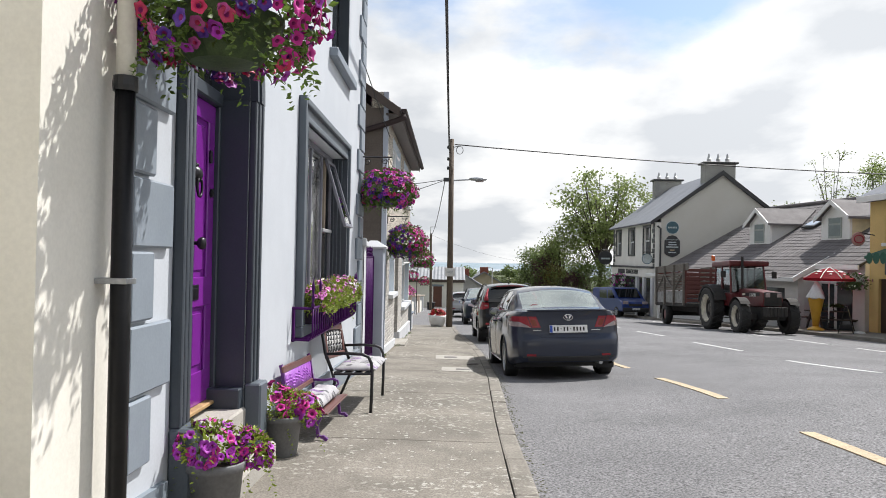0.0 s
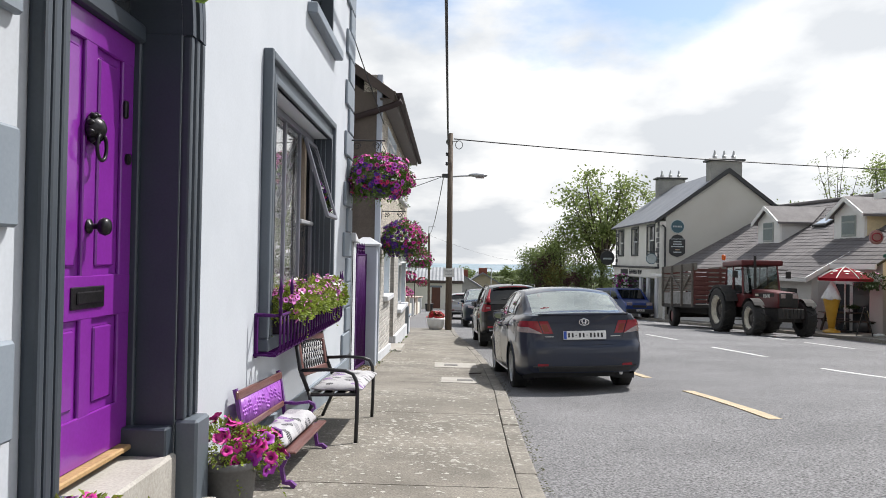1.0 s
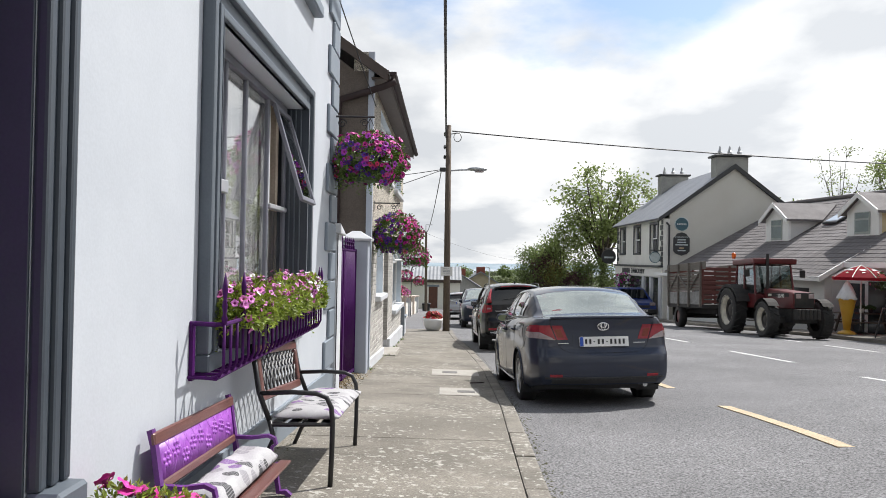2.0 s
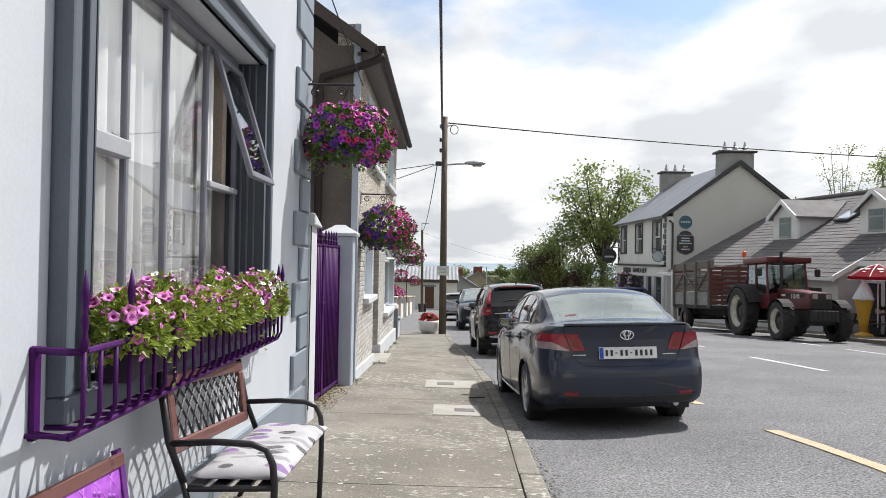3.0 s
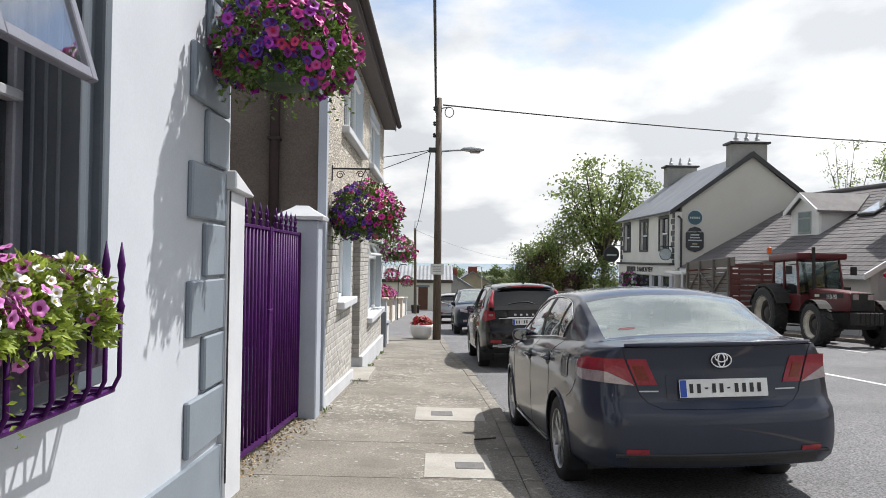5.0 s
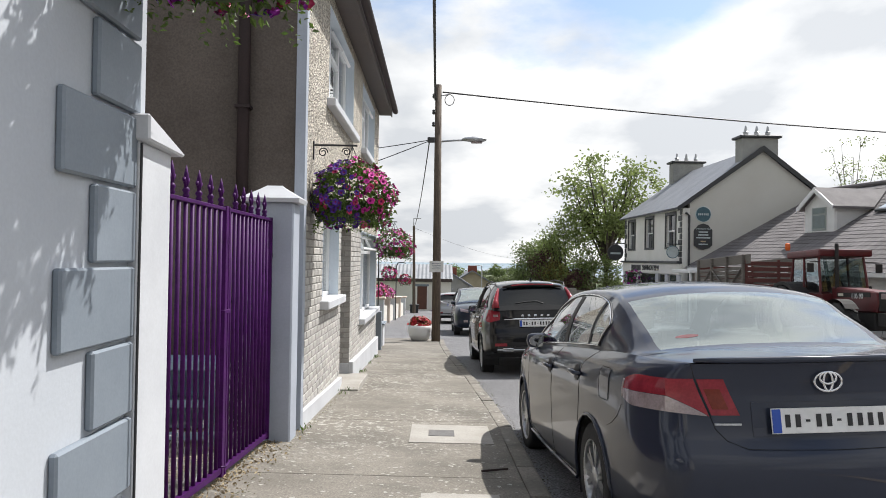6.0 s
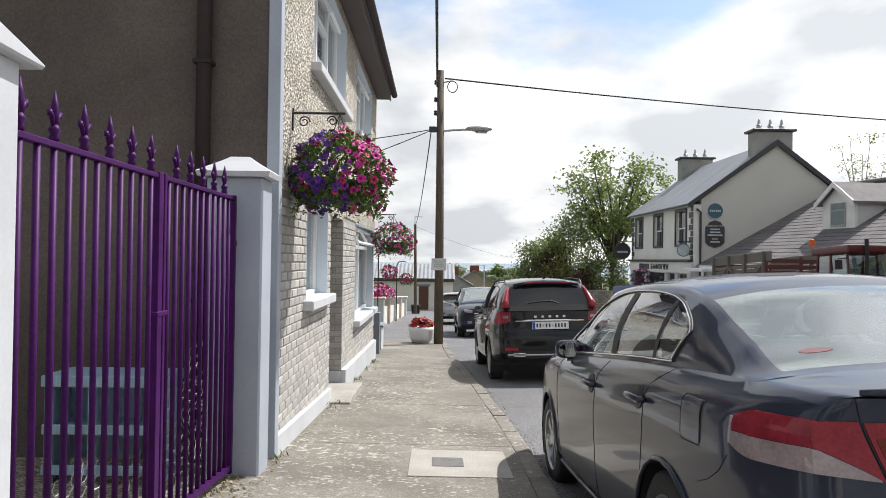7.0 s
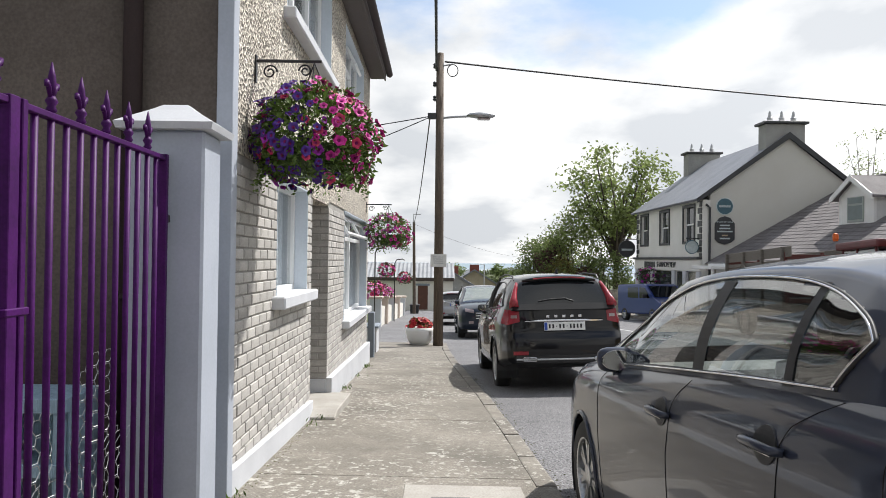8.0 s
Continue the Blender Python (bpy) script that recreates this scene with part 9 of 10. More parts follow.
part("shop_door", box(SX + 0.1, SX + 0.14, 28.0, 29.1, -1.7, 0.9, 0), mat("dark_brown_door", (0.06, 0.03, 0.02), 0.5), shop)
part("sign_board", box(SX - 0.08, SX - 0.002, 20, 28.6, 1.05, 1.55, 0.01), M["dark_trim"], shop)
for k in range(7):
    part("sign_bar", box(SX - 0.095, SX - 0.08, 25.2 + 0.42 * k, 25.5 + 0.42 * k, 1.18, 1.42, 0.004), M["sign_pale"], shop)
aw = prism([(SX, 2.0), (SX - 0.75, 1.72), (SX - 0.75, 1.62), (SX, 1.92)], "y", 20, 28.7)
part("awning", aw, mat("green_awning", (0.03, 0.12, 0.08), 0.8), shop, "green canvas awning")
for k in range(20):
    part("awning_scallop", lathe([(0.001, 0), (0.21, 0.004), (0.001, 0.008)], 10, pose(SX - 0.755, 20.2 + 0.43 * k, 1.64, 0, 90, 0)), bpy.data.materials["green_awning"], shop)
hb = thing("heart_sign", "round red and white ice-cream sign on the shop", "sign")
part("board", lathe([(0.24, -0.04), (0.26, 0), (0.24, 0.04)], 24, pose(SX - 0.6, 29.4, 2.35, 90, 0, 0)), mat("sign_pink", (0.52, 0.30, 0.28), 0.5), hb)
part("ring", tube([(SX - 0.6 + 0.17 * math.cos(a), 29.35, 2.35 + 0.14 * math.sin(a)) for a in (2 * math.pi * k / 24 for k in range(24))], 0.022, 6, True), mat("sign_red", (0.45, 0.04, 0.07), 0.4), hb)
part("arm", tube([(SX, 29.4, 2.5), (SX - 0.6, 29.4, 2.61)], 0.02, 6), M["dark_trim"], hb)
fb = thing("hanging_basket", "dark hanging basket by the shop door", "hanging basket", group="hanging baskets")
part("bowl", lathe([(0.02, 0.3), (0.25, 0.4), (0.3, 0.6), (0.2, 0.6)], 12, pose(SX - 0.5, 29.9, 0.15)), M["leaf_dark"], fb)
bush(fb, (SX - 0.5, 29.9, 0.75), (0.55, 0.6, 0.35), 350, 12, lambda d, r: "pink", 96, M["leaf_dark"], 0.1, -0.9, blossom_scale=1.6)


# ---- street furniture ----
pole = thing("utility_pole", "weathered wooden utility pole with a street lamp and cables", "pole")
PXX, PYY = -0.16, 30.2
part("shaft", tube([(PXX + 0.02, PYY, -1.5), (PXX + 0.01, PYY, 1.5), (PXX - 0.015, PYY, 5.92)], [0.125, 0.112, 0.088], 16), M["wood_pole"], pole, smooth=True)
for z in (5.55, 5.1, 4.75):
    part("insulator", lathe([(0.03, 0), (0.05, 0.03), (0.03, 0.06), (0.05, 0.09), (0.02, 0.12)], 10, pose(PXX - 0.14, PYY, z)), M["dark_trim"], pole)
    part("insulator_arm", tube([(PXX, PYY, z), (PXX - 0.16, PYY, z)], 0.018, 6), M["steel"], pole)
part("cable_coil", tube([(PXX + 0.30 + 0.13 * math.cos(a), PYY, 5.50 + 0.15 * math.sin(a)) for a in (2 * math.pi * k / 20 for k in range(20))], 0.012, 6, True), M["wire"], pole)
part("coil_arm", tube([(PXX, PYY, 5.6), (PXX + 0.3, PYY, 5.66)], 0.018, 6), M["steel"], pole)
part("junction_box", box(PXX - 0.30, PXX - 0.10, PYY - 0.16, PYY - 0.02, 4.28, 4.42, 0.01), M["dark_trim"], pole)
part("lamp_arm", tube([(PXX, PYY, 4.32), (PXX + 0.4, PYY, 4.36), (PXX + 0.82, PYY, 4.38)], 0.028, 8), M["steel"], pole)
lamp = bmesh.new()
add_lathe(lamp, [(0.02, -0.36), (0.09, -0.28), (0.14, -0.05), (0.13, 0.2), (0.06, 0.32), (0.01, 0.34)], 14, pose(PXX + 1.02, PYY, 4.40, 0, 90, 0) @ Matrix.Diagonal((0.6, 1, 1, 1)))
part("lamp_head", lamp, M["steel"], pole, "grey street lamp head", True)
part("lamp_lens", box(PXX + 0.92, PXX + 1.24, PYY - 0.09, PYY + 0.09, 4.29, 4.33, 0.02), M["clear_lens"], pole)
nt = thing("notice", "white paper notice in a sleeve fixed to the pole", "notice")
part("sheet", box(PXX - 0.19, PXX + 0.20, PYY - 0.142, PYY - 0.13, 0.66, 0.97, 0.002), M["plate_white"], nt)
for k in range(4):
    part("writing_bar", box(PXX - 0.12, PXX + 0.12, PYY - 0.146, PYY - 0.142, 0.745 + 0.05 * k, 0.757 + 0.05 * k, 0), M["quoin"], nt)


def cable(name, a, b, sag, r, label, n=20):
    a, b = Vector(a), Vector(b)
    pts = [a + (b - a) * t - Vector((0, 0, sag * 4 * t * (1 - t))) for t in (k / n for k in range(n + 1))]
    solid(name, tube(pts, r, 6), M["wire"], label, "cable", group="overhead cables")


cable("overhead_cable", (PXX + 0.1, PYY, 5.72), (30.5, 37.0, 5.64), 0.30, 0.022, "black telephone cable sagging across the street")
cable("overhead_cable", (PXX - 0.10, PYY, 5.5), (-0.35, -12.0, 7.6), 0.5, 0.030, "twisted black power cable running along the street")
cable("overhead_cable", (PXX - 0.25, PYY, 4.36), (-9.0, 33.0, 4.0), 0.2, 0.012, "thin service cable to a house")
cable("overhead_cable", (PXX - 0.25, PYY, 4.34), (-7.5, 36.0, 3.0), 0.2, 0.012, "thin service cable to a house")
cable("overhead_cable", (PXX - 0.25, PYY, 4.30), (-1.85, 64.0, 3.3), 0.6, 0.016, "cable sagging to the next pole")
cable("overhead_cable", (-1.85, 64.0, 3.3), (14.0, 110.0, 1.2), 0.8, 0.009, "cable sagging over the roofs")
cable("overhead_cable", (-1.4, 16.4, 3.75), (-1.75, 1.5, 6.0), 0.12, 0.008, "thin wire along the house fronts")
cable("wall_wire", (FRONT + 0.053, 12.198, 1.49), (FRONT + 0.053, 12.19, -0.2), 0.0, 0.006, "black wire clipped down the house corner", 6)

p2 = thing("utility_pole", "far wooden pole with a crossarm", "pole")
part("shaft", tube([(-1.70, 64, -3.2), (-1.80, 64, 3.4)], [0.12, 0.09], 10), M["wood_pole"], p2)
part("crossarm", tube([(-1.82, 64, 3.4), (-1.82, 64, 3.95), (-1.3, 64, 3.95)], 0.035, 6), M["steel"], p2)

# planter bowl at the corner
pl = thing("planter_bowl", "white round planter bowl of red geraniums on the corner", "planter")
qx, qy = -0.60, 30.45
qz = pave_z(qx, qy)
part("bowl", lathe([(0.17, 0), (0.24, 0.02), (0.31, 0.15), (0.345, 0.34), (0.35, 0.43), (0.325, 0.43), (0.30, 0.36)], 28, pose(qx, qy, qz)), M["white"], pl, smooth=True)
part("soil", lathe([(0.31, 0.37), (0.01, 0.39)], 20, pose(qx, qy, qz)), M["soil"], pl)
bush(pl, (qx, qy, qz + 0.44), (0.29, 0.29, 0.22), 320, 90, lambda d, r: "scarlet" if r.random() > 0.08 else "white", 55, M["leaf"], 0.06, -0.2, blossom_scale=1.3)

# cover slabs in the footpath
M["iron_lid"] = mat("iron_lid", (0.16, 0.155, 0.15), 0.7, (0.11, 0.105, 0.10), 10, 0.5, 120, voronoi=True, dist=0.004)
for x0, x1, y0, y1, cx0, cx1, cy0, cy1 in ((-0.39, 0.36, 15.72, 16.62, -0.22, 0.02, 16.02, 16.32), (-0.25, 0.25, 13.05, 13.95, -0.02, 0.20, 13.35, 13.6)):
    cs = thing("cover_slab", "pale concrete patch with a small iron inspection lid", "manhole", group="inspection lids")
    bm = box(x0, x1, y0, y1, -0.04, 0.0025, 0.002)
    for v in bm.verts:
        v.co.z += pave_z(v.co.x, v.co.y) + 0.004
    part("slab", bm, M["slab"], cs)
    bm = box(cx0, cx1, cy0, cy1, -0.03, 0.007, 0.003)
    for v in bm.verts:
        v.co.z += pave_z(v.co.x, v.co.y) + 0.004
    part("lid", bm, M["iron_lid"], cs)

# lichen spots on the footpath
lich = bmesh.new()
rl = random.Random(21)
for _ in range(7000):
    x, y = rl.uniform(-1.38, 0.45), rl.uniform(3.0, 27.0)
    if x > kerb_in(y) - 0.02 or noise.noise((x * 0.9, y * 0.45, 2)) < -0.2 + 0.25 * rl.random():
        continue
    r = (0.004 + 0.017 * rl.random() ** 4) * (1.0 + 0.35 * math.exp(-((y - 10.6) / 1.9) ** 2))
    n = 7
    vs = [lich.verts.new((x + r * rl.uniform(0.35, 1.3) * math.cos(2 * math.pi * k / n), y + r * rl.uniform(0.35, 1.3) * math.sin(2 * math.pi * k / n), 0)) for k in range(n)]
    for v in vs:
        v.co.z = pave_z(v.co.x, v.co.y) + 0.0022
    lich.faces.new(vs)
solid("lichen", lich, M["lichen"], "pale lichen spots over the concrete footpath", "lichen", kind="stuff")

# dry leaves and stones at the foot of the gate
deb = bmesh.new()
for _ in range(900):
    y = rl.uniform(12.9, 16.2)
    x = -1.60 + abs(rl.gauss(0, 0.11)) - 0.03
    add_leaf(deb, Vector((x, y, pave_z(x, y) + 0.004)), Vector((rl.uniform(-1, 1), rl.uniform(-1, 1), rl.uniform(0, 0.5))), rl.uniform(0.012, 0.035), rl, 0.6)
solid("dry_leaves", deb, mat("dry_leaf", (0.46, 0.38, 0.24), 0.9, (0.27, 0.20, 0.11), 20, 0.2), "dry leaves and grit swept against the gate", "leaves", kind="stuff")
# grit and small stones washed along the kerb and the foot of the walls
rg = random.Random(17)
for name, count, place, label in (("gutter_grit", 1500, lambda y: (kerb_in(y) + 0.15 + abs(rg.gauss(0, 0.055)), road_z), "dark grit and moss in the gutter along the kerb"), ("wall_grit", 700, lambda y: ((FRONT if y < 12.2 else F2) + 0.05 + abs(rg.gauss(0, 0.05)), pave_z), "pale grit and moss along the foot of the walls")):
    grit = bmesh.new()
    for _ in range(count):
        y = rg.uniform(3.0, 26.0) if name == "gutter_grit" else rg.uniform(6.2, 18.9)
        x, base = place(y)
        r, a = rg.uniform(0.003, 0.011), rg.uniform(0, 3)
        z = base(x, y)
        ring = [grit.verts.new((x + r * 1.3 * math.cos(a + q), y + r * math.sin(a + q), z)) for q in (0, 1.6, 3.1, 4.7)]
        tip = grit.verts.new((x, y, z + r * 0.7))
        for q in range(4):
            grit.faces.new((ring[q], ring[(q + 1) % 4], tip))
    solid(name, grit, mat(name, (0.15, 0.14, 0.10), 0.95, (0.08, 0.085, 0.05), 40, 0.2) if name == "gutter_grit" else mat(name, (0.30, 0.27, 0.21), 0.95, (0.13, 0.13, 0.08), 30, 0.2), label, "grit", kind="stuff")
weeds = bmesh.new()
for cx, cy, n in ((-1.38, 24.4, 40), (-1.35, 19.0, 16), (-1.38, 16.3, 10), (-1.36, 21.5, 20), (-1.40, 23.0, 24)):
    for _ in range(n):
        x, y = cx + rl.gauss(0, 0.05), cy + rl.gauss(0, 0.16)
        add_leaf(weeds, Vector((x, y, pave_z(x, y))), Vector((rl.uniform(-0.6, 0.6), rl.uniform(-0.6, 0.6), 1)), rl.uniform(0.03, 0.08), rl, 0.25)
solid("weeds", weeds, M["leaf"], "small weeds in the joint along the wall", "weeds", kind="stuff")
# thin dark brown bar across the footpath near the kerb
part("puddle_stick", tube([(0.18, 14.62, pave_z(0, 14.62) + 0.012), (0.38, 14.70, pave_z(0, 14.7) + 0.014)], 0.008, 5), M["brown_pipe"], None)
tagged(bpy.data.objects["puddle_stick"], "thin dark bar lying on the footpath", "twig").name = "twig"

# ---- beyond the corner: garden wall, crooks with baskets, the cream cottage ----
gw = thing("garden_wall", "cream garden wall with capped pink piers stepping downhill", "wall")
M["pier"] = mat("pier_pink", (0.68, 0.58, 0.50), 0.85, (0.60, 0.50, 0.42), 2, 0.1, 40)
pys = [42.0, 45.5, 49.5, 54.0, 59.0]
for k, y in enumerate(pys):
    x = -2.62 + 0.015 * (y - 42)
    z = pave_z(-2, y)
    part("pier", box(x - 0.22, x + 0.22, y - 0.22, y + 0.22, z - 0.4, z + 1.05, 0.01), M["pier"] if k % 2 else M["white_pillar"], gw)
    part("pier_cap", box(x - 0.29, x + 0.29, y - 0.29, y + 0.29, z + 1.05, z + 1.15, 0.02), M["pier"], gw)
    if k:
        y0 = pys[k - 1]
        za, zb = pave_z(-2, y0), pave_z(-2, y)
        part("panel", prism([(y0 + 0.22, za - 0.5), (y - 0.22, zb - 0.5), (y - 0.22, zb + 0.72), (y0 + 0.22, za + 0.78)], "x", x - 0.1, x + 0.1), M["cream"], gw)
fw = thing("flower_hedge", "pink flowering shrubs behind the garden wall", "shrub")
for k in range(6):
    bush(fw, (-3.3 + rl.uniform(-0.3, 0.3), 43 + 2.0 * k, pave_z(-3, 43 + 2 * k) + 1.25), (0.80, 1.15, 0.48), 300, 120, lambda d, r: r.choice(("pink", "pink", "red", "magenta", "white")), 200 + k, M["leaf"], 0.13, -0.3, blossom_scale=2.8)
for x, y, zb, pal in ((-2.10, 40.5, 0.30, "magenta"), (-1.65, 46.0, -0.12, "red")):
    ck = thing("basket_crook", "iron crook holding a round flower basket", "hanging basket", group="hanging baskets")
    z = pave_z(x, y)
    part("crook", tube([(x - 0.45, y, z), (x - 0.45, y, zb + 0.75), (x - 0.36, y, zb + 0.92), (x - 0.1, y, zb + 0.95), (x, y, zb + 0.90)], 0.025, 6), M["black"], ck)
    bush(ck, (x, y, zb + 0.1), (0.34, 0.34, 0.28), 400, 60, lambda d, r, pal=pal: r.choice((pal, "red", "rose")), 300 + int(y), M["leaf_dark"], 0.07, -0.95, blossom_scale=1.5)
ew = thing("end_pier", "grey post and small pale capped pier at the house end", "wall")
part("post", box(-1.52, -1.40, 26.35, 26.55, -1.6, -0.20, 0.01), M["quoin"], ew)
part("low_wall", box(-1.95, -1.45, 27.6, 28.3, -2.0, -0.62, 0.01), M["white_pillar"], ew)
part("coping", box(-2.0, -1.40, 27.55, 28.35, -0.62, -0.57, 0.015), M["quoin"], ew)

cot = thing("cottage", "cream cottage with a corrugated grey roof and brown door", "house")
CY = 75.0
part("wall", wall_mesh("y", CY, CY + 0.4, -10.0, 1.2, -4.2, -0.85, [(-1.75, -0.90, -3.42, -1.4), (-5.3, -4.3, -2.75, -1.45)]), M["cream"], cot)
part("side_wall", box(0.8, 1.2, CY + 0.401, CY + 6, -4.2, -0.85, 0), M["cream"], cot)
part("gable", prism([(CY + 0.4, -0.85), (CY + 6, -0.85), (CY + 3.2, 0.45)], "x", 0.8, 1.2), M["cream"], cot)
part("door", box(-1.75, -0.90, CY + 0.1, CY + 0.15, -3.42, -1.4, 0.0), mat("brown_door", (0.13, 0.05, 0.03), 0.5), cot, "brown panelled door")
part("door_surround", box(-1.92, -0.75, CY - 0.03, CY - 0.002, -1.4, -1.22, 0.0), M["quoin"], cot)
part("window", box(-5.3, -4.3, CY + 0.1, CY + 0.14, -2.75, -1.45, 0), M["dark_win"], cot)
part("eave_board", box(-10.1, 1.3, CY - 0.25, CY - 0.2, -1.0, -0.72, 0.0), M["brown_wood"], cot)
M["tin"] = mat("corrugated_tin", (0.33, 0.345, 0.36), 0.8, (0.26, 0.27, 0.285), 1.0, 0.1, 10)
tin = bmesh.new()
cols = []
for i in range(230):
    x = -10.1 + i * 0.05
    o = 0.035 * math.sin(i * math.pi / 3.5)
    cols.append([tin.verts.new((x, CY - 0.25, -0.80 + o)), tin.verts.new((x, CY + 3.2, 0.50 + o)), tin.verts.new((x, CY + 6.3, -0.80 + o))])
for a, b in zip(cols, cols[1:]):
    for k in range(2):
        tin.faces.new((a[k], b[k], b[k + 1], a[k + 1]))
part("roof", tin, M["tin"], cot, "corrugated grey roof sheets")
wb = thing("wheelie_bin", "black wheeled bin beside the cottage pole", "bin")
part("body", prism([(-1.95, -3.35), (-1.45, -3.35), (-1.38, -2.45), (-2.02, -2.45)], "y", 64.4, 64.9, 0.02), M["trim"], wb)
part("lid", box(-2.05, -1.35, 64.35, 64.95, -2.45, -2.36, 0.03), M["trim"], wb)

# roofs further down
M["tan_render"] = mat("tan_render", (0.40, 0.345, 0.265), 0.95, (0.33, 0.28, 0.21), 1, 0.2, 20)
for nm, x0, x1, y0, y1, ez, rz, wallm, lab in (("low_house", -0.6, 3.9, 95, 103, -2.15, -0.72, M["pub_grey"], "low grey-roofed house down the hill"), ("gabled_house", 1.6, 8.0, 110, 120, -2.6, -0.62, M["tan_render"], "brown gabled house with a red chimney down the hill")):
    h = thing(nm, lab, "house")
    xm = (x0 + x1) / 2
    part("wall", box(x0, x1, y0, y1, -9, ez, 0), wallm, h)
    part("gable", prism([(x0, ez), (x1, ez), (xm, rz)], "y", y0, y1), wallm, h)
    for s, xe in ((-1, x0 - 0.3), (1, x1 + 0.3)):
        part("roof", prism([(xe, ez - 0.15), (xm, rz + 0.02), (xm, rz + 0.2), (xe, ez + 0.05)], "y", y0 - 0.3, y1 + 0.3), M["roof_slate"], h)
    part("chimney", box(xm - 0.6, xm + 0.6, y0 + 0.4, y0 + 1.2, rz - 0.5, rz + 0.8, 0.02), mat("red_chimney", (0.22, 0.07, 0.05), 0.9), h, "red brick chimney")
for x, y, h in ((5.1, 95, 2.3),):
    lp = thing("street_lamp", "thin steel street lamp down the hill", "street lamp", group="far lamps")
    part("post", tube([(x, y, -6), (x, y, -6 + h + 4)], 0.06, 6), M["steel"], lp)
    part("arm", tube([(x, y, -2 + h), (x - 0.8, y, -1.9 + h)], 0.04, 6), M["steel"], lp)


# ---- trees and hedges ----
M["bark"] = mat("bark", (0.10, 0.085, 0.065), 0.95, (0.06, 0.05, 0.04), 4, 0.6, 30, grain=0.3, stretch=(3, 3, 0.6), dist=0.02)
M["tree_leaf"] = leaf_mat("ash_leaf", (0.27, 0.33, 0.115), (0.19, 0.245, 0.08))
M["shrub_leaf"] = leaf_mat("shrub_leaf", (0.19, 0.245, 0.085), (0.12, 0.165, 0.055))
M["plum_leaf"] = leaf_mat("plum_leaf", (0.17, 0.085, 0.085), (0.10, 0.05, 0.055))
M["gold_leaf"] = leaf_mat("gold_leaf", (0.34, 0.29, 0.09), (0.11, 0.10, 0.03))
for nm in ("tree_leaf", "shrub_leaf", "plum_leaf", "gold_leaf"):
    M[nm].node_tree.nodes["Mix Shader"].inputs["Fac"].default_value = 0.5


def add_blade(bm, p, size, rnd):
    """One small leaf of two bent halves."""
    d = Vector((rnd.uniform(-1, 1), rnd.uniform(-1, 1), rnd.uniform(-1, 0.6))).normalized()
    s = d.cross(Vector((rnd.uniform(-1, 1), rnd.uniform(-1, 1), rnd.uniform(-1, 1)))).normalized() * size * 0.28
    u = s.cross(d).normalized() * size * 0.12
    v = [bm.verts.new(q) for q in (p, p + d * size * 0.5 + s + u, p + d * size, p + d * size * 0.5 - s + u)]
    bm.faces.new((v[0], v[1], v[2]))
    bm.faces.new((v[0], v[2], v[3]))


def limb_path(a, b, rnd, bend, n=6):
    side = Vector((rnd.uniform(-1, 1), rnd.uniform(-1, 1), rnd.uniform(-0.2, 0.5))) * bend
    return [a + (b - a) * t + side * math.sin(math.pi * t) + Vector((0, 0, bend * 0.5 * t * t)) for t in (k / n for k in range(n + 1))]


def tree(base, fork, centre, radii, seed, leaf_m, label, limbs=11, twigs=6, clump=34, leaf=0.20, spread=0.55, trunk_r=0.22, name="tree", inner=0.35):
    """A tapered trunk, bent limbs to points through the crown, and leaf clumps round the twig ends."""
    rnd = random.Random(seed)
    t = thing(name, label, "tree", group="street trees" if name == "tree" else "")
    base, fork, c, r = Vector(base), Vector(fork), Vector(centre), Vector(radii)
    part("trunk", tube(limb_path(base, fork, rnd, 0.15), [trunk_r * (1 - 0.07 * k) for k in range(7)], 9), M["bark"], t, smooth=True)
    crown, wood = bmesh.new(), bmesh.new()
    for k in range(limbs):
        a = 2.39996 * k + rnd.uniform(-0.3, 0.3)
        h = -0.5 + 1.35 * (k * 7 % limbs + 0.5) / limbs
        w = math.sqrt(max(0.05, 1 - h * h)) * rnd.uniform(0.45, 0.8)
        tip = c + Vector((r.x * w * math.cos(a), r.y * w * math.sin(a), r.z * h * 0.8))
        start = base + (fork - base) * rnd.uniform(0.72, 1.0)
        path = limb_path(start, tip, rnd, 0.35)
        part("limb", tube(path, [trunk_r * 0.5 * (1 - 0.13 * j) for j in range(7)], 6), M["bark"], t, smooth=True)
        for _ in range(twigs):
            p0 = path[rnd.randint(3, 6)]
            out = (p0 - c)
            out = Vector((out.x / r.x, out.y / r.y, out.z / r.z))
            d = Vector((rnd.gauss(0, 1), rnd.gauss(0, 1), rnd.gauss(0.15, 0.8))).normalized() + out * 0.5
            e = p0 + Vector((d.x * r.x, d.y * r.y, d.z * r.z)) * rnd.uniform(0.18, 0.48)
            q = e - c
            m = Vector((q.x / r.x, q.y / r.y, q.z / r.z)).length
            lim = 1.0 + 0.22 * noise.noise(q * 0.6 + Vector((seed, 0, 0)))
            if m > lim:
                e = c + q * (lim / m)
            tw = limb_path(p0, e, rnd, 0.12, 4)
            add_tube(wood, tw, [0.035, 0.03, 0.022, 0.015, 0.008], 4)
            for j, g in ((4, 1.0), (3, 0.7), (2, inner)):
                for _ in range(int(clump * g)):
                    o = Vector((rnd.gauss(0, 1), rnd.gauss(0, 1), rnd.gauss(0, 0.75))) * spread * 0.55
                    add_blade(crown, tw[j] + o, leaf * rnd.uniform(0.7, 1.4), rnd)
    tagged(part("twig_mass", wood, M["bark"], t), kind="stuff")
    part("crown", crown, leaf_m, t, "airy leaf clumps")
    return t


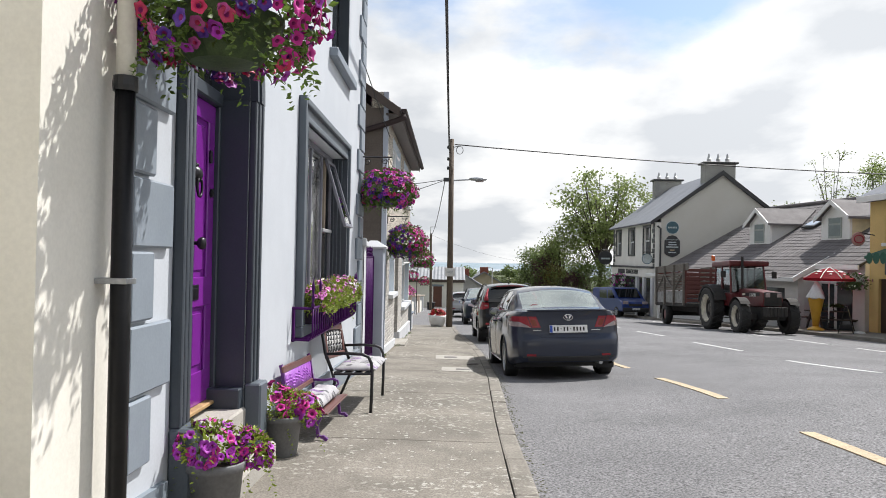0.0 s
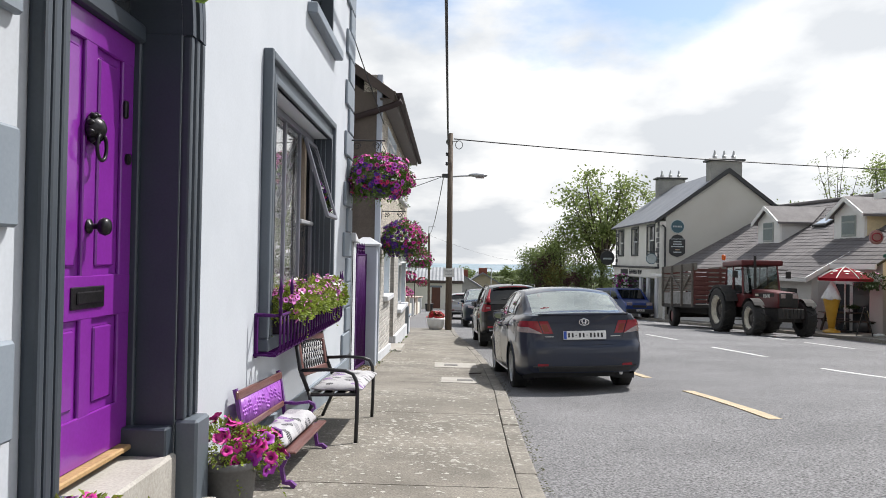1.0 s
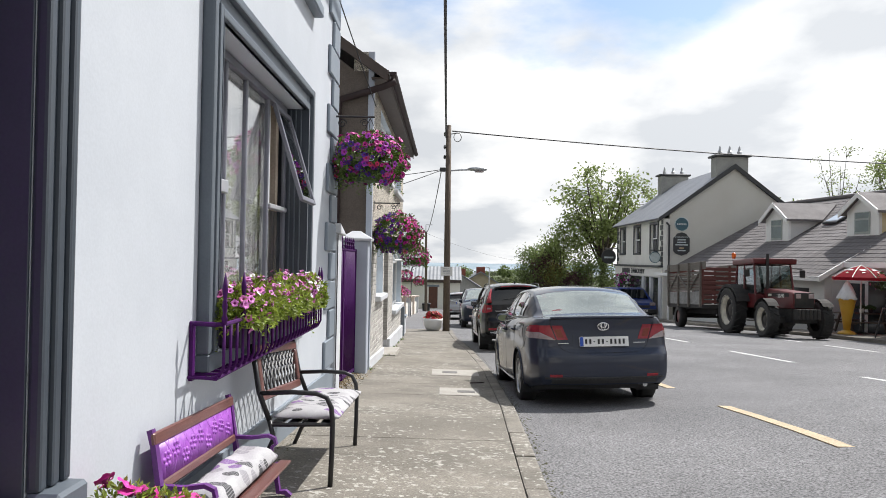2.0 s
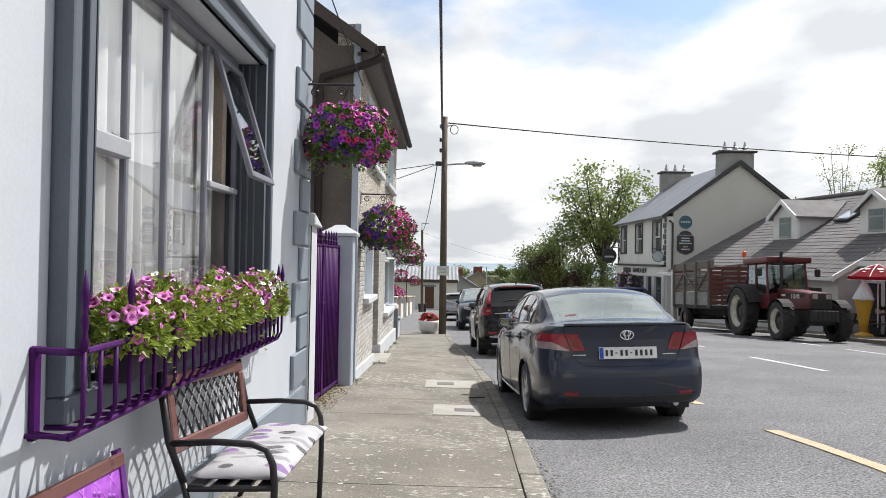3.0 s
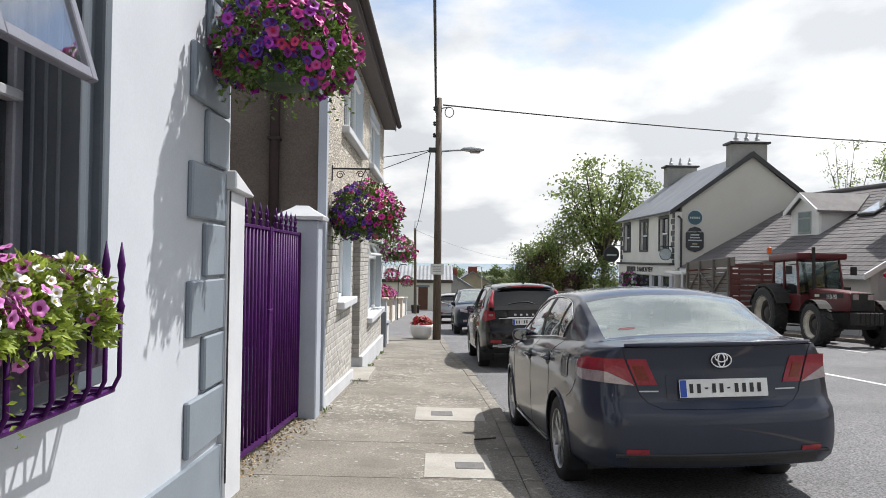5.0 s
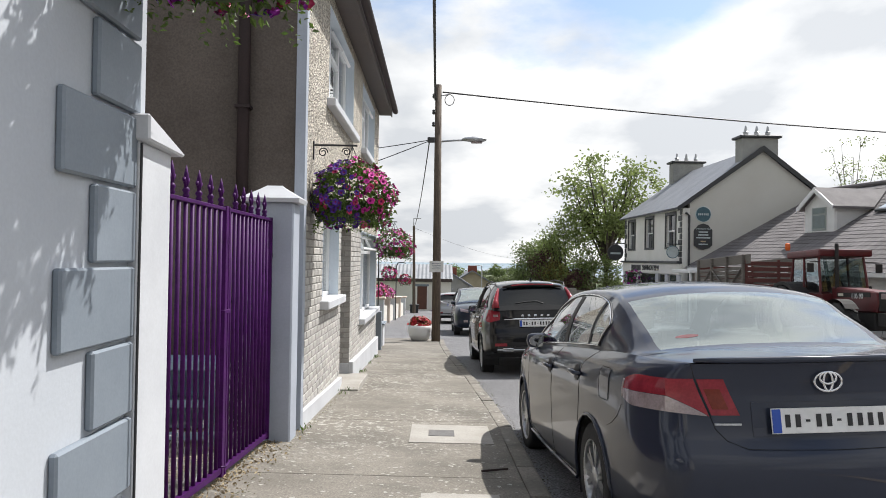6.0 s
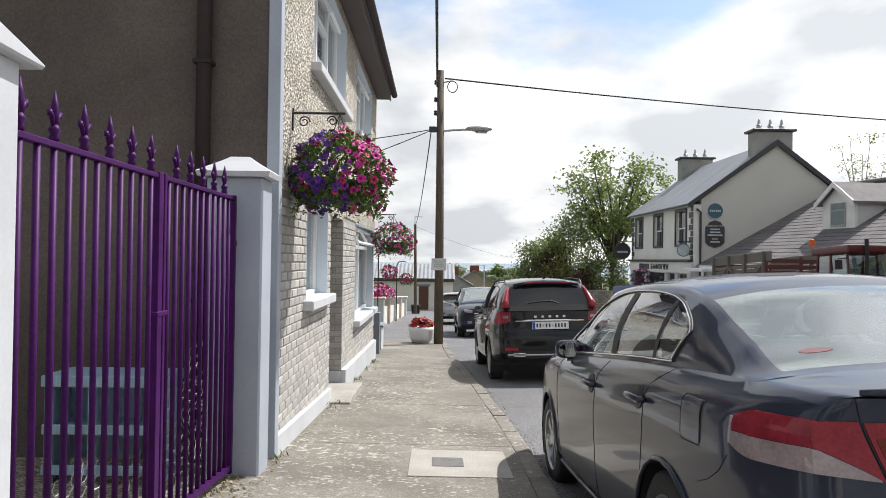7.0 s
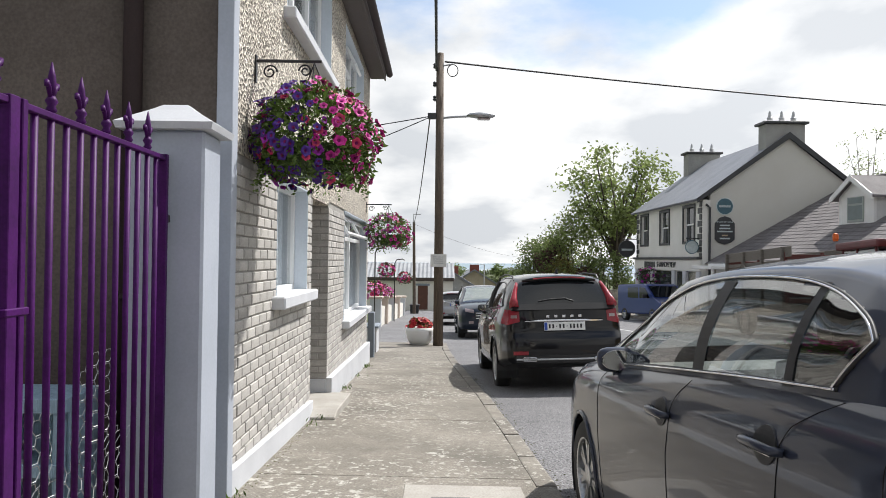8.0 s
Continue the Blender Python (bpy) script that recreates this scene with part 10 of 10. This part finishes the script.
def shrub(x, y, z, rx, ry, rz, seed, leaf_m, label, leaves=2200, size=0.16, category="shrub"):
    """Many leaf clumps on short stems over an uneven mound."""
    rnd = random.Random(seed)
    s = thing("shrub", label, category, group="hedge shrubs")
    stems = bmesh.new()
    bm = bmesh.new()
    n = leaves // 40
    for k in range(n):
        d = Vector((rnd.gauss(0, 1), rnd.gauss(0, 1), rnd.gauss(0.25, 0.8))).normalized()
        if d.z < -0.5:
            d.z = -d.z
        f = rnd.uniform(0.45, 1.0) ** 0.5 * (1 + 0.30 * noise.noise(d * 2.2 + Vector((seed, 0, 0))))
        p = Vector((x + d.x * rx * f, y + d.y * ry * f, z + rz * (1 + d.z * f)))
        if k % 5 == 0:
            add_tube(stems, [(x + d.x * 0.3, y + d.y * 0.3, z), (x + d.x * rx * 0.4, y + d.y * ry * 0.4, z + rz * (0.6 + d.z * 0.3)), tuple(p)], [0.06, 0.04, 0.012], 5)
        for _ in range(40):
            o = Vector((rnd.gauss(0, 1), rnd.gauss(0, 1), rnd.gauss(0, 0.8))) * 0.26 * max(0.8, rz / 2.2)
            add_blade(bm, p + o, size * rnd.uniform(0.7, 1.4), rnd)
    part("stem", stems, M["bark"], s)
    part("foliage", bm, leaf_m, s)
    return s


tree((12.3, 64.5, -3.2), (12.4, 64.3, 1.6), (12.5, 64.5, 5.9), (4.4, 3.6, 3.1), 5, M["tree_leaf"], "tall airy ash tree beyond the pub", 20, 7, 20, 0.28, 0.60)
shrub(9.5, 64.6, -3.1, 2.1, 1.7, 3.6, 11, M["tree_leaf"], "tall green shrub grown up beside the ash", 5000, 0.20)
shrub(11.6, 63.3, -3.0, 1.7, 1.2, 2.3, 12, M["shrub_leaf"], "dark green shrub behind the stone wall", 3200, 0.18)
shrub(7.1, 66.0, -3.2, 1.5, 1.5, 2.75, 13, M["shrub_leaf"], "dark green laurel at the hedge end", 3600, 0.18)
shrub(8.0, 65.2, -3.2, 1.1, 1.2, 2.5, 14, M["plum_leaf"], "plum-leaved shrub in the hedge", 2600, 0.17)
shrub(8.5, 63.9, -3.1, 0.9, 0.9, 2.1, 15, M["gold_leaf"], "yellowing shrub in the hedge", 1700, 0.16)
shrub(9.9, 63.2, -3.0, 1.0, 0.9, 1.8, 16, M["plum_leaf"], "purple shrub behind the stone wall", 2200, 0.16)
shrub(8.4, 67.5, -3.2, 1.7, 1.5, 3.1, 17, M["shrub_leaf"], "dark green laurel in the hedge", 3200, 0.18)
tree((42.6, 86, -3), (42.8, 86, 6), (42.6, 86, 10.6), (3.2, 3, 4.4), 21, M["tree_leaf"], "thin sparse birch behind the bungalow", 8, 5, 9, 0.24, 0.6, 0.16)
tree((48.2, 86, -3), (48.3, 86, 6), (48.6, 86, 10.4), (3.6, 3, 3.9), 22, M["tree_leaf"], "leafy birch behind the bungalow", 11, 7, 26, 0.26, 0.7, 0.2)
tree((32.8, 76, -3), (32.8, 76, 3), (33.0, 76, 5.2), (3.4, 3, 2.4), 23, M["shrub_leaf"], "round green tree behind the bungalow roof", 8, 5, 26, 0.26, 0.7, 0.2)
tree((2.9, 115, -9), (2.9, 115, -4.5), (2.7, 115, -1.9), (1.9, 1.8, 2.0), 24, M["shrub_leaf"], "round green tree beyond the low house", 8, 5, 30, 0.3, 0.6, 0.16)
tree((15.6, 200, -7), (15.6, 200, -5), (15.5, 200, -2.2), (2.2, 2.2, 1.9), 25, M["shrub_leaf"], "round tree on the far field", 8, 5, 26, 0.5, 0.6, 0.16)
tree((20.6, 205, -7), (20.6, 205, -5), (20.6, 205, -2.2), (1.6, 1.8, 1.5), 26, M["shrub_leaf"], "round tree on the far field", 7, 4, 26, 0.5, 0.5, 0.14)
hedge = bmesh.new()
rh = random.Random(31)
for y, x0, x1, h in ((122, 6, 40, 1.6), (140, 4, 60, 2.0), (165, 2, 60, 2.2), (190, 8, 22, 2.6), (235, 0, 60, 2.4), (150, -40, 4, 2.0)):
    for _ in range(int((x1 - x0) * 70)):
        x = rh.uniform(x0, x1)
        top = 0.72 * h * (0.6 + 0.6 * noise.noise((x * 0.3, y, 0.5)) + 0.25)
        add_blade(hedge, Vector((x, y + 0.04 * x + rh.gauss(0, 0.8), far_z(x, y) + rh.uniform(0, max(0.4, top)))), rh.uniform(0.5, 0.9), rh)
solid("hedgerow", hedge, leaf_mat("far_leaf", (0.20, 0.235, 0.11), (0.145, 0.175, 0.08)), "dark hedgerows across the falling fields", "hedge", kind="stuff")

# stone wall at the end of the street, with its gate pier
M["stone"] = mat("rubble_stone", (0.30, 0.285, 0.255), 0.95, (0.21, 0.20, 0.18), 3, 0.5, 30, grain=0.25, dist=0.02, obrand=0.2)
sw = thing("stone_wall", "low grey rubble stone wall below the trees", "wall")
rs = random.Random(8)
part("core", box(7.2, 11.8, 61.05, 61.35, -3.4, -1.15, 0.02), M["mortar"], sw)
part("pier", box(9.0, 9.55, 60.85, 61.5, -3.4, -0.85, 0.03), M["stone"], sw)
z = -2.9
while z < -1.15:
    x = 7.2 + rs.uniform(-0.1, 0)
    h = rs.uniform(0.16, 0.26)
    while x < 11.7:
        w = rs.uniform(0.25, 0.55)
        part("stone", box(x, min(x + w - 0.025, 11.8), 60.97 + rs.uniform(0, 0.03), 61.2, z, z + h - 0.025, 0.02), M["stone"], sw)
        x += w
    z += h
part("coping", box(7.15, 11.8, 60.98, 61.42, -1.15, -1.02, 0.03), M["stone"], sw)


# ---- before the bungalow: sunshade, giant cone, board and table ----
M["shade_red"] = mat("sunshade_red", (0.46, 0.028, 0.055), 0.75, (0.40, 0.022, 0.045), 3, 0.1, 200, dist=0.001)
sn, sl = M["shade_red"].node_tree.nodes, M["shade_red"].node_tree.links
s_tr, s_mx = sn.new("ShaderNodeBsdfTranslucent"), sn.new("ShaderNodeMixShader")
s_tr.inputs["Color"].default_value, s_mx.inputs["Fac"].default_value = (0.70, 0.06, 0.10, 1), 0.5
sl.new(sn["Principled BSDF"].outputs["BSDF"], s_mx.inputs[1])
sl.new(s_tr.outputs["BSDF"], s_mx.inputs[2])
sl.new(s_mx.outputs["Shader"], sn["Material Output"].inputs["Surface"])
M["cone_yellow"] = mat("wafer_yellow", (0.66, 0.38, 0.045), 0.35, (0.60, 0.33, 0.035), 4, 0.05, 60)
M["cone_white"] = mat("gloss_white", (0.80, 0.80, 0.79), 0.25, None, 4, 0.02)
M["board_black"] = mat("board_black", (0.016, 0.016, 0.018), 0.35, None, 5, 0.05)
M["gold"] = mat("dull_gold", (0.42, 0.34, 0.14), 0.45, None, 5, 0.05)
M["dark_wood"] = mat("dark_wood", (0.075, 0.055, 0.042), 0.7, (0.05, 0.037, 0.028), 6, 0.3, 60, stretch=(1, 6, 6), obrand=0.15)

ux, uy = 14.5, 30.6
uz = rp_z(ux, uy)
um = thing("parasol", "red and white market parasol over the cafe table", "parasol")
RIM, TOP, RR = 0.86, 1.27, 0.95
part("pole", tube([(ux, uy, uz), (ux, uy, TOP + 0.04)], 0.024, 8), M["white"], um)
part("base", lathe([(0.26, 0), (0.26, 0.06), (0.06, 0.10), (0.035, 0.3)], 16, pose(ux, uy, uz)), M["board_black"], um)
prof = [(0.02, TOP), (0.30, TOP - 0.075), (0.62, TOP - 0.21), (RR, RIM)]


def shade_point(r, z, a):
    k = 1 - 0.05 * (r / RR) * abs(math.sin(4 * a))
    return (ux + r * k * math.cos(a), uy + r * k * math.sin(a), z)


for i in range(8):
    a0, a1 = math.pi / 4 * i, math.pi / 4 * (i + 1)
    bm = bmesh.new()
    cols = [[bm.verts.new(shade_point(r, z, a0 + (a1 - a0) * t)) for r, z in prof + [(RR * 0.995, RIM - 0.11)]] for t in (k / 4 for k in range(5))]
    for ca, cb in zip(cols, cols[1:]):
        for k in range(4):
            bm.faces.new((ca[k], cb[k], cb[k + 1], ca[k + 1]))
    bmesh.ops.solidify(bm, geom=bm.faces[:], thickness=0.004)
    cloth = part("canopy_panel", bm, M["shade_red"], um, "red canvas panel")
    am = (a0 + a1) / 2
    for r, z in ((0.52, TOP - 0.155), (0.70, TOP - 0.245)):
        p = Vector(shade_point(r, z + 0.008, am))
        part("print", lathe([(0.11 if r < 0.6 else 0.06, 0), (0.001, 0.004)], 12, Matrix.Translation(p) @ pose(0, 0, 0, 0, 0, math.degrees(am)) @ pose(0, 0, 0, 0, 24, 0) @ Matrix.Diagonal((0.5, 1, 1, 1))), M["white"], cloth, "white printed badge")
    part("seam", tube([Vector(shade_point(r, z + 0.006, a0)) for r, z in prof], 0.016, 5), M["white"], um, "white seam tape")
    part("rib", tube([(ux, uy, TOP - 0.30), shade_point(0.60, TOP - 0.22, a0)], 0.008, 4), M["steel"], um)
    part("rim_tape", tube([Vector(shade_point(RR, RIM - 0.11, a0 + (a1 - a0) * t)) for t in (0, 0.25, 0.5, 0.75, 1)], 0.010, 4), M["white"], um)
part("finial", lathe([(0.03, TOP), (0.03, TOP + 0.05), (0.005, TOP + 0.08)], 8, pose(ux, uy, 0)), M["white"], um)

cx, cy = 13.86, 30.3
cz = rp_z(cx, cy)
ic = thing("giant_cone", "giant plastic ice-cream cone, white swirl on yellow wafer", "display cone")
part("base", lathe([(0.30, 0), (0.30, 0.05), (0.24, 0.09), (0.12, 0.14), (0.10, 0.20)], 20, pose(cx, cy, cz)), M["cone_yellow"], ic, smooth=True)
part("wafer", lathe([(0.11, 0.15), (0.15, 0.5), (0.22, 0.9), (0.285, 1.20), (0.30, 1.22), (0.29, 1.26)], 24, pose(cx, cy, cz)), M["cone_yellow"], ic, smooth=True)
sw2 = bmesh.new()
rings = []
for k in range(41):
    t = k / 40
    r = 0.335 * (1 - t) ** 0.72 * (1.0 if t > 0.06 else 0.82 + 3 * t) + 0.004
    ring = []
    for j in range(24):
        a = 2 * math.pi * j / 24
        f = 1 + 0.10 * math.sin(5 * a + t * 6.0) * (1 - t * 0.5)
        ring.append(sw2.verts.new((cx + r * f * math.cos(a), cy + r * f * math.sin(a), cz + 1.20 + 0.68 * t)))
    rings.append(ring)
for ra, rb in zip(rings, rings[1:]):
    for j in range(24):
        sw2.faces.new((ra[j], ra[(j + 1) % 24], rb[(j + 1) % 24], rb[j]))
part("swirl", sw2, M["cone_white"], ic, "glossy white swirl", True)

bx, by = 13.75, 27.9
bz = rp_z(bx, by)
ab = thing("pavement_board", "black folding pavement board with a gold oval", "sign board")
lean = lambda s: pose(bx, by, bz, 0, 0, 62) @ pose(0, s * 0.24, 0, s * 13, 0, 0)
for s in (-1, 1):
    bm = bmesh.new()
    add_box(bm, -0.33, 0.33, -0.015, 0.015, 0.02, 0.98, 0.01, lean(s))
    pn = part("panel", bm, M["board_black"], ab)
    if s < 0:
        bm = bmesh.new()
        add_lathe(bm, [(0.25, 0), (0.25, 0.012), (0.19, 0.016), (0.001, 0.016)], 24, lean(s) @ pose(0, -0.016, 0.74, 90, 0, 0) @ Matrix.Diagonal((1, 0.55, 1, 1)))
        part("oval", bm, M["gold"], pn, "gold oval badge")
        for k, w in enumerate((0.10, 0.22, 0.16)):
            bm = bmesh.new()
            add_box(bm, -w, w, -0.022, -0.016, 0.24 + 0.10 * k, 0.27 + 0.10 * k, 0, lean(s))
            part("writing_bar", bm, M["sign_pale"], pn)
st = thing("board_foot", "white weighted foot beside the pavement board", "weight")
part("slab", lathe([(0.20, 0), (0.22, 0.03), (0.17, 0.08), (0.02, 0.10)], 14, pose(bx + 0.42, by - 0.1, bz) @ Matrix.Diagonal((1, 0.6, 1, 1))), M["white"], st, smooth=True)

tx, ty = 14.9, 31.3
tz = rp_z(tx, ty)
pt = thing("picnic_table", "dark wooden picnic table under the parasol", "table")
for k in range(5):
    part("plank", box(tx - 0.85, tx + 0.85, ty - 0.37 + 0.15 * k, ty - 0.23 + 0.15 * k, tz + 0.71, tz + 0.75, 0.005), M["dark_wood"], pt)
for s in (-1, 1):
    part("seat", box(tx - 0.85, tx + 0.85, ty + s * 0.68 - 0.13, ty + s * 0.68 + 0.13, tz + 0.42, tz + 0.46, 0.006), M["dark_wood"], pt)
    for e in (-0.6, 0.6):
        part("leg", prism([(ty + s * 0.70, tz), (ty + s * 0.60, tz), (ty + s * 0.22, tz + 0.71), (ty + s * 0.32, tz + 0.71)], "x", tx + e - 0.025, tx + e + 0.025), M["dark_wood"], pt)
for e in (-0.6, 0.6):
    part("cross_bar", box(tx + e + 0.026, tx + e + 0.07, ty - 0.72, ty + 0.72, tz + 0.36, tz + 0.42, 0.004), M["dark_wood"], pt)
for ox, oy, col in ((-0.35, 0.0, "board_black"), (0.05, 0.05, "white"), (0.3, -0.1, "board_black")):
    po = thing("table_pot", "small pot of dark foliage on the picnic table", "pot", group="table pots")
    part("pot", lathe([(0.07, 0), (0.10, 0.16), (0.11, 0.17), (0.09, 0.17), (0.08, 0.13)], 12, pose(tx + ox, ty + oy, tz + 0.75)), M[col], po)
    fo = bmesh.new()
    rr = random.Random(int(ox * 100) + 90)
    for _ in range(120):
        add_leaf(fo, Vector((tx + ox + rr.gauss(0, 0.05), ty + oy + rr.gauss(0, 0.05), tz + 0.90)), Vector((rr.uniform(-1, 1), rr.uniform(-1, 1), rr.uniform(0, 1))), rr.uniform(0.08, 0.18), rr)
    part("foliage", fo, M["leaf_dark"], po)
for k, (ox, oy, turn) in enumerate(((-1.2, 0.5, 80), (1.25, 0.2, -70))):
    ch = thing("cafe_chair", "red plastic cafe chair pulled up to the table", "chair", group="cafe chairs", at=(tx + ox, ty + oy, rp_z(tx + ox, ty + oy)), turn=turn)
    part("seat", box(-0.22, 0.22, -0.22, 0.22, 0.42, 0.45, 0.012, 2), M["shade_red"], ch)
    part("backrest", prism([(0.19, 0.52), (0.23, 0.52), (0.30, 0.86), (0.26, 0.86)], "x", -0.21, 0.21, 0.008), M["shade_red"], ch)
    for sx, sy in ((-1, -1), (1, -1), (-1, 1), (1, 1)):
        part("leg", tube([(0.19 * sx, 0.19 * sy, 0.42), (0.23 * sx, 0.23 * sy, 0.0)], 0.014, 6), M["steel"], ch)
    for sx in (-1, 1):
        part("back_post", tube([(0.19 * sx, 0.19, 0.44), (0.19 * sx, 0.24, 0.6)], 0.012, 6), M["steel"], ch)


# ---- concrete bricks laid on the pebbledash house ----
BRICKS, COURSE, RUN = {}, 0.0765, 0.226


def brick_shape(ln):
    """A brick facing +x, its front edges worn, for a length along y."""
    a, b, h, c = 0.0, ln, 0.0655, 0.005
    vs = [(-0.014, a, 0), (-0.014, b, 0), (-0.014, b, h), (-0.014, a, h), (-0.004, a, 0), (-0.004, b, 0), (-0.004, b, h), (-0.004, a, h), (0, a + c, c), (0, b - c, c), (0, b - c, h - c), (0, a + c, h - c)]
    fs = [(8, 9, 10, 11)]
    for o in (0, 4):
        fs += [(o + i, o + (i + 1) % 4, o + 4 + (i + 1) % 4, o + 4 + i) for i in range(4)]
    return vs, fs


def brick_mesh(ln):
    ln = round(ln, 2)
    if ln not in BRICKS:
        vs, fs = brick_shape(ln)
        me = bpy.data.meshes.new("brick")
        me.from_pydata(vs, [], fs)
        me.materials.append(M["brick"])
        BRICKS[ln] = me
    return BRICKS[ln]


def courses(a0, a1, z0, z1, holes):
    """Places of the bricks of a wall in stretcher bond: (along, length, height)."""
    out, k, z = [], 0, z0
    while z + 0.0655 < z1:
        spans = [(a0, a1)]
        for h0, h1, hz0, hz1 in holes:
            if z + 0.06 > hz0 and z < hz1:
                spans = [s for p, q in spans for s in ((p, min(q, h0 - 0.004)), (max(p, h1 + 0.004), q)) if s[1] - s[0] > 0.03]
        for p, q in spans:
            a = a0 - RUN + (RUN / 2 if k % 2 else 0)
            while a < q:
                b0, b1 = max(a, p), min(a + RUN - 0.011, q)
                if b1 - b0 > 0.035:
                    out.append((b0, b1 - b0, z))
                a += RUN
        k += 1
        z += COURSE
    return out


wall_parts = [o for o in dash.children if o.name.startswith("lower_wall")]
laid = [(0, b) for b in courses(B0 + 0.105, PORCH[0] - 0.001, -0.62, 1.50, [W1])] + [(1, b) for b in courses(PORCH[1] + 0.004, B1, -0.86, 1.50, [W2])]
laid.sort(key=lambda q: q[1][0])
rb = random.Random(77)
rest_v, rest_f = [], []
for n, (w, (a, ln, z)) in enumerate(laid):
    x = F2 + rb.uniform(-0.0025, 0.0015)
    if n < 290:
        o = new("brick", brick_mesh(ln))
        o.parent = wall_parts[w]
        o.matrix_basis = pose(x, a, z + rb.uniform(-0.001, 0.001))
    else:
        vs, fs = brick_shape(ln)
        f0 = len(rest_v)
        rest_v += [(x + u, a + v, z + t) for u, v, t in vs]
        rest_f += [tuple(f0 + i for i in f) for f in fs]
for a, ln, z in courses(F2 - 1.34, F2 - 0.002, -0.55, 1.45, []):
    vs, fs = brick_shape(ln)
    f0 = len(rest_v)
    y = PORCH[1] - 0.006 + rb.uniform(-0.002, 0.002)
    rest_v += [(a + v, y - u, z + t) for u, v, t in vs]
    rest_f += [tuple(f0 + i for i in f)[::-1] for f in fs]
me = bpy.data.meshes.new("brickwork")
me.from_pydata(rest_v, [], rest_f)
M["brick_far"] = mat("concrete_brick_joined", (0.48, 0.462, 0.432), 0.9, (0.385, 0.368, 0.342), 7, 0.35, 90, grain=0.16, dist=0.003)
bn, bl = M["brick_far"].node_tree.nodes, M["brick_far"].node_tree.links
bg, br, bh = bn.new("ShaderNodeNewGeometry"), bn.new("ShaderNodeMapRange"), bn.new("ShaderNodeVectorMath")
bh.operation = "SCALE"
br.inputs["To Min"].default_value, br.inputs["To Max"].default_value = 0.84, 1.16
bsrc = bn["Principled BSDF"].inputs["Base Color"].links[0].from_socket
bl.new(bg.outputs["Random Per Island"], br.inputs["Value"])
bl.new(bsrc, bh.inputs[0])
bl.new(br.outputs["Result"], bh.inputs["Scale"])
bl.new(bh.outputs["Vector"], bn["Principled BSDF"].inputs["Base Color"])
me.materials.append(M["brick_far"])
bw = new("brickwork", me)
bw.parent = dash
tagged(bw, "pale concrete bricks in stretcher bond", kind="stuff")


# ---- concrete tiles on the front slope of the bungalow ----
GAUGE, TILE_W = 0.315, 0.33
slope = math.atan(RS)


def tile_shape(w):
    """An interlocking tile: flat pan with a low roll, its thick tail lifted over the course below."""
    prof = [(0, 0.0), (0.04, 0.012), (0.08, 0.0), (w * 0.6, -0.002), (w - 0.006, 0.0)]
    vs, fs = [], []
    for s, lift in ((0.0, 0.018), (0.36, 0.003)):
        vs += [(s, p, lift + h) for p, h in prof]
    vs += [(0.0, p, 0.004 + h) for p, h in prof]
    n = len(prof)
    for i in range(n - 1):
        fs += [(i, n + i, n + i + 1, i + 1), (2 * n + i, i, i + 1, 2 * n + i + 1)]
    return vs, fs


tv, tf = tile_shape(TILE_W)
TILE = bpy.data.meshes.new("roof_tile")
TILE.from_pydata(tv, [], tf)
TILE.materials.append(M["roof_tile"])
tilt = pose(0, 0, 0, 0, -math.degrees(slope), 0)
rt = random.Random(12)
spots = []
for i in range(24):
    x = -0.06 + i * GAUGE * math.cos(slope)
    k = 0
    y = -5.6 if x > 0.95 else -2.95
    y += 0.0
    while y < 10.28:
        spots.append((x, y))
        y += TILE_W
spots.sort(key=lambda s: s[1] + 0.5 * s[0])
far_v, far_f = [], []
deck = [o for o in bung.children if o.name.startswith("roof_deck")][0]
for n, (x, y) in enumerate(spots):
    m = Matrix.Translation((x, y, roof_z(x) - 0.025)) @ tilt @ pose(0, 0, rt.uniform(-0.002, 0.003), 0, 0, rt.uniform(-0.5, 0.5))
    if n < 290:
        o = new("roof_tile", TILE)
        o.parent = deck
        o.matrix_basis = m
    else:
        f0 = len(far_v)
        far_v += [tuple(m @ Vector(v)) for v in tv]
        far_f += [tuple(f0 + i for i in f) for f in tf]
me = bpy.data.meshes.new("tiling")
me.from_pydata(far_v, [], far_f)
me.materials.append(M["roof_tile"])
tl = new("tiling", me)
tl.parent = bung
tagged(tl, "brown-grey concrete roof tiles", kind="stuff")
